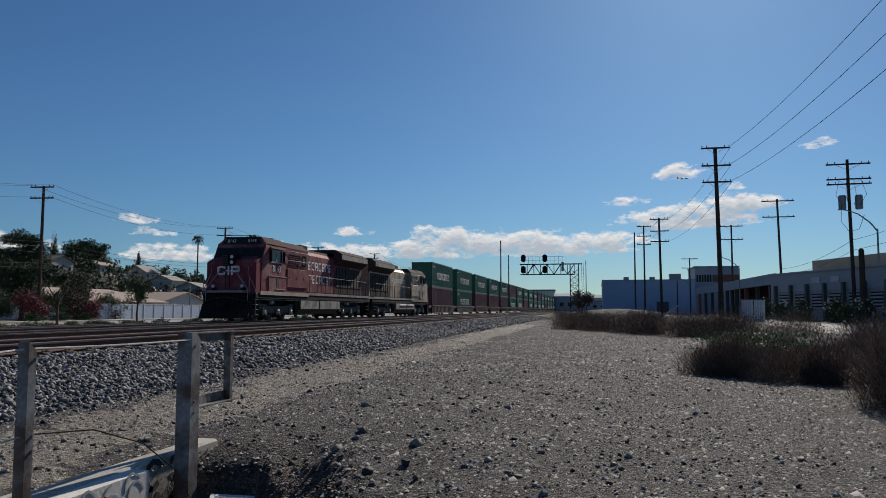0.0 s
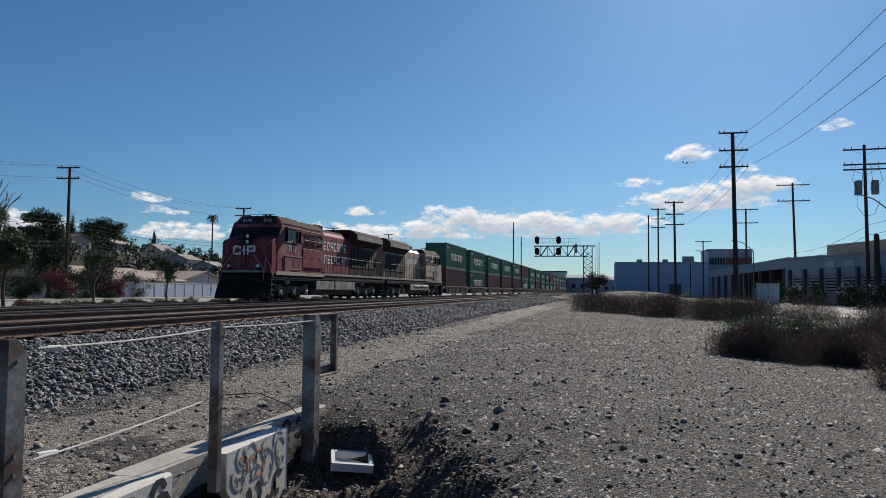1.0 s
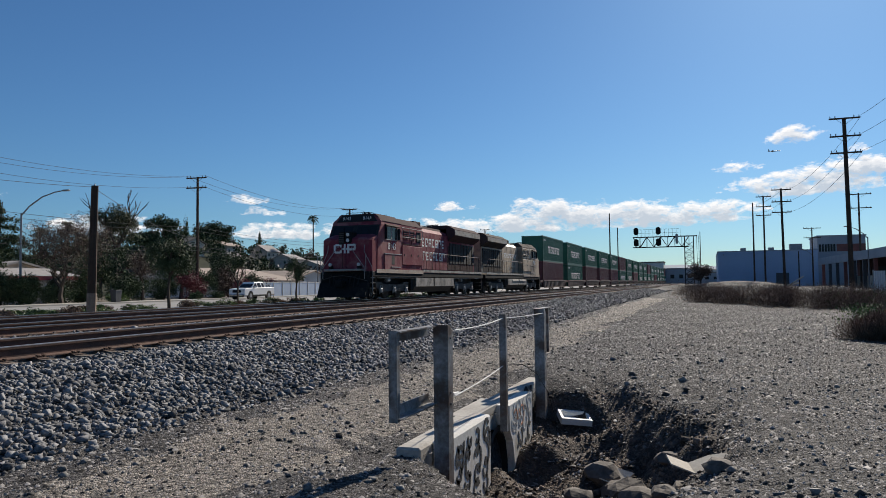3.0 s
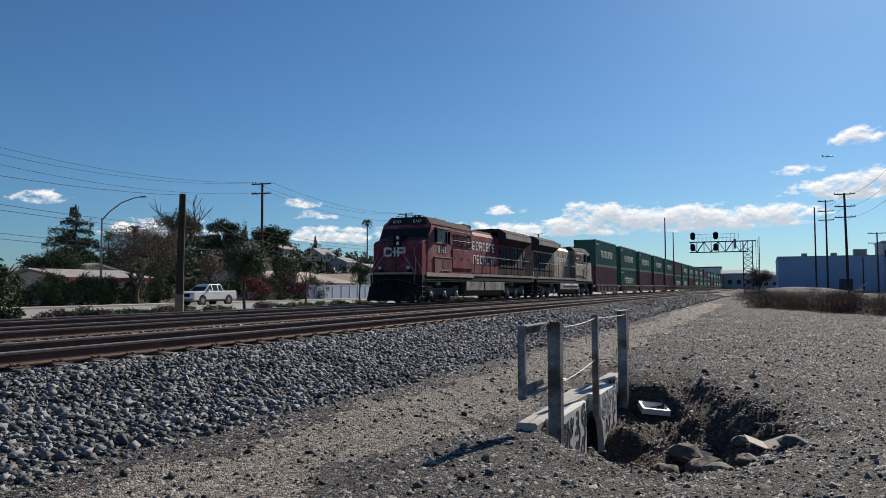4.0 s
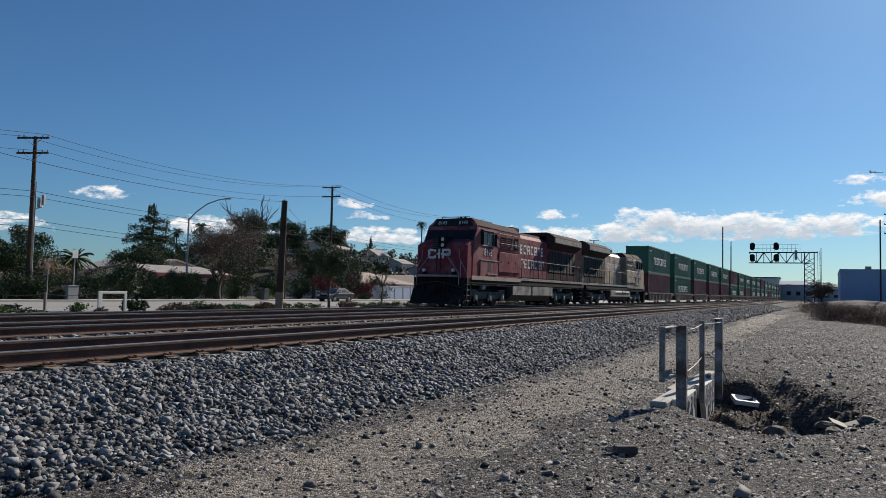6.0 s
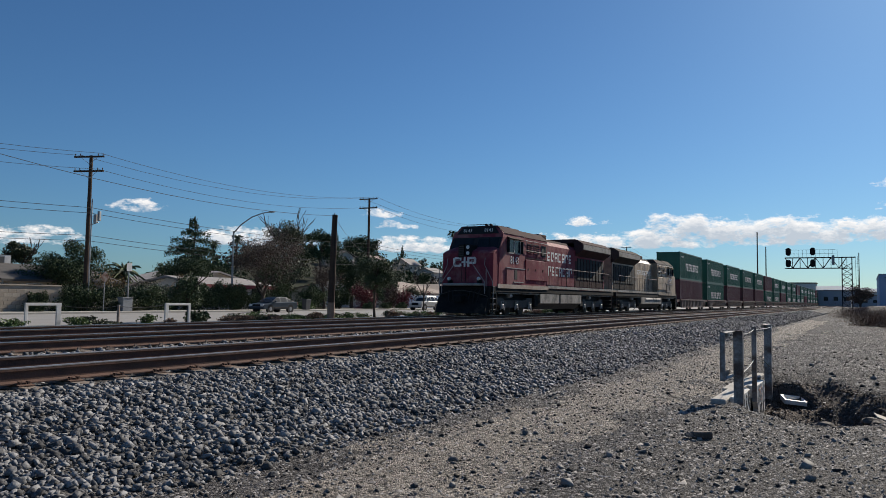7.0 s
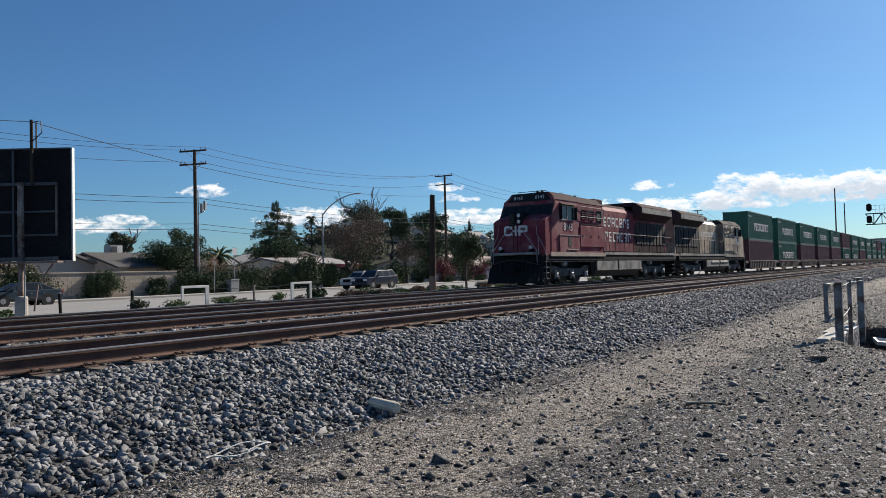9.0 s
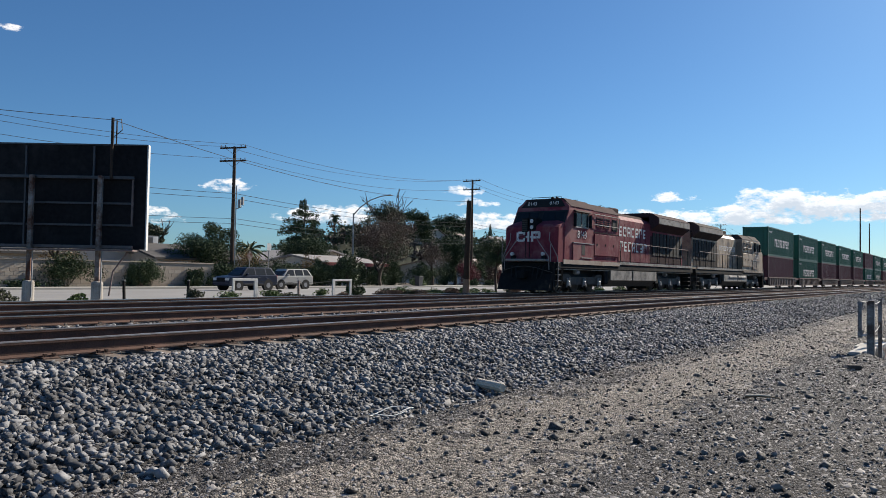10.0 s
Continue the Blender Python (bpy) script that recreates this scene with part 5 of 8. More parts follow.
# ---- plants ----
def quads(centres, normals_seed, size, stretch, droop=0.0):
    """Small leaves as bent pairs of triangles round centres."""
    rng = np.random.default_rng(normals_seed)
    n = len(centres)
    rot = rotations(rng, n)
    s = size * rng.uniform(0.6, 1.3, n)
    base = np.array([(-0.5, 0, 0.0), (0, -0.5 * stretch, 0.12), (0.5, 0, 0.0), (0, 0.5 * stretch, 0.12)])
    v = np.einsum("nij,kj->nki", rot, base) * s[:, None, None] + np.asarray(centres)[:, None, :]
    f = np.array([(0, 1, 2), (0, 2, 3)])[None] + 4 * np.arange(n)[:, None, None]
    return v.reshape(-1, 3), f.reshape(-1, 3)


def clump_points(blobs, seed, lumps=14):
    """Points in uneven clusters inside ellipsoids (centre, radii, count)."""
    rng = np.random.default_rng(seed)
    out = []
    for (c, r, n) in blobs:
        d = rng.normal(size=(lumps, 3))
        d /= np.linalg.norm(d, axis=1)[:, None]
        hubs = d * rng.uniform(0.25, 0.82, (lumps, 1))
        k = rng.integers(0, lumps, n)
        u = rng.normal(size=(n, 3))
        u *= (rng.random(n) ** 0.45 / np.linalg.norm(u, axis=1))[:, None]
        p = hubs[k] + u * rng.uniform(0.22, 0.46, (lumps, 1))[k] + rng.normal(size=(n, 3)) * 0.02
        out.append(np.asarray(c) + p * np.asarray(r))
    return np.concatenate(out)


LEAVES = {
    "dark": mat("dark_leaves", (0.075, 0.105, 0.048), (0.028, 0.044, 0.022), rough=0.75, scale=1, fine=6, bump=0, spread=-1.0, gloss=0.2),
    "glossy": mat("glossy_leaves", (0.08, 0.115, 0.05), (0.03, 0.047, 0.021), rough=0.6, scale=1, fine=6, bump=0, spread=-1.0, gloss=0.3),
    "olive": mat("olive_leaves", (0.075, 0.085, 0.035), (0.03, 0.036, 0.018), rough=0.6, scale=1, fine=6, bump=0, spread=-1.0),
    "brown": mat("brown_leaves", (0.12, 0.075, 0.052), (0.045, 0.03, 0.023), rough=0.7, scale=1, fine=6, bump=0, spread=-1.0),
    "red": mat("crimson_bracts", (0.19, 0.02, 0.03), (0.07, 0.012, 0.016), rough=0.6, scale=1, fine=6, bump=0, spread=-1.0),
    "green": mat("fresh_leaves", (0.12, 0.19, 0.045), (0.045, 0.08, 0.02), rough=0.6, scale=1, fine=6, bump=0, spread=-1.0),
    "yellow": mat("autumn_leaves", (0.28, 0.17, 0.05), (0.10, 0.07, 0.025), rough=0.6, scale=1, fine=6, bump=0, spread=-1.0),
    "palm": mat("palm_leaves", (0.075, 0.10, 0.036), (0.03, 0.042, 0.017), rough=0.8, scale=1, fine=6, bump=0, spread=-1.0),
    "scrub": mat("dry_scrub", (0.26, 0.18, 0.135), (0.11, 0.076, 0.058), rough=0.9, scale=1, fine=6, bump=0, spread=-1.0, gloss=0.15),
    "white": mat("white_blossom", (0.75, 0.75, 0.72), (0.5, 0.5, 0.48), rough=0.6, scale=1, fine=6, bump=0, spread=-0.6),
}
BARK = mat("bark", (0.10, 0.08, 0.065), (0.045, 0.038, 0.032), rough=0.95, scale=3, fine=25, bump=0.6, gloss=0.2)


def limbs(mesh, start, height, spread, seed, levels=3, r=0.15, split=3):
    """A tapered trunk with forking limbs."""
    rng = random.Random(seed)

    def grow(p, d, length, rad, level):
        q = p + d * length * 0.5 + Vector((rng.uniform(-0.06, 0.06), rng.uniform(-0.06, 0.06), 0)) * length
        e = p + d * length
        mesh.tube([p, q, e], rad, 6 if level < 2 else 4, rad * 0.6, cap=False)
        if level >= levels:
            return
        for k in range(split if level else split + 1):
            a = rng.uniform(0, 6.28)
            nd = (d + Vector((math.cos(a), math.sin(a), rng.uniform(-0.1, 0.5))) * spread).normalized()
            grow(e, nd, length * rng.uniform(0.5, 0.8), rad * 0.55, level + 1)
    grow(Vector(start), Vector((0, 0, 1)), height, r, 0)


def tree(name, place, blobs, leaf, size, label, trunk_h, r=0.15, seed=1, levels=2, spread=0.8, stretch=0.5, category="tree", group="", lumps=14):
    t = thing(name, place, label, category, group)
    m = Mesh()
    limbs(m, (0, 0, -0.1), trunk_h, spread, seed, levels, r)
    part("trunk", m, BARK, t, fix=False)
    v, f = quads(clump_points([(c, r, int(k * 2.4)) for c, r, k in blobs], seed, int(lumps * 1.5)), seed + 1, size * 0.68, max(stretch, 0.6))
    part("crown", np_mesh("crown", v, f, LEAVES[leaf]), None, t)
    return t


def bush(name, place, radii, leaf, n, size, label, seed, stretch=0.4, group="", category="bush", extra=None):
    t = thing(name, place, label, category, group)
    rng = np.random.default_rng(seed)
    pts = clump_points([((0, 0, radii[2] * 0.45), (radii[0], radii[1], radii[2] * 0.62), int(n * 1.8))], seed, 30)
    pts = pts[pts[:, 2] > 0.0]
    v, f = quads(pts, seed + 1, size * 0.8, max(stretch, 0.6))
    part("foliage", np_mesh("foliage", v, f, LEAVES[leaf]), None, t)
    if extra:
        kind, k, s = extra
        v, f = quads(clump_points([((0, 0, radii[2] * 0.55), (radii[0] * 0.95, radii[1] * 0.95, radii[2] * 0.6), k)], seed + 3, 30), seed + 4, s, 0.5)
        part("blossom", np_mesh("blossom", v, f, LEAVES[kind]), None, t)
    st = Mesh()
    for k in range(7):
        a = k * 0.9
        st.tube([(0, 0, -0.05), (radii[0] * 0.3 * math.cos(a), radii[1] * 0.3 * math.sin(a), radii[2] * 0.4), (radii[0] * 0.55 * math.cos(a), radii[1] * 0.55 * math.sin(a), radii[2] * 0.75)], 0.025, 4, 0.008, cap=False)
    tagged(part("stalk_tangle", st, BARK, t, fix=False), kind="stuff")
    return t


def scrub(place, radii, n, seed, label, height=1.0, green=0):
    """A dry wispy bush of thousands of thin curved stems."""
    n = int(n * 2.6)
    t = thing("dry_scrub", place, label, "scrub", "dry scrub beside the path")
    rng = np.random.default_rng(seed)
    # a few rounded mounds that run into each other
    hubs = 7
    hub = rng.uniform(-0.62, 0.62, size=(hubs, 2))
    hub[0] = 0
    tall = rng.uniform(0.6, 1.0, hubs)
    tall[0] = 1.0
    wide = rng.uniform(0.36, 0.55, hubs)
    k = rng.integers(0, hubs, n)
    d = rng.normal(size=(n, 3))
    d[:, 2] = abs(d[:, 2])
    d /= np.linalg.norm(d, axis=1)[:, None]
    rad = rng.random(n) ** 0.4 * rng.uniform(0.86, 1.1, n)
    base = np.stack([(hub[k, 0] + d[:, 0] * rad * wide[k]) * radii[0], (hub[k, 1] + d[:, 1] * rad * wide[k]) * radii[1], d[:, 2] * rad * tall[k] * radii[2] * 0.92], 1)
    go = d * 0.8 + rng.normal(size=(n, 3)) * 0.55 + (0, 0, 0.25)
    L = rng.uniform(0.05, 0.13, n)[:, None] * radii[2] ** 0.5
    mid = base + go * L * 0.5
    tip = mid + (go + rng.normal(size=(n, 3)) * 0.4) * L * 0.5
    ang = rng.uniform(0, 6.283, n)
    w = rng.uniform(0.003, 0.007, n)[:, None] * (radii[0] ** 0.5)
    side = np.stack([np.cos(ang), np.sin(ang), np.zeros(n)], 1) * w
    v = np.stack([base - side, base + side, mid + side * 0.8, mid - side * 0.8, tip], 1)
    f = np.array([(0, 1, 2), (0, 2, 3), (3, 2, 4)])[None] + 5 * np.arange(n)[:, None, None]
    part("stalk_tangle", np_mesh("stalk_tangle", v.reshape(-1, 3), f.reshape(-1, 3), LEAVES["scrub"]), None, t)
    pts = np.concatenate([tip, base])[rng.random(2 * n) < 0.25]
    v, f = quads(pts, seed + 9, 0.026 * radii[0] ** 0.5, 0.4)
    part("seed_mass", np_mesh("seed_mass", v, f, LEAVES["brown"]), None, t)
    if green:
        pts = np.stack([rng.normal(size=green) * radii[0] * 0.5, rng.normal(size=green) * radii[1] * 0.5, rng.random(green) * radii[2] * 0.75], 1)
        v, f = quads(pts, seed + 5, 0.1, 0.35)
        tagged(part("green_growth", np_mesh("green_growth", v, f, LEAVES["green"]), None, t), kind="stuff")
    return t


def build_scrub():
    spots = [  # x, y, radius x, radius y, height, stems, green
        (15.25, 11.5, 1.15, 1.1, 1.45, 9000, 0), (16.9, 12.6, 1.3, 1.2, 1.5, 5000, 0), (14.75, 14.6, 0.95, 0.8, 0.75, 4200, 0), (13.7, 15.7, 1.05, 1.2, 0.9, 6400, 0), (15.6, 15.8, 1.1, 1.0, 0.85, 4200, 0), (16.9, 14.4, 1.3, 1.1, 1.2, 4500, 0), (18.6, 16.6, 1.4, 1.4, 1.2, 5200, 0),
        (15.6, 19.0, 1.0, 1.2, 0.75, 3000, 3000), (18.2, 21.6, 1.2, 1.2, 0.9, 3200, 0), (15.4, 23.4, 1.1, 1.4, 0.7, 2200, 5000), (16.6, 27.0, 1.4, 1.8, 0.7, 2200, 3600),
        (10.4, 46.5, 2.4, 2.6, 1.35, 5600, 0), (12.4, 42.0, 2.3, 2.5, 1.3, 5600, 0), (13.8, 38.5, 2.2, 2.6, 1.3, 5400, 0), (15.4, 36.2, 2.0, 2.2, 1.3, 5000, 0),
        (17.2, 35.0, 2.1, 2.4, 1.25, 4600, 700), (14.0, 46.0, 2.6, 2.5, 1.4, 2800, 0), (17.5, 43.0, 2.8, 2.6, 1.4, 2800, 0), (20.5, 39.0, 2.4, 2.4, 1.4, 2400, 0),
        (9.6, 56.0, 2.6, 3.0, 1.5, 2200, 0), (8.0, 75.0, 2.2, 4.0, 1.9, 1800, 0), (19.0, 24.0, 1.6, 1.8, 1.3, 2600, 0), (20.0, 29.0, 1.8, 1.8, 1.1, 2200, 0),
    ]
    for k, (x, y, a, b, h, n, g) in enumerate(spots):
        scrub((x, y, ground_z(x, y) - 0.03), (a, b, h), n, 100 + k, "dry brown scrub bush with some green shoots" if g else "dry dark brown scrub bush beside the gravel", green=g)


build_scrub()


# ---- poles, wires and lamps ----
POLEWOOD = mat("creosoted_pole", (0.085, 0.058, 0.042), (0.04, 0.03, 0.024), rough=0.9, scale=2, fine=30, bump=0.4, gloss=0.2)
PORCELAIN = mat("insulator_glaze", (0.16, 0.13, 0.12), (0.1, 0.08, 0.075), rough=0.3, bump=0)
WIRE = mat("black_wire", (0.02, 0.02, 0.022), (0.015, 0.015, 0.016), rough=0.6, bump=0)
GREYMETAL = mat("grey_painted_metal", (0.30, 0.31, 0.32), (0.2, 0.205, 0.21), rough=0.5, metal=0.2, scale=3, fine=25, bump=0.05)


def pole(x, y, z0, top, arms, r=0.16, arm_len=2.6, turn=0.0, lean=0.0, label="tall dark wooden utility pole with crossarms", group="utility poles", extra=None):
    """A wooden pole with crossarms at the given distances under its top."""
    p = thing("utility_pole", (x, y, z0), label, "utility pole", group, turn=turn)
    h = top - z0
    part("shaft", Mesh().tube([(0, 0, -0.4), (lean * h * 0.5, 0, h * 0.5), (lean * h, 0, h)], r, 10, r * 0.7), POLEWOOD, p)
    for d in arms:
        z = h - d
        cx = lean * z
        a = part("crossarm", Mesh().chamfer(cx - arm_len / 2, cx + arm_len / 2, -r - 0.12, -r, z - 0.07, z + 0.07, 0.012), POLEWOOD, p)
        part("brace", Mesh().tube([(cx - arm_len * 0.28, -r - 0.06, z - 0.05), (cx, -r * 0.8, z - 0.6), (cx + arm_len * 0.28, -r - 0.06, z - 0.05)], 0.02, 4), GREYMETAL, p)
        for k in (-0.46, -0.3, 0.3, 0.46):
            part("insulator", Mesh().lathe((cx + k * arm_len, -r - 0.06, z + 0.07), [(0.02, 0), (0.045, 0.06), (0.03, 0.1), (0.05, 0.14), (0.02, 0.2)], 8), PORCELAIN, a)
    if extra:
        extra(p, h)
    return p


def wires(name, rows, sag, r=0.012, label="black overhead wires between utility poles", n=14):
    """Sagging wires, each through its own list of points."""
    w = tagged(new(name), label, "overhead wire", "overhead wires")
    for pts in rows:
        line = []
        for a, b in zip(pts, pts[1:]):
            for i in range(n + (b is pts[-1])):
                t = i / n
                line.append((a[0] + (b[0] - a[0]) * t, a[1] + (b[1] - a[1]) * t, a[2] + (b[2] - a[2]) * t - 4 * sag * t * (1 - t)))
        part("wire", Mesh().tube(line, r, 4), WIRE, w, fix=False)
    return w


def street_lamp(x, y, z0, h, reach, turn, label="grey steel street lamp with a curved arm"):
    s = thing("street_lamp", (x, y, z0), label, "street lamp", "street lamps", turn=turn)
    part("post", Mesh().tube([(0, 0, 0), (0, 0, h * 0.82)], 0.12, 8, 0.08), GREYMETAL, s)
    part("arm", Mesh().tube([(0, 0, h * 0.80), (reach * 0.2, 0, h * 0.88), (reach * 0.5, 0, h * 0.955), (reach * 0.8, 0, h * 0.99), (reach, 0, h)], 0.07, 6, 0.045), GREYMETAL, s)
    part("lamp_head", Mesh().chamfer(reach - 0.1, reach + 0.6, -0.13, 0.13, h - 0.08, h + 0.06, 0.04), GREYMETAL, s)
    return s


def meter_gear(p, h):
    part("conduit", Mesh().tube([(0.35, -0.1, 0.0), (0.35, -0.1, h * 0.72)], 0.05, 6), GREYMETAL, p)
    part("antenna_box", Mesh().chamfer(0.5, 0.75, -0.1, 0.15, h * 0.565, h * 0.62, 0.02).chamfer(0.85, 1.05, -0.1, 0.15, h * 0.58, h * 0.64, 0.02).tube([(0.1, 0, h * 0.55), (0.9, 0, h * 0.57)], 0.04, 5), GREYMETAL, p)


def transformer_gear(p, h):
    for s in (-1, 1):
        part("transformer", Mesh().lathe((s * 0.75, 0, h - 5.0), [(0.3, 0), (0.36, 0.1), (0.36, 1.3), (0.28, 1.42)], 14), GREYMETAL, p, "grey transformer can")
    for k in range(4):
        x = -1.0 + 0.65 * k
        part("drop_wire", Mesh().tube([(x, -0.3, h - 2.1), (x * 1.4, -0.5, h - 3.6), (x * 0.8, -0.35, h - 4.6)], 0.02, 4), WIRE, p)
    part("loop_wire", Mesh().tube([(-0.9, -0.3, h - 4.6), (-1.0, -0.4, h - 6.2), (-0.3, -0.3, h - 7.2), (0.6, -0.3, h - 7.0), (1.1, -0.3, h - 5.6)], 0.025, 4), WIRE, p)


def build_poles():
    # along the road
    line = [(-45.9, -14.0, 12.6), (-46.3, 28.1, 12.25), (-47.8, 70.2, 14.0), (-48.4, 112.0, 14.0), (-48.6, 154.0, 14.2), (-48.8, 197.0, 16.0), (-49.0, 240.0, 14.5), (-49.0, 283.0, 14.5)]
    for k, (x, y, t) in enumerate(line):
        pole(x, y, -0.69, t, (0.15, 1.35), r=0.2, arm_len=2.7, turn=20 if k == 1 else 6, extra=meter_gear if k == 1 else None)
    wires("road_wires", [[(x + d, y, t + 0.1) for x, y, t in line] for d in (-1.2, 1.15)] + [[(x + d, y, t - 1.2) for x, y, t in line] for d in (0.9,)], 1.3, 0.019)
    wires("telephone_wires", [[(x + 0.2, y, 7.9 - k) for x, y, t in line] for k in (0.0, 0.45, 2.3, 2.75)], 0.55, 0.024, "black telephone cables low on the utility poles")
    # short pole beside the track, bare at its top
    s = thing("stub_pole", (-16.3, 22.0, -0.45), "weathered dark wooden pole with a bare top", "utility pole")
    part("shaft", Mesh().tube([(0, 0, -0.3), (0.06, 0, 2.9), (0.14, 0, 5.85)], 0.2, 10, 0.15), POLEWOOD, s)
    part("rubbed_base", Mesh().tube([(0, 0, 0), (0.02, 0, 1.0)], 0.208, 10, 0.205), mat("worn_pole_wood", (0.32, 0.24, 0.18), (0.15, 0.11, 0.09), rough=0.9, scale=3, fine=20, bump=0.4), s, "pale worn wood at the foot")
    part("top_bracket", Mesh().tube([(0.1, 0, 5.8), (0.05, 0.1, 5.95)], 0.03, 5), GREYMETAL, s)
    wires("stub_wire", [[(-16.2, 22.0, 5.35), (-14.8, -2.2, 5.95), (-15.0, -30, 5.8)], [(-16.2, 22.0, 5.3), (-47.6, 70.2, 6.8)]], 0.7, 0.012, "black wire from the bare pole")
    street_lamp(-46.5, 44.6, -0.68, 9.83, 4.6, 2)
    street_lamp(-58.0, 118.0, -0.5, 8.2, -3.2, 0)
    street_lamp(-37.0, 118.0, -0.5, 8.0, 3.4, 0)
    # beyond the scrub
    pole(22.3, 72.6, -0.5, 15.75, (0.1, 1.75, 3.3), r=0.24, arm_len=2.6, label="very tall dark wooden power pole with three crossarms", lean=-0.012)
    pole(35.8, 80.0, -0.5, 15.55, (0.5, 2.0, 2.5), r=0.2, arm_len=4.0, turn=-4, extra=transformer_gear, label="dark wooden pole carrying two transformers and crossarms", lean=-0.01)
    pole(36.9, 114.0, -0.5, 16.5, (0.3, 2.6), r=0.2, arm_len=4.4, lean=-0.02)
    pole(20.1, 111.0, -0.5, 13.8, (0.2, 1.9, 3.4), r=0.2, arm_len=2.6, lean=-0.012)
    pole(19.2, 135.0, -0.5, 15.4, (0.2, 1.9, 3.4), r=0.17, arm_len=2.4)
    pole(18.3, 150.0, -0.5, 15.7, (), r=0.17)
    pole(32.9, 130.0, -0.5, 14.6, (0.2, 2.4), r=0.18, arm_len=3.6)
    pole(30.8, 170.0, -0.5, 11.9, (0.2, 2.2), r=0.17, arm_len=3.4)
    pole(27.6, 165.0, -0.5, 6.8, (), r=0.15)
    pole(-21.0, 252.0, -0.5, 24.0, (), r=0.25, label="thin dark radio mast in the distance")
    pole(-19.5, 262.0, -0.5, 19.8, (), r=0.22, label="thin dark radio mast in the distance")
    pole(8.3, 190.0, -0.5, 13.0, (), r=0.12, label="thin dark radio mast in the distance")
    b = thing("cut_off_pole", (33.4, 70.0, -0.5), "thick cut-off dark wooden pole", "utility pole")
    part("shaft", Mesh().tube([(0, 0, -0.3), (0, 0, 6.3)], 0.24, 12, 0.22), POLEWOOD, b)
    part("cap", Mesh().tube([(0, 0, 6.28), (0.05, 0, 6.4)], 0.2, 10, 0.12), POLEWOOD, b)
    street_lamp(37.6, 78.5, -0.5, 10.9, -3.3, 0)
    street_lamp(32.2, 120.0, -0.5, 9.2, -3.0, 0)
    street_lamp(31.5, 175.0, -0.5, 8.0, -2.4, 0)
    w = [[(22.3 + 1.2, 72.6, 15.9 - d), (24.5, 20.0, 15.5 - d), (27.0, -40.0, 16.0 - d)] for d in (0.0, 1.7, 3.3)]
    w += [[(20.1 + 1.2, 111.0, 13.8 - d), (23.5, 72.6, 15.8 - d)] for d in (0.0, 1.7, 3.3)]
    wires("power_wires", w, 0.9, 0.016)
    wires("far_wires", [[(18.3, 150.0, 15.4 - d), (20.1, 111.0, 13.7 - d)] for d in (0, 1.7)] + [[(36.9, 114, 6.5), (35.8, 80, 7.5), (34, 30, 9)], [(36.9, 114, 5.8), (35.8, 80, 6.5), (34, 30, 8)]], 0.6, 0.02)


build_poles()


# ---- signal bridge over the tracks ----
def build_signals():
    y, x0, x1, zb, zt = 162.0, -5.2, 6.3, 8.2, 11.3
    g = thing("signal_bridge", (0, y, 0), "dark steel lattice signal bridge with round signal heads", "signal bridge")
    def bar(a, b, name="brace", r=0.07):
        return part(name, Mesh().tube([a, b], r, 4), BLACK, g)
    for yy in (-0.6, 0.6):
        bar((x0, yy, zb + 0.0), (x1, yy, zb), "chord", 0.11)
        bar((x0, yy, zt - 0.9), (x1 + 1.6, yy, zt - 0.9), "chord", 0.11)
        n = 8
        for k in range(n):
            a, b = x0 + (x1 - x0) * k / n, x0 + (x1 - x0) * (k + 1) / n
            bar((a, yy, zb), (b, yy, zt - 0.9)) if k % 2 else bar((a, yy, zt - 0.9), (b, yy, zb))
            bar((b, yy, zb), (b, yy, zt - 0.9), "upright", 0.05)
    for xx in (x1 - 0.9, x1 + 0.9):
        for yy in (-0.6, 0.6):
            bar((xx, yy, -0.4), (xx, yy, zt - 0.9), "leg", 0.12)
    for k in range(8):
        z = 1.15 * k
        bar((x1 - 0.9, -0.6, z), (x1 + 0.9, -0.6, z + 1.15))
        bar((x1 + 0.9, -0.6, z), (x1 - 0.9, -0.6, z + 1.15))
        bar((x1 - 0.9, -0.6, z), (x1 + 0.9, -0.6, z), "strut", 0.05)
    for k in range(14):
        bar((x1 + 1.7, -0.4, 0.7 * k), (x1 + 2.1, -0.4, 0.7 * k), "ladder_rung", 0.03)
    for xx in (x1 + 1.7, x1 + 2.1):
        bar((xx, -0.4, -0.4), (xx - 0.2, -0.4, zt - 0.7), "ladder_rail", 0.04)
    for k in range(12):
        xx = x0 + 1 + 0.8 * k
        bar((xx, -0.7, zt - 0.9), (xx, -0.7, zt + 0.7), "guard_post", 0.03)
    for z in (zt - 0.1, zt + 0.7):
        bar((x0 + 0.6, -0.7, z), (x1 - 2, -0.7, z), "guard_rail", 0.03)
    for xx in (-4.5, 0.1):
        for z in (zt - 0.35, zb + 0.3):
            hd = part("signal_head", Mesh().chamfer(xx - 0.5, xx + 0.5, -0.95, -0.7, z - 0.1, z + 1.5, 0.3), BLACK, g, "black oval signal head")
            for k in (0.35, 1.05):
                part("hood", Mesh().lathe((xx, -1.15, z + k), [(0.18, 0.0), (0.2, 0.2)], 10, "y"), BLACK, hd)
    part("relay_box", Mesh().chamfer(3.6, 4.1, -1.0, -0.6, zb + 0.6, zb + 2.6, 0.05), GREYMETAL, g)


build_signals()

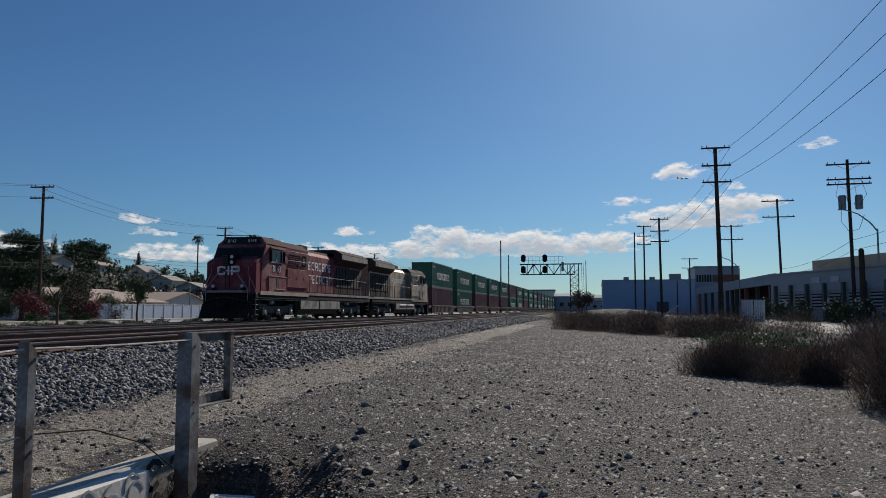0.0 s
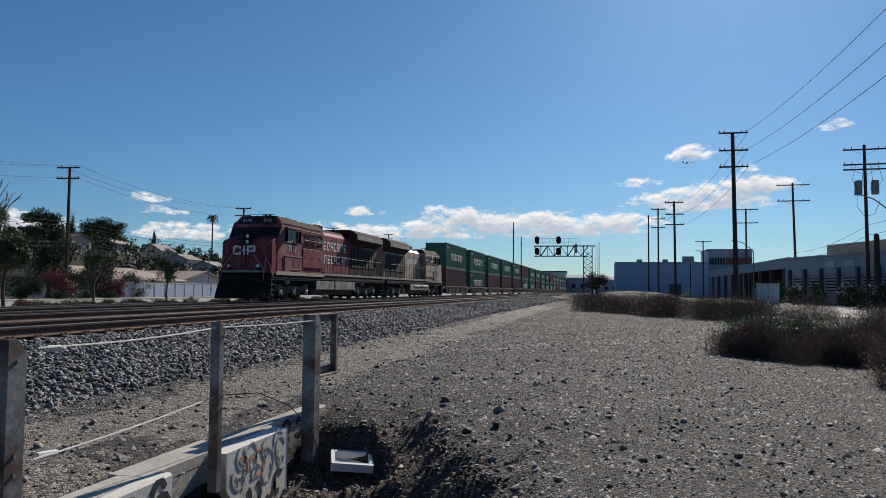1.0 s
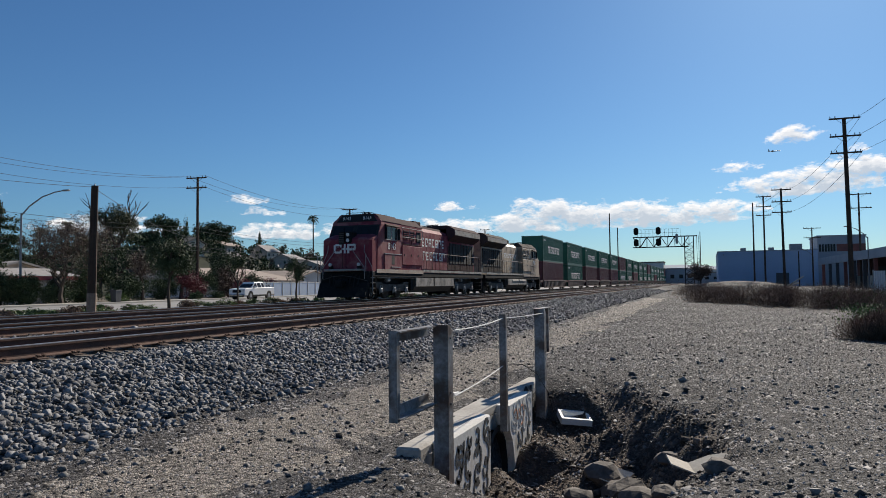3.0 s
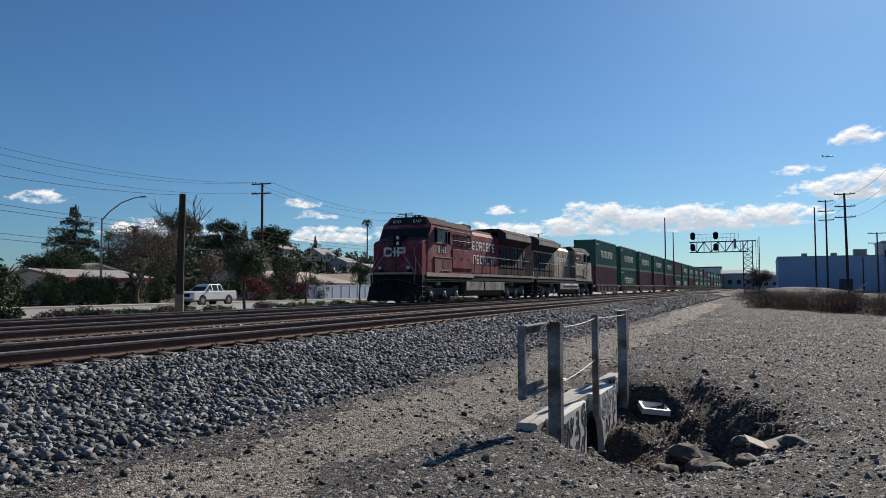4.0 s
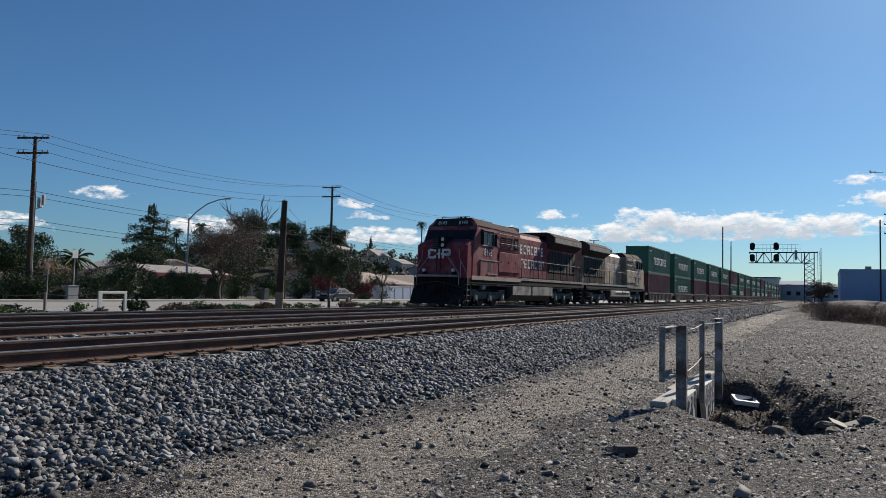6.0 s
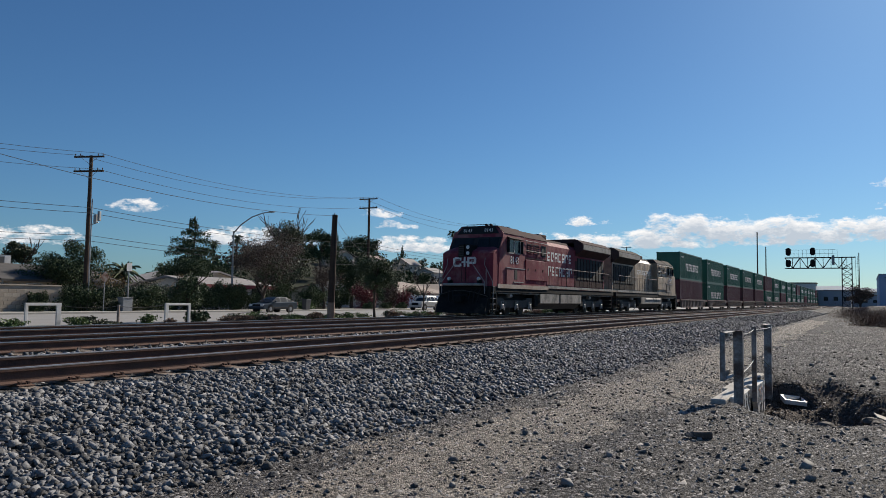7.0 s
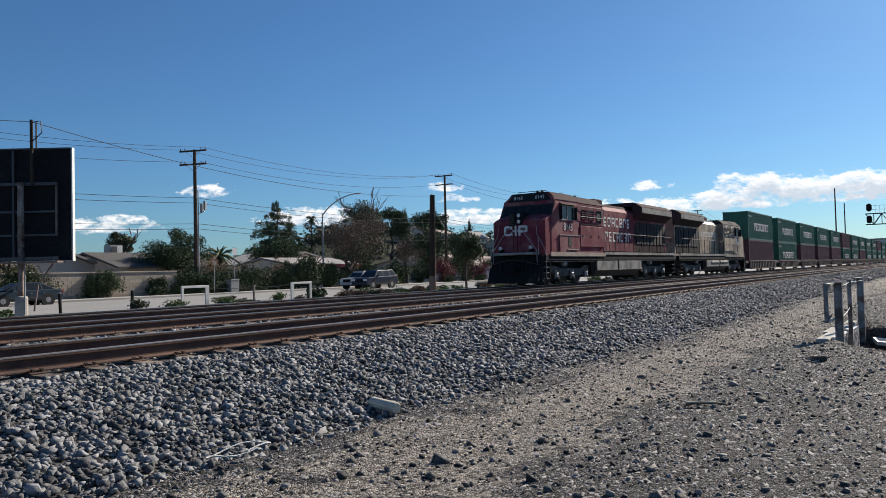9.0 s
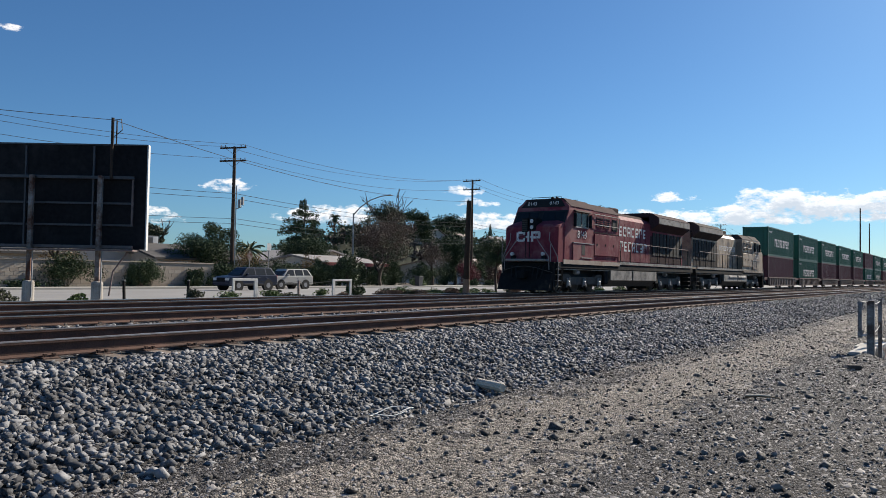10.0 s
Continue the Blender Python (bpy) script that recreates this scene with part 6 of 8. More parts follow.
# ---- the road and what stands beside it ----
ASPHALT = mat("sunlit_asphalt", (0.31, 0.295, 0.28), (0.24, 0.23, 0.215), rough=0.9, scale=0.3, fine=25, bump=0.2, gloss=0.3)
KERB = mat("kerb_concrete", (0.42, 0.40, 0.36), (0.3, 0.28, 0.25), rough=0.9, scale=2, fine=20, bump=0.2)
tagged(part("road", Mesh().prism([(-41.5, -0.85), (-20.2, -0.65), (-20.2, -0.485), (-41.5, -0.68)], "y", -400, 900), ASPHALT), "pale grey asphalt road running beside the railway", "road", kind="structure")
tagged(part("kerb", Mesh().box(-41.75, -41.5, -400, 900, -0.85, -0.55), KERB), "pale concrete kerb along the road", "kerb", kind="structure")
tagged(part("pavement", Mesh().box(-45.2, -41.75, -400, 900, -0.85, -0.565), KERB), "pale concrete pavement along the road", "pavement", kind="structure")
tagged(part("side_road", Mesh().prism([(22.5, 40), (26.0, 40), (44, 170), (33.5, 170)], "z", -0.62, -0.53), ASPHALT), "pale asphalt side road beyond the scrub", "road", kind="structure")

BLOCK = mat("beige_blocks", (0.44, 0.38, 0.31), (0.31, 0.26, 0.21), rough=0.9, scale=2, fine=20, bump=0.3, spread=0.5, gloss=0.2)
MORTAR = mat("block_mortar", (0.30, 0.27, 0.23), (0.22, 0.2, 0.17), rough=0.95, scale=3, fine=30, bump=0.3)


def build_block_wall(x, y0, y1, z0, h):
    w = tagged(new("block_wall"), "beige concrete block garden wall behind the road", "wall", kind="structure")
    part("mortar_core", Mesh().box(x - 0.1, x + 0.08, y0, y1, z0, z0 + h), MORTAR, w)
    bl = Mesh().chamfer(0, 0.03, 0.012, 0.588, 0.012, 0.278, 0.008).data("block", BLOCK)
    rows = int(h / 0.29)
    for j in range(rows):
        y = y0 + (0.3 if j % 2 else 0)
        while y < y1 - 0.6:
            b = part("block", bl, BLOCK, w)
            b.location = (x + 0.075, y, z0 + 0.29 * j)
            y += 0.6
    part("cap", Mesh().chamfer(x - 0.16, x + 0.15, y0, y1, z0 + h, z0 + h + 0.1, 0.02), BLOCK, w)


CORR = mat("street_stucco", (0.58, 0.51, 0.43), (0.46, 0.40, 0.34), rough=0.9, scale=1, fine=15, bump=0.15)
STUCCOW = mat("white_stucco", (0.70, 0.68, 0.65), (0.58, 0.56, 0.53), rough=0.9, scale=1, fine=15, bump=0.1)
TILEROOF = mat("tan_shingles", (0.38, 0.30, 0.24), (0.25, 0.2, 0.165), rough=0.9, scale=1.5, fine=12, bump=0.4)
GREYSHINGLE = mat("grey_shingles", (0.34, 0.31, 0.29), (0.22, 0.205, 0.195), rough=0.9, scale=1.5, fine=12, bump=0.4)
DARKSHINGLE = mat("dark_shingles", (0.10, 0.09, 0.085), (0.06, 0.055, 0.05), rough=0.9, scale=1.5, fine=12, bump=0.4)
REDTRIM = mat("red_fascia", (0.30, 0.03, 0.04), (0.2, 0.025, 0.03), rough=0.6)
BLUEFENCE = mat("pale_blue_vinyl", (0.50, 0.58, 0.70), (0.42, 0.49, 0.60), rough=0.5, scale=0.6, fine=8, bump=0.04)


def house(x0, x1, y0, y1, z0, wall_h, ridge, wall, roof, along, label, trim=None, windows=2, name="house"):
    """A gabled house; along: the axis of its ridge."""
    h = thing(name, ((x0 + x1) / 2, (y0 + y1) / 2, z0), label, "house", "houses beyond the road")
    a, b = (x1 - x0) / 2, (y1 - y0) / 2
    part("wall", Mesh().box(-a, a, -b, b, -1.0, wall_h), wall, h)
    o = 0.5
    if along == "y":
        prof = [(-a - o, wall_h - 0.1), (0, ridge), (a + o, wall_h - 0.1), (a + o, wall_h + 0.08), (0, ridge + 0.2), (-a - o, wall_h + 0.08)]
        part("roof", Mesh().prism(prof, "y", -b - o, b + o), roof, h)
        part("gable", Mesh().prism([(-a, wall_h), (a, wall_h), (0, ridge)], "y", -b, b), wall, h)
    else:
        prof = [(-b - o, wall_h - 0.1), (0, ridge), (b + o, wall_h - 0.1), (b + o, wall_h + 0.08), (0, ridge + 0.2), (-b - o, wall_h + 0.08)]
        part("roof", Mesh().prism(prof, "x", -a - o, a + o), roof, h)
        part("gable", Mesh().prism([(-b, wall_h), (b, wall_h), (0, ridge)], "x", -a, a), wall, h)
    if trim:
        part("fascia", Mesh().box(a + o - 0.05, a + o + 0.05, -b - o, b + o, wall_h - 0.25, wall_h + 0.1), trim, h)
    for k in range(windows):
        y = -b + 2 * b * (k + 0.5) / windows
        w = part("window", Mesh().box(a, a + 0.03, y - 0.6, y + 0.6, 0.9, 2.0), WINDOW, h)
        part("window_frame", Mesh().box(a, a + 0.06, y - 0.68, y - 0.6, 0.82, 2.08).box(a, a + 0.06, y + 0.6, y + 0.68, 0.82, 2.08).box(a, a + 0.06, y - 0.6, y + 0.6, 0.82, 0.9).box(a, a + 0.06, y - 0.6, y + 0.6, 2.0, 2.08), STUCCOW, w)
    return h


def build_houses():
    house(-66, -56, 46, 58, -0.5, 2.6, 3.9, CORR, GREYSHINGLE, "x", "low stucco house with a pale grey shingle roof")
    house(-52, -43, 38, 47, -0.5, 2.2, 2.9, STUCCOW, GREYSHINGLE, "y", "low white house with a red fascia", REDTRIM)
    house(-60, -50, 24, 34, -0.5, 2.3, 3.6, CORR, DARKSHINGLE, "y", "tan house with a dark shingle roof behind trees")
    house(-62, -50, 2, 16, -0.5, 2.4, 3.4, CORR, DARKSHINGLE, "y", "brown house with a low dark roof behind the wall")
    house(-66, -54, 16, 24, -0.5, 2.6, 4.2, CORR, GREYSHINGLE, "x", "tan gabled house behind the garden wall")
    house(-74, -54, 84, 104, -0.7, 2.3, 4.2, STUCCOW, TILEROOF, "y", "white house with a tan shingle roof behind a blue fence")
    house(-76, -60, 112, 128, -0.7, 2.4, 4.2, STUCCOW, TILEROOF, "x", "white house with a tan hipped roof")
    f = tagged(new("vinyl_fence"), "pale blue vinyl privacy fence", "fence", kind="structure")
    for k in range(20):
        y = 80 + 2.4 * k
        part("post", Mesh().chamfer(-48.1, -47.95, y - 0.07, y + 0.07, -0.7, 1.4, 0.02), STUCCOW, f)
        part("panel", Mesh().box(-48.05, -48.0, y + 0.08, y + 2.32, -0.65, 1.2), BLUEFENCE, f)
        part("rail", Mesh().box(-48.08, -47.97, y + 0.08, y + 2.32, 1.2, 1.3), STUCCOW, f)
    # houses up the hill
    rng = random.Random(12)
    for x, y in HILL_PLOTS:
        z = hill_z(x, y)
        a, b = rng.uniform(3, 4.5), rng.uniform(3.5, 5)
        house(x - a, x + a, y - b, y + b, z, rng.uniform(2.6, 3.6), rng.uniform(4.4, 5.4), rng.choice((CORR, BLOCK)), rng.choice((GREYSHINGLE, TILEROOF, DARKSHINGLE)), rng.choice("xy"),
              "pale stucco house on the wooded hillside", windows=3, name="hill_house")


def hill_z(x, y):
    d = smooth(75, 190, -x)
    k = 19 * d * (0.75 + 0.35 * noise.noise((x * 0.008, y * 0.008, 2.0))) + 2.0 * d * noise.noise((x * 0.03, y * 0.03, 4.0))
    return -0.6 + k * smooth(0.78, 1.12, (y + 12) / (9 - x)) * (1 - 0.55 * smooth(300, 700, y))


def plots():
    """Where the houses stand on the slope."""
    rng = random.Random(12)
    return [(9 - d * math.sin(a), -8 + d * math.cos(a)) for a, d in ((rng.uniform(0.50, 0.74), rng.uniform(235, 330)) for _ in range(7))]


HILL_PLOTS = plots()


def build_hill():
    xs = list(range(-700, -70, 14))
    ys = list(range(-60, 1100, 16))
    nx = len(xs)
    v = [(x, y, hill_z(x, y)) for y in ys for x in xs]
    f = [(j * nx + i, j * nx + i + 1, (j + 1) * nx + i + 1, (j + 1) * nx + i) for j in range(len(ys) - 1) for i in range(nx - 1)]
    hm = mat("hillside_scrub", (0.05, 0.052, 0.03), (0.022, 0.026, 0.016), rough=0.95, scale=0.05, fine=0.6, bump=0.4, gloss=0.1)
    tagged(new("hill", np_mesh("hill", v, f, hm, True)), "wooded hillside with houses beyond the road", "hill", kind="structure")
    # woods on the hill
    rng = np.random.default_rng(21)
    k = 0
    groves = {"dark": [], "olive": [], "brown": []}
    while k < 760:
        x, y, r = rng.uniform(-330, -95), rng.uniform(95, 520), rng.uniform(1.6, 4.4)
        if 9 - x > 1.08 * (y + 12):
            continue
        # no crown stands close before a house
        way, far = math.atan2(9 - x, y + 8), math.hypot(9 - x, y + 8)
        if any(abs(math.atan2(9 - a, b + 8) - way) < 0.022 and -8 < math.hypot(9 - a, b + 8) - far < 26 for a, b in HILL_PLOTS):
            k += 0.5
            continue
        groves[("dark", "dark", "olive", "brown")[int(k) % 4]].append(((x, y, hill_z(x, y) + r * 0.9), (r, r, r * 1.05), int(60 + 28 * r)))
        k += 1
    for leaf, blobs in groves.items():
        v, f = quads(clump_points(blobs, 5, 9), 6, 0.85, 0.7)
        tagged(new("hill_woods", np_mesh("hill_woods", v, f, LEAVES[leaf])), {"dark": "dark green trees covering the hillside", "olive": "olive-green trees covering the hillside", "brown": "brown half-bare trees on the hillside"}[leaf], "woods", kind="stuff")


def palm_tree(x, y, z0, h, crown, label, seed, r=0.2):
    t = thing("palm_tree", (x, y, z0), label, "palm tree", "palms")
    part("trunk", Mesh().tube([(0, 0, -0.2), (0.1, 0, h * 0.5), (0, 0.1, h)], r, 8, r * 0.7), BARK, t)
    rng = random.Random(seed)
    m = Mesh()
    for k in range(64):
        a, e = rng.uniform(0, 6.28), rng.uniform(-0.9, 1.2)
        d = Vector((math.cos(a) * math.cos(e), math.sin(a) * math.cos(e), math.sin(e)))
        prev = Vector((0, 0.1, h))
        side = Vector((-math.sin(a), math.cos(a), 0))
        pts = []
        for i in range(5):
            tt = i / 4
            pts.append(prev + d * crown * tt + Vector((0, 0, -0.45 * crown * tt * tt)))
        for i in range(4):
            w0, w1 = 0.085 * crown * (1 - abs(2 * i / 4 - 0.8)), 0.085 * crown * max(0.02, 1 - abs(2 * (i + 1) / 4 - 0.8))
            dn = Vector((0, 0, -0.06 * crown))
            m.add([pts[i], pts[i + 1], pts[i + 1] + side * w1 + dn, pts[i] + side * w0 + dn], [(0, 1, 2, 3)])
            m.add([pts[i], pts[i + 1], pts[i + 1] - side * w1 + dn, pts[i] - side * w0 + dn], [(0, 3, 2, 1)])
    part("fronds", m, LEAVES["palm"], t, fix=False)
    return t


def cedar(x, y, z0, h, label):
    t = thing("cedar_tree", (x, y, z0), label, "tree")
    m = Mesh()
    m.tube([(0, 0, -0.2), (0.1, 0, h * 0.6), (0.45, 0.3, h)], 0.4, 8, 0.05, cap=False)
    rng = np.random.default_rng(3)
    pts = []
    tiers = 13
    for lay in range(tiers):
        # open tiers: flat plates of needles on level boughs with air between them
        q = lay / (tiers - 1)
        z = h * (0.2 + 0.77 * q ** 1.15) + rng.uniform(-0.4, 0.4)
        rad = h * 0.57 * (1 - q) ** 0.85 * rng.uniform(0.75, 1.2) + 0.6
        for k in range(8 if q < 0.6 else 5):
            a = 2 * math.pi * k / (8 if q < 0.6 else 5) + rng.uniform(-0.35, 0.35) + lay
            L = rad * rng.uniform(0.5, 1.2)
            rise = rng.uniform(-0.05, 0.16) * L
            m.tube([(0.3 * q, 0.2 * q, z), (L * 0.5 * math.cos(a), L * 0.5 * math.sin(a), z + rise), (L * math.cos(a), L * math.sin(a), z + rise - 0.12 * L)], 0.08, 4, 0.02, cap=False)
            n = int(190 * L / 3)
            s = rng.uniform(0.12, 1, n) ** 0.8
            wide = 0.16 * L * (1.1 - abs(2 * s - 1.1))
            off = rng.normal(size=n) * wide
            pts.append(np.stack([L * s * math.cos(a) - off * math.sin(a), L * s * math.sin(a) + off * math.cos(a), z + rise * np.minimum(1, 2 * s) - 0.14 * L * s * s - 0.35 * np.abs(off) + rng.normal(size=n) * 0.27], 1))
    part("trunk", m, BARK, t, fix=False)
    v, f = quads(np.concatenate(pts), 4, 0.34, 0.45)
    part("crown", np_mesh("crown", v, f, LEAVES["dark"]), None, t)


def build_greenery():
    cedar(-88.8, 77.5, -0.7, 14.4, "tall dark layered cedar tree with drooping boughs")
    # leaf-dropping tree by the lamp
    tree("plane_tree", (-37.6, 40.0, -0.5), [((0, 0.5, 5.0), (3.2, 4.6, 2.5), 7000)], "brown", 0.15, "spreading bare-branched tree with a few brown leaves", 1.45, 0.3, 31, 4, 1.1, lumps=30)
    tree("plane_tree", (-39.0, 50.5, -0.5), [((0, 0, 3.4), (1.8, 2.4, 1.7), 1700)], "brown", 0.15, "small half-bare tree with brown leaves", 1.5, 0.16, 33, 4, 0.7, lumps=18)
    # glossy street trees on the verge
    for k, (x, y, h, r, n) in enumerate(((-19.9, 15.2, 2.85, 1.1, 1500), (-20.2, 31.9, 4.75, 1.7, 4200), (-21.2, 40.2, 3.7, 0.8, 1200), (-22.0, 49.5, 3.9, 1.25, 1700))):
        tree("magnolia_tree", (x, y, -0.5), [((0, 0, h - r * 0.95), (r * 0.85, r * 0.9, r * 0.9), n)], "glossy", 0.17, "young glossy-leaved street tree on the verge", h * 0.42, 0.07 + 0.02 * r, 40 + k, 2, 0.7, group="street trees")
    tree("oak_tree", (-50, 29.5, -0.5), [((0, 0, 3.6), (3.2, 3.4, 2.6), 6500)], "dark", 0.26, "dense round dark green tree", 1.6, 0.3, 51, 2, 0.8)
    tree("oak_tree", (-52, 44, -0.5), [((0, 0, 3.4), (3.2, 3.4, 2.2), 4200)], "dark", 0.26, "dense dark green garden tree", 1.6, 0.25, 52)
    tree("oak_tree", (-44, 62, -0.5), [((0, 0, 3.4), (3.0, 4.2, 3.0), 5000)], "dark", 0.28, "dense dark green tree behind red shrubs", 1.6, 0.25, 53)
    tree("oak_tree", (-45, 71, -0.5), [((0, 0, 3.0), (2.6, 3.2, 2.6), 3600)], "dark", 0.28, "dense dark green tree beside the fence", 1.4, 0.25, 54)
    tree("eucalyptus_tree", (-88, 100, 1.0), [((0, 0, 10.5), (4.5, 5.0, 4.2), 3600)], "olive", 0.45, "tall open-crowned eucalyptus tree", 6.5, 0.35, 55, 3, 0.6, lumps=11)
    tree("eucalyptus_tree", (-120, 150, 6.0), [((0, 0, 8.0), (6.0, 6.0, 5.0), 3000)], "dark", 0.7, "broad dark tree on the hill", 4.5, 0.4, 56, 3, 0.6, lumps=12)
    tree("eucalyptus_tree", (-159.5, 223, 14.0), [((0, 0, 6.0), (8.6, 8.6, 4.6), 4200)], "dark", 0.9, "broad dark tree crowning the hill", 3.5, 0.5, 57, 3, 0.7, lumps=20)
    for k, (x, y, z, h, r) in enumerate(((-163, 213, 13, 12.0, 1.2), (-166, 224, 13, 11.5, 1.2), (-165, 262, 14, 9, 1.0), (-60, 92, -0.5, 6.5, 0.6))):
        tree("cypress_tree", (x, y, z), [((0, 0, h * 0.5), (r, r, h * 0.5), 900)], "dark", 0.5, "narrow dark cypress tree", h * 0.3, 0.15, 60 + k, 1, 0.2, group="cypresses", lumps=30)
    palm_tree(-150, 280, 5, 25.0, 2.6, "tall slender fan palm on the skyline", 1, 0.35)
    for k, (x, y, z, h) in enumerate(((-150, 149, 7, 10.5), (-152, 142, 7, 8.5), (-175, 178, 8, 9.0))):
        palm_tree(x, y, z, h, 2.2, "slender fan palm on the hill", 5 + k, 0.25)
    palm_tree(-58, 41.0, -0.5, 3.7, 2.2, "bushy low palm with arching fronds", 10, 0.25)
    # trees behind the hoarding
    tree("autumn_tree", (-38.2, 9.0, -0.5), [((0, 0, 3.4), (2.2, 2.6, 2.1), 1500)], "yellow", 0.17, "thin autumn tree with yellowing leaves", 1.9, 0.16, 71, 4, 0.7, lumps=16)
    tree("autumn_tree", (-38.4, 3.0, -0.5), [((0, 0, 3.2), (2.6, 3.0, 1.7), 2200)], "olive", 0.18, "leafy garden tree overhanging the wall", 1.7, 0.2, 72, 3, 0.7, lumps=16)
    tree("oak_tree", (-42, -4.0, -0.5), [((0, 0, 3.6), (3.2, 3.6, 2.5), 3500)], "dark", 0.26, "dense dark green garden tree", 1.5, 0.25, 73)
    tree("eucalyptus_tree", (-95, 51.5, -0.5), [((0, 0, 6.9), (2.2, 2.6, 1.8), 1500)], "olive", 0.5, "distant olive-green tree behind the houses", 4.0, 0.3, 74, 3, 0.6, lumps=11)
    tree("oak_tree", (-72, 80, -0.5), [((0, 0, 4.6), (4.5, 5, 3.2), 3400)], "dark", 0.42, "dark garden tree behind the houses", 2.5, 0.3, 77)
    # hedges, vines and red shrubs
    for k, (x, y, a, b, h, leaf, n, label) in enumerate((
            (-37.6, 22.5, 0.7, 3.0, 1.9, "dark", 3200, "vine-covered garden wall in dark leaves"), (-37.6, 27.5, 0.8, 3.2, 2.2, "glossy", 3600, "vine-covered garden wall in dark leaves"),
            (-37.6, 32.4, 0.7, 2.6, 2.2, "dark", 3000, "vine-covered garden wall in dark leaves"), (-36.6, 24.5, 0.6, 2.2, 0.9, "olive", 1500, "clipped low green hedge by the pavement"),
            (-37.6, 36.4, 0.7, 2.4, 2.3, "dark", 2800, "vine-covered garden wall in dark leaves"), (-37.9, 40.2, 0.7, 2.2, 1.8, "glossy", 2600, "vine-covered garden wall in dark leaves"),
            (-37.8, 14.3, 0.5, 1.3, 1.9, "glossy", 1600, "dark creeper climbing over the wall"), (-37.2, 46.5, 0.9, 2.0, 2.2, "dark", 2400, "dark leafy shrub beside the pavement"),
            (-36.8, 45.0, 0.7, 1.6, 0.9, "green", 1100, "bright green low hedge"), (-38.4, 42.8, 0.8, 1.6, 2.0, "dark", 1800, "dark leafy shrub beside the pavement"),
            (-38.4, 57.0, 1.4, 2.3, 2.9, "red", 3400, "crimson flowering shrub beside the road"), (-39.0, 66.0, 1.2, 1.8, 2.6, "red", 2000, "crimson flowering shrub beside the road"),
            (-41.5, 76.0, 1.3, 2.6, 2.4, "red", 2200, "crimson flowering shrub beside the road"), (-40.4, 71.0, 1.4, 2.2, 2.8, "olive", 2000, "green leafy shrub beside the road"),
            (-40.2, 50.0, 1.0, 3.0, 2.7, "dark", 3400, "tall dark hedge behind the pavement"), (-40.4, 55.0, 1.0, 3.0, 3.0, "dark", 3600, "tall dark hedge behind the pavement"),
            (-40.4, 60.5, 1.0, 3.2, 3.2, "dark", 3800, "tall dark hedge behind the pavement"), (-40.8, 66.0, 1.0, 3.2, 3.2, "brown", 3800, "tall reddish hedge behind the pavement"), (-41.2, 71.0, 1.0, 3.0, 3.0, "dark", 3600, "tall dark hedge behind the pavement"),
            (-36.6, 55.0, 0.6, 1.1, 0.8, "dark", 900, "clipped low dark hedge"), (-36.6, 58.2, 0.6, 1.1, 0.8, "dark", 900, "clipped low dark hedge"), (-36.6, 61.4, 0.6, 1.1, 0.8, "dark", 900, "clipped low dark hedge"),
            (-37.2, 18.6, 0.5, 0.9, 0.75, "dark", 900, "clipped low dark hedge"), (-37.0, 6.5, 0.5, 1.2, 0.6, "dark", 900, "low dark shrub beside the wall"), (-38.2, -2.0, 0.8, 3.0, 2.3, "dark", 2600, "dark leafy shrub beside the pavement"))):
        bush("shrub", (x, y, -0.45), (a, b, h), leaf, n, 0.17, label, 200 + k, 0.55, "shrubs by the road")
    # creepers over the garden wall
    for k, (y, b, h, leaf) in enumerate(((12.2, 3.2, 2.7, "dark"), (4.5, 2.6, 2.2, "olive"), (19.0, 1.7, 2.3, "glossy"), (23.2, 0.9, 1.9, "dark"))):
        bush("wall_creeper", (-45.0, y, -0.66), (0.6, b, h), leaf, 2600, 0.17, "dark creeper hanging over the garden wall", 540 + k, 0.6, "creepers on the wall", "creeper")
    # the long vine hedge behind the parked side of the road
    for k in range(9):
        y = 27.5 + 3.0 * k
        bush("vine_hedge", (-46.3, y, -0.66), (0.75, 2.0, 2.5 + 0.25 * (k % 3)), ("dark", "glossy", "dark", "olive")[k % 4], 3600, 0.17, "dark vine-covered garden hedge behind the road", 500 + k, 0.6, "garden hedges", "hedge")
    for k, (x, y) in enumerate(((-51.0, 34.0), (-52.0, 38.5), (-51.5, 43.0))):
        bush("garden_shrub", (x, y, -0.66), (1.6, 1.9, 3.6), "yellow" if k != 1 else "olive", 1600, 0.2, "yellowing garden shrub behind the hedge", 520 + k, 0.6, "garden shrubs", "shrub")
    # weeds on the verge
    rng = random.Random(9)
    for k in range(84):
        y = rng.uniform(16, 75) if k < 74 else rng.uniform(-12, 12)
        x = rng.uniform(-19.6, -16.5)
        leaf = rng.choice(("green", "green", "olive", "scrub"))
        bush("weed", (x, y, -0.47), (rng.uniform(0.3, 0.8), rng.uniform(0.4, 1.1), rng.uniform(0.25, 0.55)), leaf, 420, 0.11, "low leafy weeds on the verge" if leaf != "scrub" else "dry brown weeds on the verge", 300 + k, 0.4, "verge weeds", "weeds")
    bush("shrub", (-19.6, 15.6, -0.47), (0.5, 0.9, 0.6), "glossy", 500, 0.2, "leafy shoots at the foot of a street tree", 350, 0.35, "shrubs by the road")
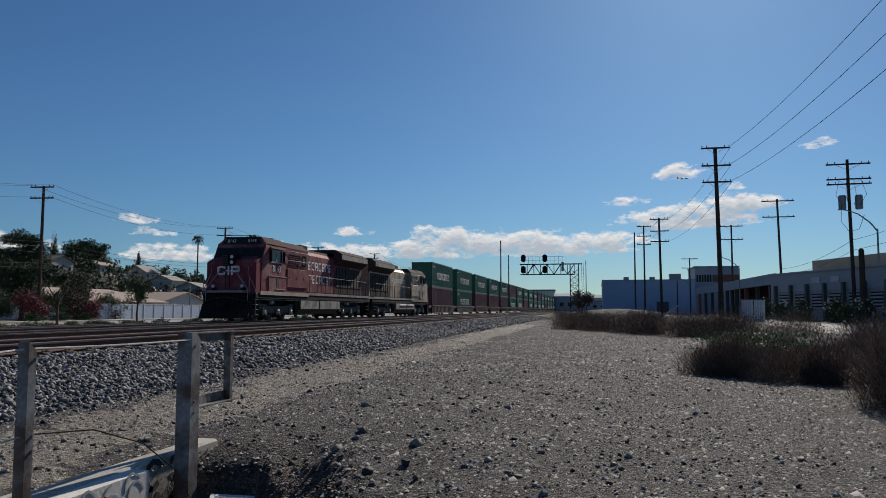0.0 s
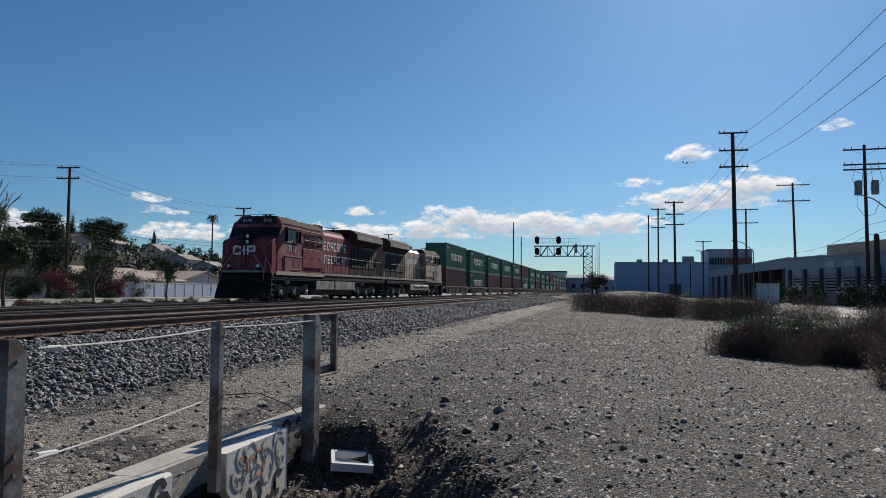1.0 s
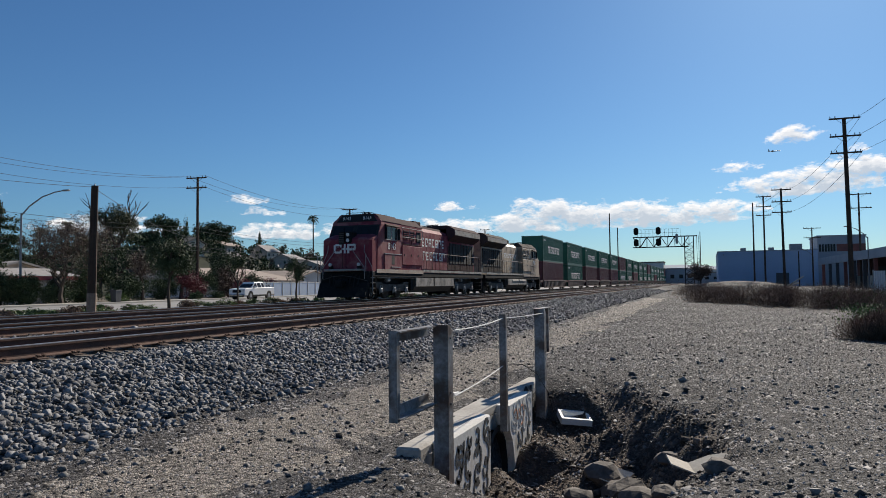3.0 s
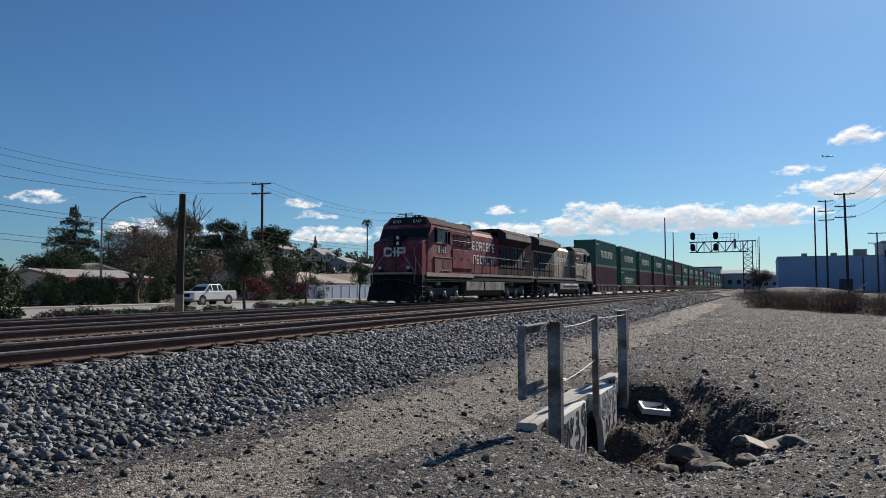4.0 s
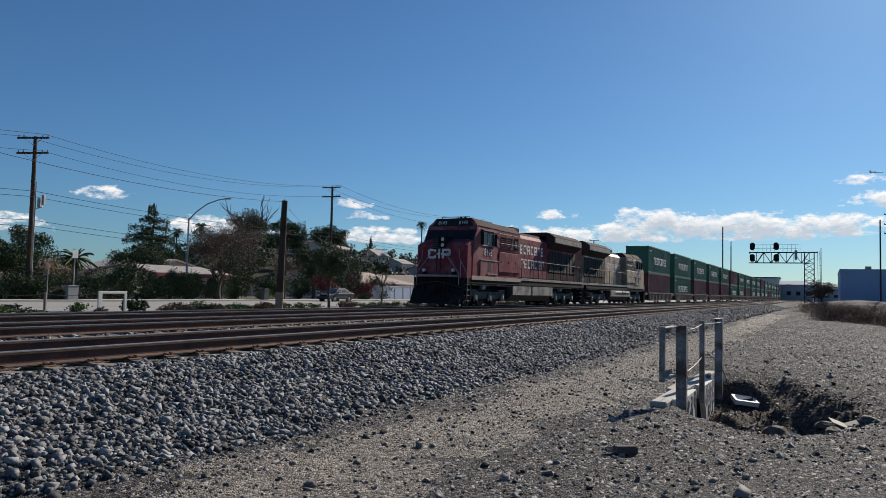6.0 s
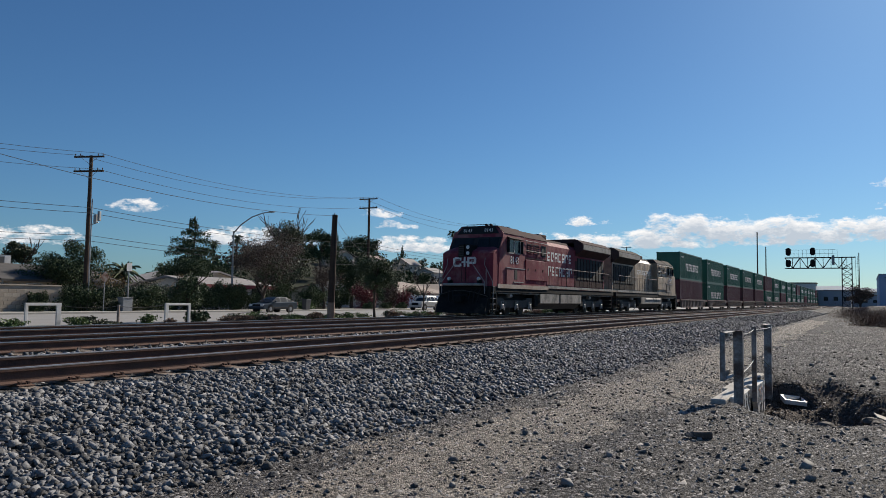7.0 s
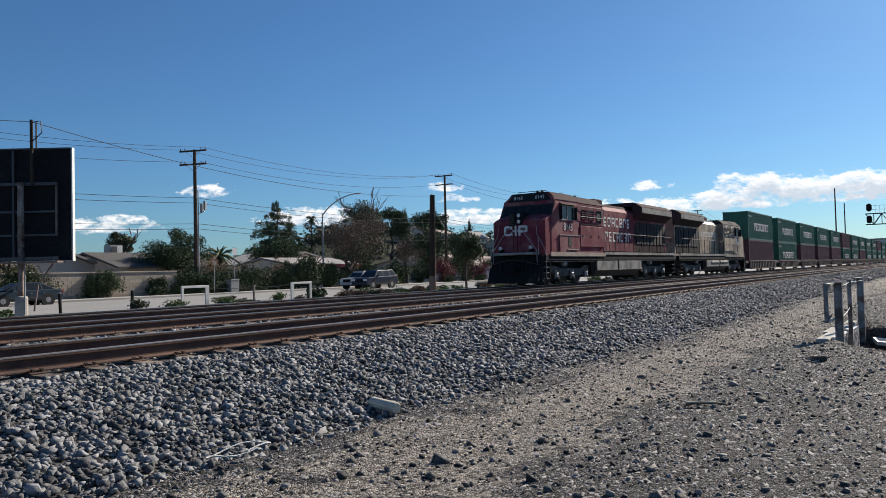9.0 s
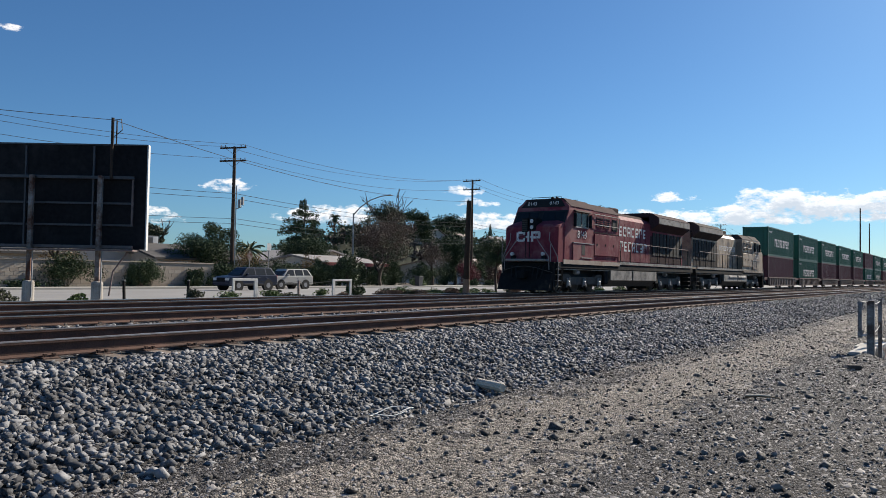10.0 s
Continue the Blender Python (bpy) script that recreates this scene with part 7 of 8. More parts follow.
    # white-flowered shrubs along the factory
    for k, (x, y) in enumerate(((28.5, 86.0), (30.0, 84.0), (31.5, 81.5), (33.0, 77.0), (34.5, 73.0), (36.0, 70.0), (31.0, 65.0), (33.0, 62.0))):
        bush("oleander_shrub", (x, y, -0.55), (1.1, 1.3, 2.4 if k < 6 else 1.8), "dark", 900, 0.28, "dark oleander shrub with white blossom", 400 + k, 0.4, "oleanders", extra=("white", 60, 0.28))
    tree("oak_tree", (8.8, 118, -0.5), [((0, 0, 2.6), (2.2, 2.2, 1.7), 1500)], "brown", 0.3, "dark bare shrubby tree beside the signal bridge", 1.5, 0.2, 79, 3)


build_hill()
build_houses()
build_block_wall(-45.6, -15.0, 25.5, -0.66, 2.0)
build_greenery()


# ---- hoarding seen from behind, and the verge's guard rails ----
HOARD = mat("dark_board_back", (0.024, 0.023, 0.025), (0.012, 0.012, 0.013), rough=0.85, scale=0.6, fine=6, bump=0.1, dirt=(0.04, 0.037, 0.037), dirt_amount=0.36, gloss=0.12)
RUSTPOST = mat("rusty_white_post", (0.36, 0.34, 0.32), (0.22, 0.15, 0.11), rough=0.8, scale=2, fine=14, bump=0.15, dirt=(0.12, 0.055, 0.035), dirt_amount=0.40, gloss=0.2)
DARKSTEEL = mat("dark_grey_frame", (0.10, 0.10, 0.105), (0.06, 0.06, 0.063), rough=0.6, metal=0.2, scale=3, fine=20, bump=0.05)
WHITEPAINT = mat("chipped_white_paint", (0.76, 0.74, 0.71), (0.62, 0.60, 0.56), rough=0.6, scale=3, fine=25, bump=0.08, dirt=(0.40, 0.32, 0.25), dirt_amount=0.22)


def build_hoarding():
    h = thing("billboard", (-14.98, -2.05, 0.136), "dark rear of a large billboard on rusty posts beside the track", "billboard", turn=-54.4)
    h.scale = (0.84, 0.84, 0.84)
    part("board", Mesh().box(-0.12, 0.0, -12.4, 1.4, 1.62, 5.9), HOARD, h)
    for y in (1.4, -12.5):
        part("edge_trim", Mesh().box(-0.16, 0.03, y, y + 0.05, 1.58, 5.95), WHITEPAINT, h, "white edge of the board")
    part("top_trim", Mesh().box(-0.16, 0.04, -12.4, 1.4, 5.9, 5.96), DARKSTEEL, h)
    for y in (-0.35, -3.15, -6.0, -8.9, -11.6):
        p = part("post", Mesh().chamfer(0.27, 0.45, y - 0.09, y + 0.09, -0.3, 4.6, 0.02), RUSTPOST, h, "rusty white steel post")
        part("footing", Mesh().lathe((0.36, y, -0.78), [(0.23, 0), (0.23, 0.98), (0.2, 1.05), (0.12, 1.07)], 14), CONCRETE, p, "chipped concrete footing")
        part("upright", Mesh().box(0.02, 0.12, y - 0.45, y - 0.38, 1.65, 5.85), DARKSTEEL, h)
        part("conduit", Mesh().tube([(0.5, y + 0.2, -0.4), (0.5, y + 0.2, 1.6)], 0.03, 5), GREYMETAL, h)
    for z in (1.7, 4.55):
        part("walkway_beam", Mesh().box(0.12, 0.24, -12.3, 0.95, z - 0.06, z + 0.06), RAILPAINT if z < 2 else DARKSTEEL, h)
    part("catwalk", Mesh().box(0.1, 0.75, -12.3, 1.2, 1.52, 1.58), RAILPAINT, h)
    for z in (2.6, 3.5):
        part("thin_beam", Mesh().box(0.02, 0.08, -12.3, 0.9, z - 0.04, z + 0.04), DARKSTEEL, h)
    part("hanger", Mesh().box(0.1, 0.16, 0.85, 0.92, 2.6, 4.5), RAILPAINT, h)
    part("brace", Mesh().tube([(0.4, 0.15, -0.3), (0.3, 0.25, 0.7), (0.15, 0.75, 1.5)], 0.035, 6), RAILPAINT, h)
    m = part("service_mast", Mesh().tube([(0.3, 0.05, 4.5), (0.3, 0.05, 7.0)], 0.06, 6).tube([(0.25, 0.2, 5.9), (0.25, 0.2, 6.9)], 0.03, 5), POLEWOOD, h, "wire mast on the post")
    part("wire_loop", Mesh().tube([(0.3, 0.05, 6.9), (0.3, 0.4, 6.95), (0.3, 0.45, 6.5), (0.3, 0.1, 6.2)], 0.02, 4), WIRE, m)


build_hoarding()


def build_guard_rails():
    g = thing("guard_rail", (-19.0, 6.45, -0.5), "white painted steel guard frame beside the road", "guard rail", "guard frames")
    part("post", Mesh().chamfer(-0.04, 0.04, -0.06, 0.06, -0.1, 0.95, 0.01), WHITEPAINT, g)
    part("post", Mesh().chamfer(-0.04, 0.04, 1.24, 1.44, -0.1, 0.95, 0.01), WHITEPAINT, g)
    part("top_bar", Mesh().chamfer(-0.041, 0.041, -0.06, 1.44, 0.85, 0.96, 0.01), WHITEPAINT, g)
    copy_thing(g, pose(-19.0, 14.5, -0.5, 0, 0, 180))
    for k, (y, tilt) in enumerate(((10.5, 0), (0.9, -6), (3.9, 4))):
        p = thing("verge_post", (-18.9, y, -0.5), "short weathered steel post on the verge", "post", "verge posts")
        part("shaft", Mesh().tube([(0, 0, -0.1), (0, 0.008 * tilt, 0.85)], 0.06, 6), RUSTPOST if k == 0 else BLACK, p)
        part("cap", Mesh().tube([(0, 0.008 * tilt, 0.84), (0, 0.008 * tilt, 0.88)], 0.068, 6), GREYMETAL, p)
    wires("guard_cable", [[(-19, 7.9, 0.35), (-18.9, 10.5, 0.32), (-19, 13.0, 0.37)]], 0.08, 0.015, "sagging wire between the guard frames")
    sp = thing("street_sign", (-43.5, 27.8, -0.58), "grey back of a diamond street sign on a thin post", "street sign")
    part("post", Mesh().tube([(0, 0, 0), (0, 0, 2.9)], 0.035, 6), GREYMETAL, sp)
    part("plate", Mesh().prism([(0, 2.3), (0.42, 2.75), (0, 3.2), (-0.42, 2.75)], "x", 0.036, 0.05), RUSTPOST, sp, "weathered bare back of the plate")
    sp = thing("street_sign", (-43.6, 30.1, -0.58), "pale back of a street sign on a tall post", "street sign")
    part("post", Mesh().tube([(0, 0, 0), (0, 0, 4.0)], 0.05, 6), GREYMETAL, sp)
    part("plate", Mesh().chamfer(0.05, 0.065, -0.25, 0.25, 3.3, 3.95, 0.005), WHITEPAINT, sp, "pale square plate")
    ac = thing("rooftop_unit", (-66.0, 32.4, 3.45), "pale metal air conditioning unit on a house roof", "air conditioner")
    part("casing", Mesh().chamfer(-0.6, 0.6, -0.75, 0.75, 0.0, 1.1, 0.04), GREYMETAL, ac)
    part("grille", Mesh().box(0.6, 0.62, -0.6, 0.0, 0.2, 0.9), DARKSTEEL, ac)
    part("side_panel", Mesh().box(0.6, 0.615, 0.08, 0.68, 0.12, 1.0), WHITEPAINT, ac)
    b = thing("utility_box", (-36.2, 24.6, -0.4), "pale grey utility cabinet on the pavement", "utility box")
    part("body", Mesh().chamfer(-0.3, 0.3, -0.4, 0.4, 0, 1.0, 0.03), GREYMETAL, b)
    part("lid", Mesh().chamfer(-0.33, 0.33, -0.43, 0.43, 1.0, 1.06, 0.02), GREYMETAL, b)
    b = thing("wheelie_bin", (-35.6, 43.6, -0.375), "dark grey wheeled bin on the pavement", "bin")
    part("tub", Mesh().add([(-0.22, -0.25, 0), (0.22, -0.25, 0), (0.22, 0.25, 0), (-0.22, 0.25, 0), (-0.3, -0.33, 1.0), (0.3, -0.33, 1.0), (0.3, 0.33, 1.0), (-0.3, 0.33, 1.0)],
                           [(0, 3, 2, 1), (4, 5, 6, 7), (0, 1, 5, 4), (1, 2, 6, 5), (2, 3, 7, 6), (3, 0, 4, 7)]), DARKSTEEL, b)
    part("lid", Mesh().chamfer(-0.33, 0.33, -0.36, 0.36, 1.0, 1.08, 0.02), DARKSTEEL, b)


build_guard_rails()

# ---- vehicles on the road ----
TYRE = mat("tyre_rubber", (0.02, 0.02, 0.02), (0.012, 0.012, 0.012), rough=0.85, bump=0.1)
RIM = mat("alloy_rim", (0.34, 0.34, 0.35), (0.2, 0.2, 0.21), rough=0.45, metal=0.5)
CHROME = mat("chrome", (0.7, 0.7, 0.72), (0.6, 0.6, 0.62), rough=0.15, metal=1.0, bump=0)
TAIL = mat("red_tail_lamp", (0.45, 0.02, 0.02), (0.3, 0.015, 0.015), rough=0.2, bump=0)


def paint(name, c):
    return mat(name, c, tuple(v * 0.9 for v in c), rough=0.3, scale=1, fine=5, bump=0.0, gloss=0.3)


def vehicle(name, label, body_mat, side, cabin, W, wheels, r, lamps, bed=None):
    """A road vehicle heading towards -y; side: the outline of its body, cabin: of its glasshouse, both (y, z)."""
    c = tagged(new(name), label, "car" if name != "pickup_truck" else "truck", "traffic on the road")
    w = W / 2
    ys, zs = [p[0] for p in cabin], [p[1] for p in cabin]
    y0, y1, z0, z1 = min(ys), max(ys), min(zs), max(zs)
    body = part("body", Mesh().prism(side, "x", -w, w), body_mat, c)
    soft = body.modifiers.new("soft", "BEVEL")
    soft.width, soft.segments, soft.limit_method, soft.angle_limit = 0.07, 3, "ANGLE", radians(25)

    def half(z):
        """Half the width of the glasshouse, which leans inwards to the roof."""
        return w - 0.07 - 0.24 * (z - z0) / (z1 - z0)

    def inset(a, b):
        cy = sum(ys) / len(ys)
        return [(cy + (y - cy) * a, z0 + 0.05 + (z - z0) * b) for y, z in cabin]
    n = len(cabin)
    house_faces = [tuple(range(n))[::-1], tuple(range(n, 2 * n))] + [(i, (i + 1) % n, n + (i + 1) % n, n + i) for i in range(n)]
    roof = part("roof", Mesh().add([(-half(z), y, z) for y, z in cabin] + [(half(z), y, z) for y, z in cabin], house_faces), body_mat, c)
    soft = roof.modifiers.new("soft", "BEVEL")
    soft.width, soft.segments, soft.limit_method, soft.angle_limit = 0.05, 2, "ANGLE", radians(25)
    for s in (-1, 1):
        gl = inset(0.9, 0.82)
        part("side_window", Mesh().add([(s * (half(z) - 0.03), y, z) for y, z in gl] + [(s * (half(z) + 0.012), y, z) for y, z in gl], house_faces), WINDOW, c)
        for q in (0.40, 0.70):
            yy = y0 + (y1 - y0) * q
            part("pillar", Mesh().add([(s * (half(z) + o), y, z) for z in (z0, z1 - 0.05) for o in (-0.03, 0.02) for y in (yy - 0.045, yy + 0.045)],
                                      [(0, 1, 3, 2), (4, 6, 7, 5), (0, 4, 5, 1), (2, 3, 7, 6), (0, 2, 6, 4), (1, 5, 7, 3)]), body_mat, c)
        part("sill_trim", Mesh().chamfer(*sorted((s * (w - 0.05), s * (w + 0.02))), wheels[0] + r + 0.12, wheels[1] - r - 0.12, 0.36, 0.5, 0.015), TRIMSHADE, c)
        for yd in (0.45, 0.68):
            part("door_handle", Mesh().chamfer(*sorted((s * (w - 0.02), s * (w + 0.025))), y0 + (y1 - y0) * yd, y0 + (y1 - y0) * yd + 0.16, z0 - 0.16, z0 - 0.12, 0.01), CHROME, c)
        part("mirror", Mesh().chamfer(*sorted((s * (w - 0.05), s * (w + 0.16))), y0 + 0.35, y0 + 0.5, z0 + 0.02, z0 + 0.18, 0.03), body_mat, c)
        part("headlight", Mesh().chamfer(*sorted((s * (w - 0.5), s * (w - 0.04))), lamps[0] - 0.03, lamps[0] + 0.12, lamps[1], lamps[1] + 0.2, 0.02), HEADLAMP, c)
        part("tail_light", Mesh().chamfer(*sorted((s * (w - 0.3), s * (w - 0.02))), lamps[2] - 0.1, lamps[2] + 0.03, lamps[3], lamps[3] + 0.28, 0.02), TAIL, c)
        for yw in wheels:
            # dark disc behind the wheel paints in the shade of the arch
            part("wheel_arch", Mesh().lathe((s * (w - 0.20), yw, r), [(r + 0.09, 0), (r + 0.09, 0.205)] if s > 0 else [(r + 0.09, -0.205), (r + 0.09, 0)], 18, "x"), TRIMSHADE, c)
            wh = part("wheel", Mesh().lathe((s * (w - 0.11), yw, r), [(r * 0.7, -0.11), (r, -0.08), (r, 0.08), (r * 0.7, 0.11)], 18, "x"), TYRE, c)
            part("rim", Mesh().lathe((s * (w + 0.0), yw, r), [(0.05, -0.02), (r * 0.54, -0.015), (r * 0.54, 0.01), (0.05, 0.015)] if s > 0 else [(0.05, -0.015), (r * 0.54, -0.01), (r * 0.54, 0.015), (0.05, 0.02)], 12, "x"), RIM, wh)
    part("windshield", Mesh().prism([(cabin[0][0] - 0.03, cabin[0][1] + 0.06), (cabin[1][0] - 0.03, cabin[1][1] - 0.06), (cabin[1][0] + 0.02, cabin[1][1] - 0.06), (cabin[0][0] + 0.02, cabin[0][1] + 0.06)], "x", -half((z0 + z1) / 2) + 0.08, half((z0 + z1) / 2) - 0.08), WINDOW, c)
    part("rear_window", Mesh().prism([(cabin[3][0] + 0.03, cabin[3][1] + 0.1), (cabin[2][0] + 0.03, cabin[2][1] - 0.1), (cabin[2][0] - 0.02, cabin[2][1] - 0.1), (cabin[3][0] - 0.02, cabin[3][1] + 0.1)], "x", -half((z0 + z1) / 2) + 0.1, half((z0 + z1) / 2) - 0.1), WINDOW, c)
    part("grille", Mesh().chamfer(-w * 0.55, w * 0.55, lamps[0] - 0.04, lamps[0] + 0.1, lamps[1] - 0.12, lamps[1] + 0.2, 0.03), BLACK, c)
    part("bumper", Mesh().chamfer(-w + 0.03, w - 0.03, lamps[0] - 0.08, lamps[0] + 0.16, 0.35, 0.56, 0.05), CHROME if bed else body_mat, c)
    part("rear_bumper", Mesh().chamfer(-w + 0.03, w - 0.03, lamps[2] - 0.12, lamps[2] + 0.1, 0.4, 0.6, 0.05), CHROME if bed else body_mat, c)
    if bed:
        # dark sheet on the solid body paints in the shade of the open bed
        part("cargo_bed", Mesh().box(-w + 0.16, w - 0.16, bed[0], bed[1], bed[2] - 0.02, bed[2] + 0.012), TRIMSHADE, c)
    return c


def build_traffic():
    truck = vehicle("pickup_truck", "white crew-cab pickup truck driving along the road", paint("white_car_paint", (0.78, 0.78, 0.78)),
                    [(0.05, 0.45), (0.0, 0.75), (0.05, 1.12), (0.3, 1.2), (1.55, 1.26), (5.85, 1.3), (5.9, 0.7), (5.85, 0.5), (0.4, 0.42)],
                    [(1.5, 1.24), (2.3, 1.9), (3.9, 1.92), (4.15, 1.24)], 2.03, (1.15, 4.75), 0.42, (0.03, 0.85, 5.87, 0.9), bed=(4.25, 5.78, 1.3))
    sedan = vehicle("sedan_car", "dark blue-grey saloon car driving along the road", paint("dark_blue_paint", (0.035, 0.05, 0.065)),
                    [(0.1, 0.28), (0.0, 0.5), (0.1, 0.72), (1.3, 0.92), (4.0, 0.98), (4.55, 0.95), (4.65, 0.6), (4.55, 0.3)],
                    [(1.1, 0.9), (2.0, 1.40), (3.3, 1.42), (4.25, 0.96)], 1.78, (0.95, 3.65), 0.32, (0.06, 0.55, 4.6, 0.65))
    suv = [(0.1, 0.35), (0.0, 0.6), (0.08, 0.92), (0.3, 1.02), (1.35, 1.1), (4.55, 1.15), (4.62, 0.7), (4.55, 0.38)]
    cab = [(1.2, 1.08), (1.85, 1.70), (4.2, 1.72), (4.55, 1.12)]
    silver = vehicle("suv_car", "silver sport utility car driving along the road", paint("silver_paint", (0.42, 0.41, 0.38)), suv, cab, 1.86, (0.9, 3.7), 0.37, (0.05, 0.72, 4.58, 0.85))
    dark = vehicle("suv_car", "dark blue sport utility car driving along the road", paint("navy_paint", (0.02, 0.028, 0.05)), suv, cab, 1.86, (0.9, 3.7), 0.37, (0.05, 0.72, 4.58, 0.85))
    CARS.append((truck, -38.4, [(t, 118.87 - 18.06 * t) for t in (0.0, 2.5, 5.0, 7.5, 10.0)]))
    CARS.append((sedan, -38.3, [(t, 154.6 - 16.45 * t) for t in (0.0, 2.5, 5.0, 7.5, 10.0)]))
    CARS.append((silver, -38.9, [(t, 165.7 - 14.0 * t) for t in (0.0, 2.5, 5.0, 7.5, 10.0)]))
    CARS.append((dark, -35.4, [(t, 208.55 - 19.01 * t) for t in (0.0, 2.5, 5.0, 7.5, 10.0)]))


build_traffic()

# ---- warehouses beyond the scrub ----
BLUEWALL = mat("pale_blue_metal", (0.36, 0.45, 0.60), (0.30, 0.38, 0.52), rough=0.6, scale=0.3, fine=4, bump=0.05)
PALEWALL = mat("pale_factory_wall", (0.36, 0.38, 0.42), (0.29, 0.31, 0.34), rough=0.8, scale=0.4, fine=6, bump=0.08)
BRICKRED = mat("red_brick_band", (0.26, 0.10, 0.08), (0.18, 0.07, 0.06), rough=0.9, scale=1, fine=12, bump=0.2)
TANROOF = mat("tan_roofing", (0.46, 0.38, 0.28), (0.36, 0.3, 0.22), rough=0.9, scale=0.5, fine=6, bump=0.1)
SHEET = mat("corrugated_fence", (0.55, 0.58, 0.60), (0.42, 0.44, 0.46), rough=0.6, scale=1, fine=8, bump=0.05)


def build_factories():
    w = thing("warehouse", (12.2, 181.0, -0.5), "large pale blue windowless metal warehouse", "warehouse", "factory buildings")
    part("wall", Mesh().box(0, 21.0, 0, 40, 0, 8.0), BLUEWALL, w)
    part("parapet", Mesh().box(-0.1, 21.1, -0.1, 40.1, 8.0, 8.2), PALEWALL, w)
    for k, x in enumerate((5.0, 11.0, 15.5)):
        part("roof_vent", Mesh().chamfer(x, x + (1.2 if k < 2 else 2.6), 2, 4, 8.1, 8.9 if k < 2 else 9.6, 0.05), GREYMETAL, w)
    for k in range(10):
        part("wall_rib", Mesh().box(2.0 * k + 1, 2.0 * k + 1.08, -0.05, 0.0, 0, 8.0), BLUEWALL, w)
    part("loading_door", Mesh().box(12.3, 15.0, -0.06, 0.0, 0, 3.0), DARKSTEEL, w)
    part("wall_lamp", Mesh().chamfer(1.0, 1.4, -0.4, 0.0, 7.2, 7.45, 0.03), GREYMETAL, w)
    o = thing("office_block", (34.3, 190.0, -0.5), "pale office block with a red brick band", "office building", "factory buildings")
    part("wall", Mesh().box(0, 10, 0, 14, 0, 11.4), PALEWALL, o)
    part("brick_band", Mesh().box(4.0, 10.02, -0.06, 0.0, 7.9, 9.6), BRICKRED, o)
    for k in range(6):
        part("window", Mesh().box(0.3 + 0.6 * k, 0.75 + 0.6 * k, -0.06, 0.0, 7.9, 9.6), WINDOW, o)
    part("roof_edge", Mesh().box(-0.2, 10.2, -0.2, 14.2, 11.4, 11.7), PALEWALL, o)
    c = thing("canopy_building", (31.2, 165.0, -0.5), "pale flat-roofed loading canopy with dark openings beneath", "loading canopy", "factory buildings")
    part("fascia", Mesh().prism([(0, 0), (1.5, -65), (1.9, -65), (0.4, 0)], "z", 4.35, 5.7), PALEWALL, c)
    part("roof", Mesh().prism([(0.41, 0), (1.91, -65), (16, -65), (16, 0)], "z", 5.3, 5.55), PALEWALL, c)
    part("end_wall", Mesh().box(1.9, 16, -65.2, -64.9, 0, 5.3), PALEWALL, c)
    # shade under the canopy is put into this wall's dark colour
    part("back_wall", Mesh().box(7.0, 7.4, -64.8, 0, 0, 5.3), BROWNROOF, c)
    for k in range(9):
        y = -4.0 - 7.3 * k
        x = 0.1 - y * 0.0231
        part("column", Mesh().box(x, x + 0.5, y, y + 0.5, 0, 4.35), DARKSTEEL if k % 3 else BRICKRED, c)
    for k in range(5):
        y = -8.0 - 12.0 * k
        # near-black panels paint the deeper shade of the loading openings
        part("dark_bay", Mesh().box(6.9, 7.0, y - 6.0, y, 0, 3.6), TRIMSHADE, c)
    for k in range(3):
        part("parked_pallet_stack", Mesh().chamfer(3.0, 5.5, -20.0 - 16.0 * k, -17.5 - 16.0 * k, 0, 1.9, 0.05), CARDBOARD, c)
    f = thing("factory_hall", (32.0, 98.0, -0.5), "long pale factory hall with louvred windows and a tan roof", "factory", "factory buildings")
    # the long wall runs towards the camera at a slant
    dx, dy, L = 0.27, -0.963, 48.0
    nx, ny = dy, -dx
    def on(s, out, z):
        return (dx * s + nx * out, dy * s + ny * out, z)
    def slab(name, s0, s1, o0, o1, z0, z1, m, parent=f):
        v = [on(s, o, z) for z in (z0, z1) for s, o in ((s0, o0), (s1, o0), (s1, o1), (s0, o1))]
        return part(name, Mesh().add(v, [(0, 3, 2, 1), (4, 5, 6, 7), (0, 1, 5, 4), (1, 2, 6, 5), (2, 3, 7, 6), (3, 0, 4, 7)]), m, parent)
    slab("wall", 0, L, -16, 0, 0, 5.3, PALEWALL)
    slab("parapet", -0.1, L, -0.3, 0.15, 5.3, 5.5, PALEWALL)
    slab("lower_band", 0, L, 0.0, 0.06, 0, 3.3, GREYMETAL)
    slab("tan_roof", 4, 22, -14, -3, 5.4, 6.9, TANROOF)
    slab("clerestory", 20, 44, -12, -4, 5.4, 7.6, DARKSTEEL)
    for k in range(9):
        slab("pane", 20.6 + 2.4 * k, 22.4 + 2.4 * k, -4, -3.94, 6.2, 7.3, WINDOW)
    for k in range(12):
        s = 1.6 + 3.4 * k
        slab("pilaster", s - 0.35, s, 0.06, 0.4, 0, 4.0, DARKSTEEL)
        wn = slab("window", s + 0.5, s + 2.5, 0.06, 0.1, 1.2, 2.9, WINDOW)
        for j in range(5):
            slab("louvre", s + 0.5, s + 2.5, 0.1, 0.16, 1.25 + 0.34 * j, 1.42 + 0.34 * j, PALEWALL, wn)
    for s in (9.0, 12.5):
        slab("wall_sign", s, s + 1.6, 0.0, 0.1, 4.1, 4.7, SHEET)
    g = thing("corrugated_fence", (24.6, 75.5, -0.5), "pale corrugated metal fence panels beside the road", "fence")
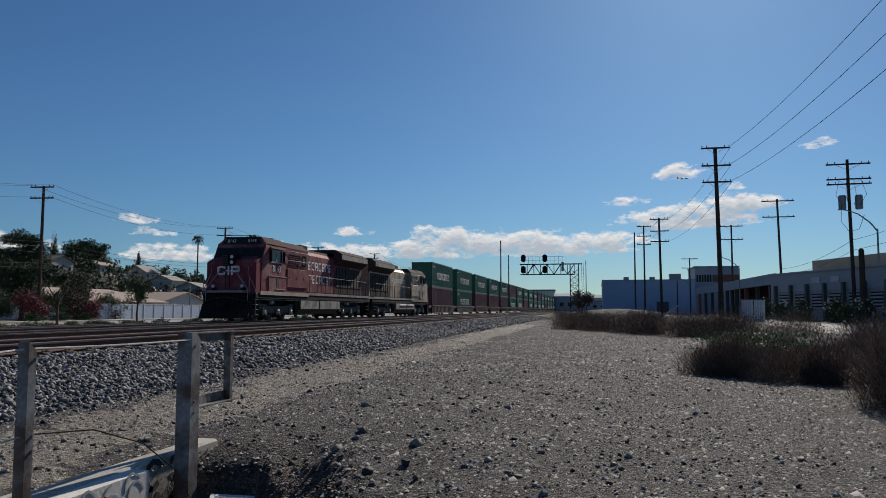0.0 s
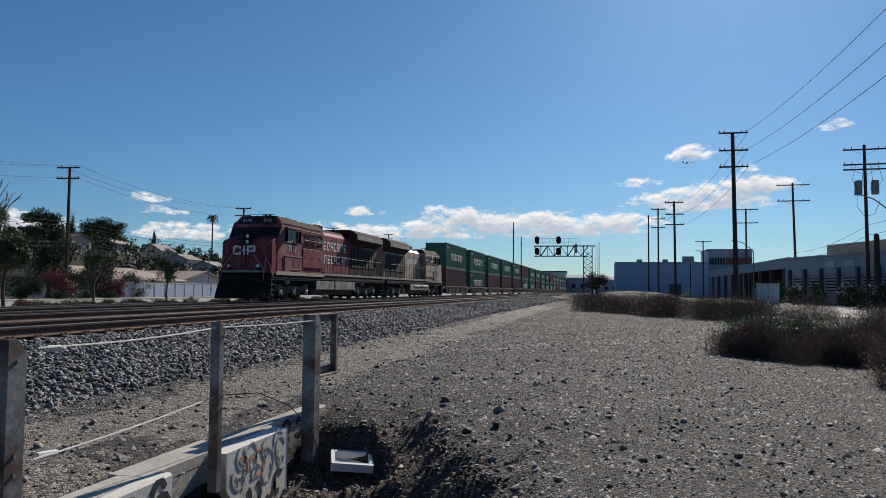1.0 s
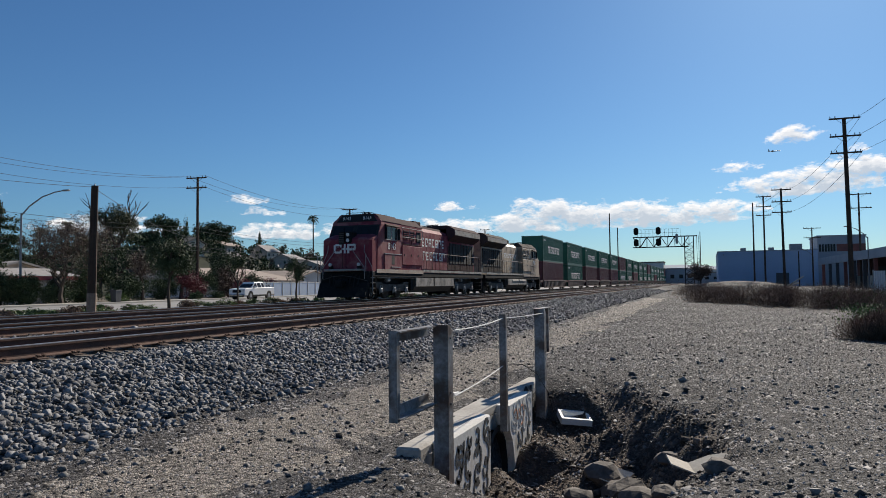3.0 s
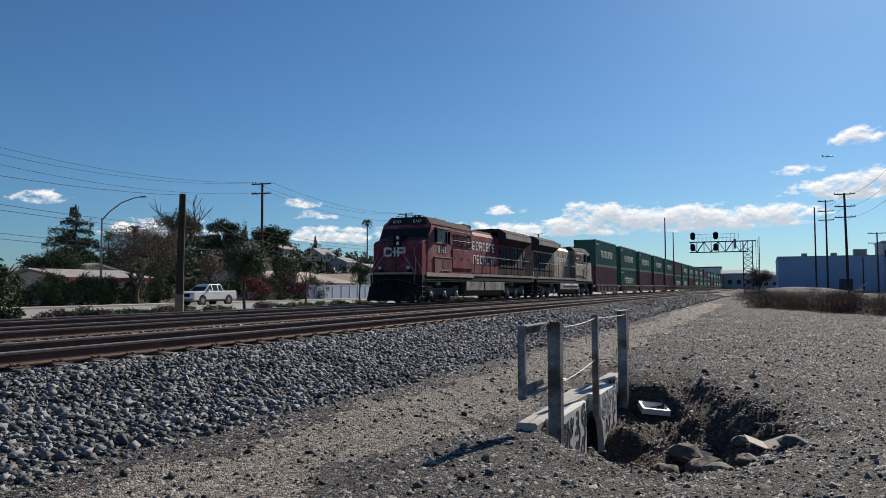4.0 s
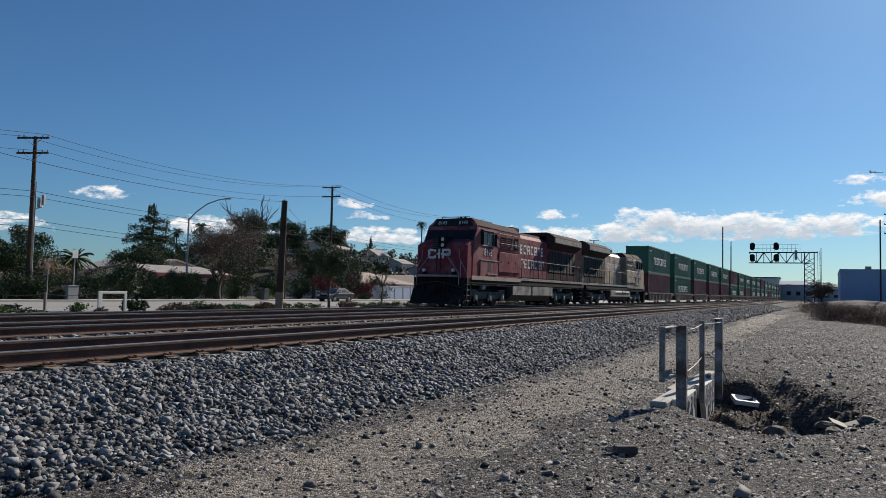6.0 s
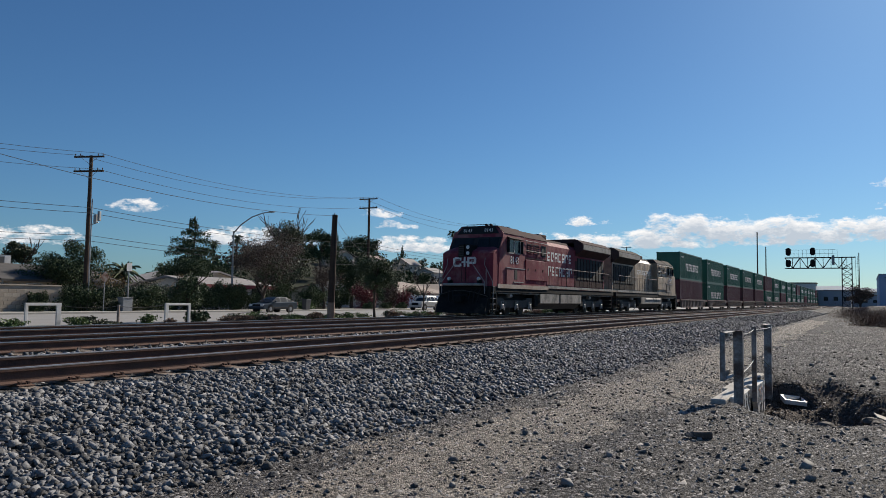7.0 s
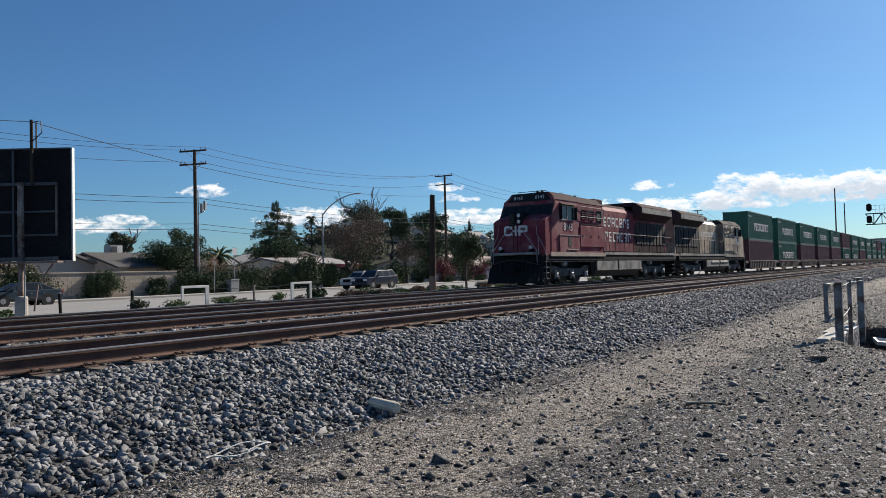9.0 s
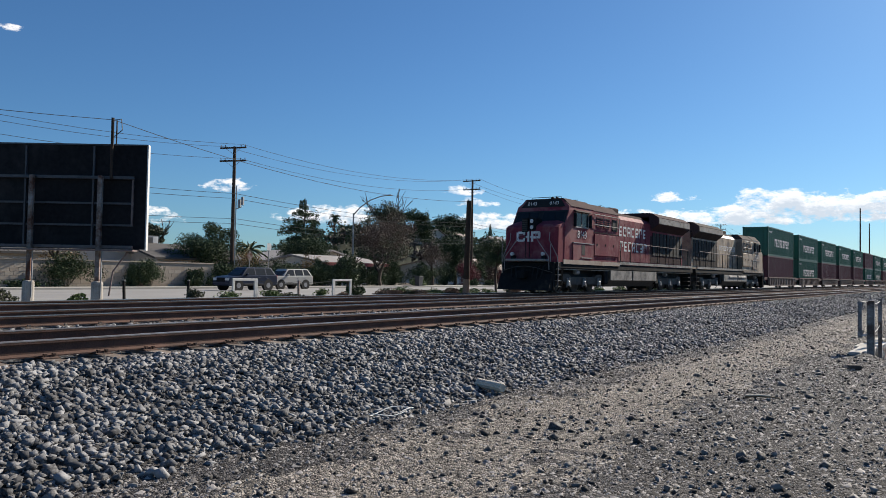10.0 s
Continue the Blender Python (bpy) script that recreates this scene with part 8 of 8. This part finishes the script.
    for k in range(2):
        part("panel", Mesh().prism([(k * 1.05, 0.0)] + [(k * 1.05 + 0.1 * i, 0.06 * (i % 2)) for i in range(1, 10)] + [(k * 1.05 + 0.98, 0.1), (k * 1.05, 0.1)], "z", 0, 2.1), SHEET, g)
    part("post", Mesh().box(-0.08, 0, 0, 0.1, 0, 2.2), GREYMETAL, g)
    # junk pile, low bank and far buildings
    b = thing("earth_bank", (14.0, 118.0, -0.6), "low earth bank with cut timber", "bank")
    part("mound", Mesh().lathe((0, 0, 0), [(9.0, 0), (7.0, 0.7), (4.0, 1.2), (0.5, 1.4)], 18), GRAVEL, b)
    part("timber", Mesh().tube([(6, -6, 0.2), (8.5, -6.5, 1.9)], 0.12, 6).tube([(5.5, -6, 0.4), (8.0, -5.5, 1.0)], 0.15, 6), CARDBOARD, b)
    rng = random.Random(3)
    for k in range(14):
        x = rng.uniform(-4, 16) if k < 8 else rng.uniform(-30, -12)
        y = rng.uniform(330, 640)
        a, h = rng.uniform(6, 16), rng.uniform(5, 11)
        d = thing("far_building", (x, y, -0.5), "hazy pale building in the distance", "building", "far buildings")
        part("wall", Mesh().box(-a / 2, a / 2, 0, 12, 0, h), rng.choice((PALEWALL, BLUEWALL, STUCCOW)), d)
        part("roof", Mesh().box(-a / 2 - 0.3, a / 2 + 0.3, -0.3, 12.3, h, h + 0.5), rng.choice((GREYSHINGLE, TILEROOF, GREYROOF)), d)
        for j in range(4):
            part("window", Mesh().box(-a / 2 + a * (j + 0.25) / 4, -a / 2 + a * (j + 0.7) / 4, -0.06, 0, h * 0.4, h * 0.65), WINDOW, d)
    xs, ys = list(range(-60, 260, 20)), list(range(700, 1300, 40))
    v = [(x, y, 26 * smooth(700, 1000, y) * (0.8 + 0.4 * noise.noise((x * 0.01, y * 0.01, 1))) - 1) for y in ys for x in xs]
    fc = [(j * len(xs) + i, j * len(xs) + i + 1, (j + 1) * len(xs) + i + 1, (j + 1) * len(xs) + i) for j in range(len(ys) - 1) for i in range(len(xs) - 1)]
    # distance haze is put into the hill's blue-grey base colour
    tagged(new("far_hill", np_mesh("far_hill", v, fc, mat("hazy_hill", (0.20, 0.24, 0.30), (0.15, 0.18, 0.23), rough=0.95, scale=0.02, fine=0.2, bump=0), True)), "distant hill with blue haze in its colour", "hill", kind="structure")


build_factories()

# ---- aeroplane far off ----
ap = thing("aeroplane", (60.0, 900.0, 158.0), "tiny dark airliner in the sky", "aeroplane", turn=80)
part("fuselage", Mesh().tube([(0, -6, 0), (0, -5, 0.1), (0, 4.5, 0.1), (0, 6, 0.4)], 0.65, 8, 0.3), GREYMETAL, ap)
part("wing", Mesh().prism([(-6, 1.6), (0, -1.3), (6, 1.6), (6, 2.3), (0, 1.3), (-6, 2.3)], "z", 0, 0.2), GREYMETAL, ap)
part("tail_fin", Mesh().prism([(4.3, 0.3), (5.8, 0.3), (6.1, 2.4), (5.3, 2.4)], "x", -0.1, 0.1), GREYMETAL, ap)

build_track(TRACKS[0], DULL, True)
build_track(TRACKS[1], SHINE, False)
build_track(TRACKS[2], SHINE, False)
motions()
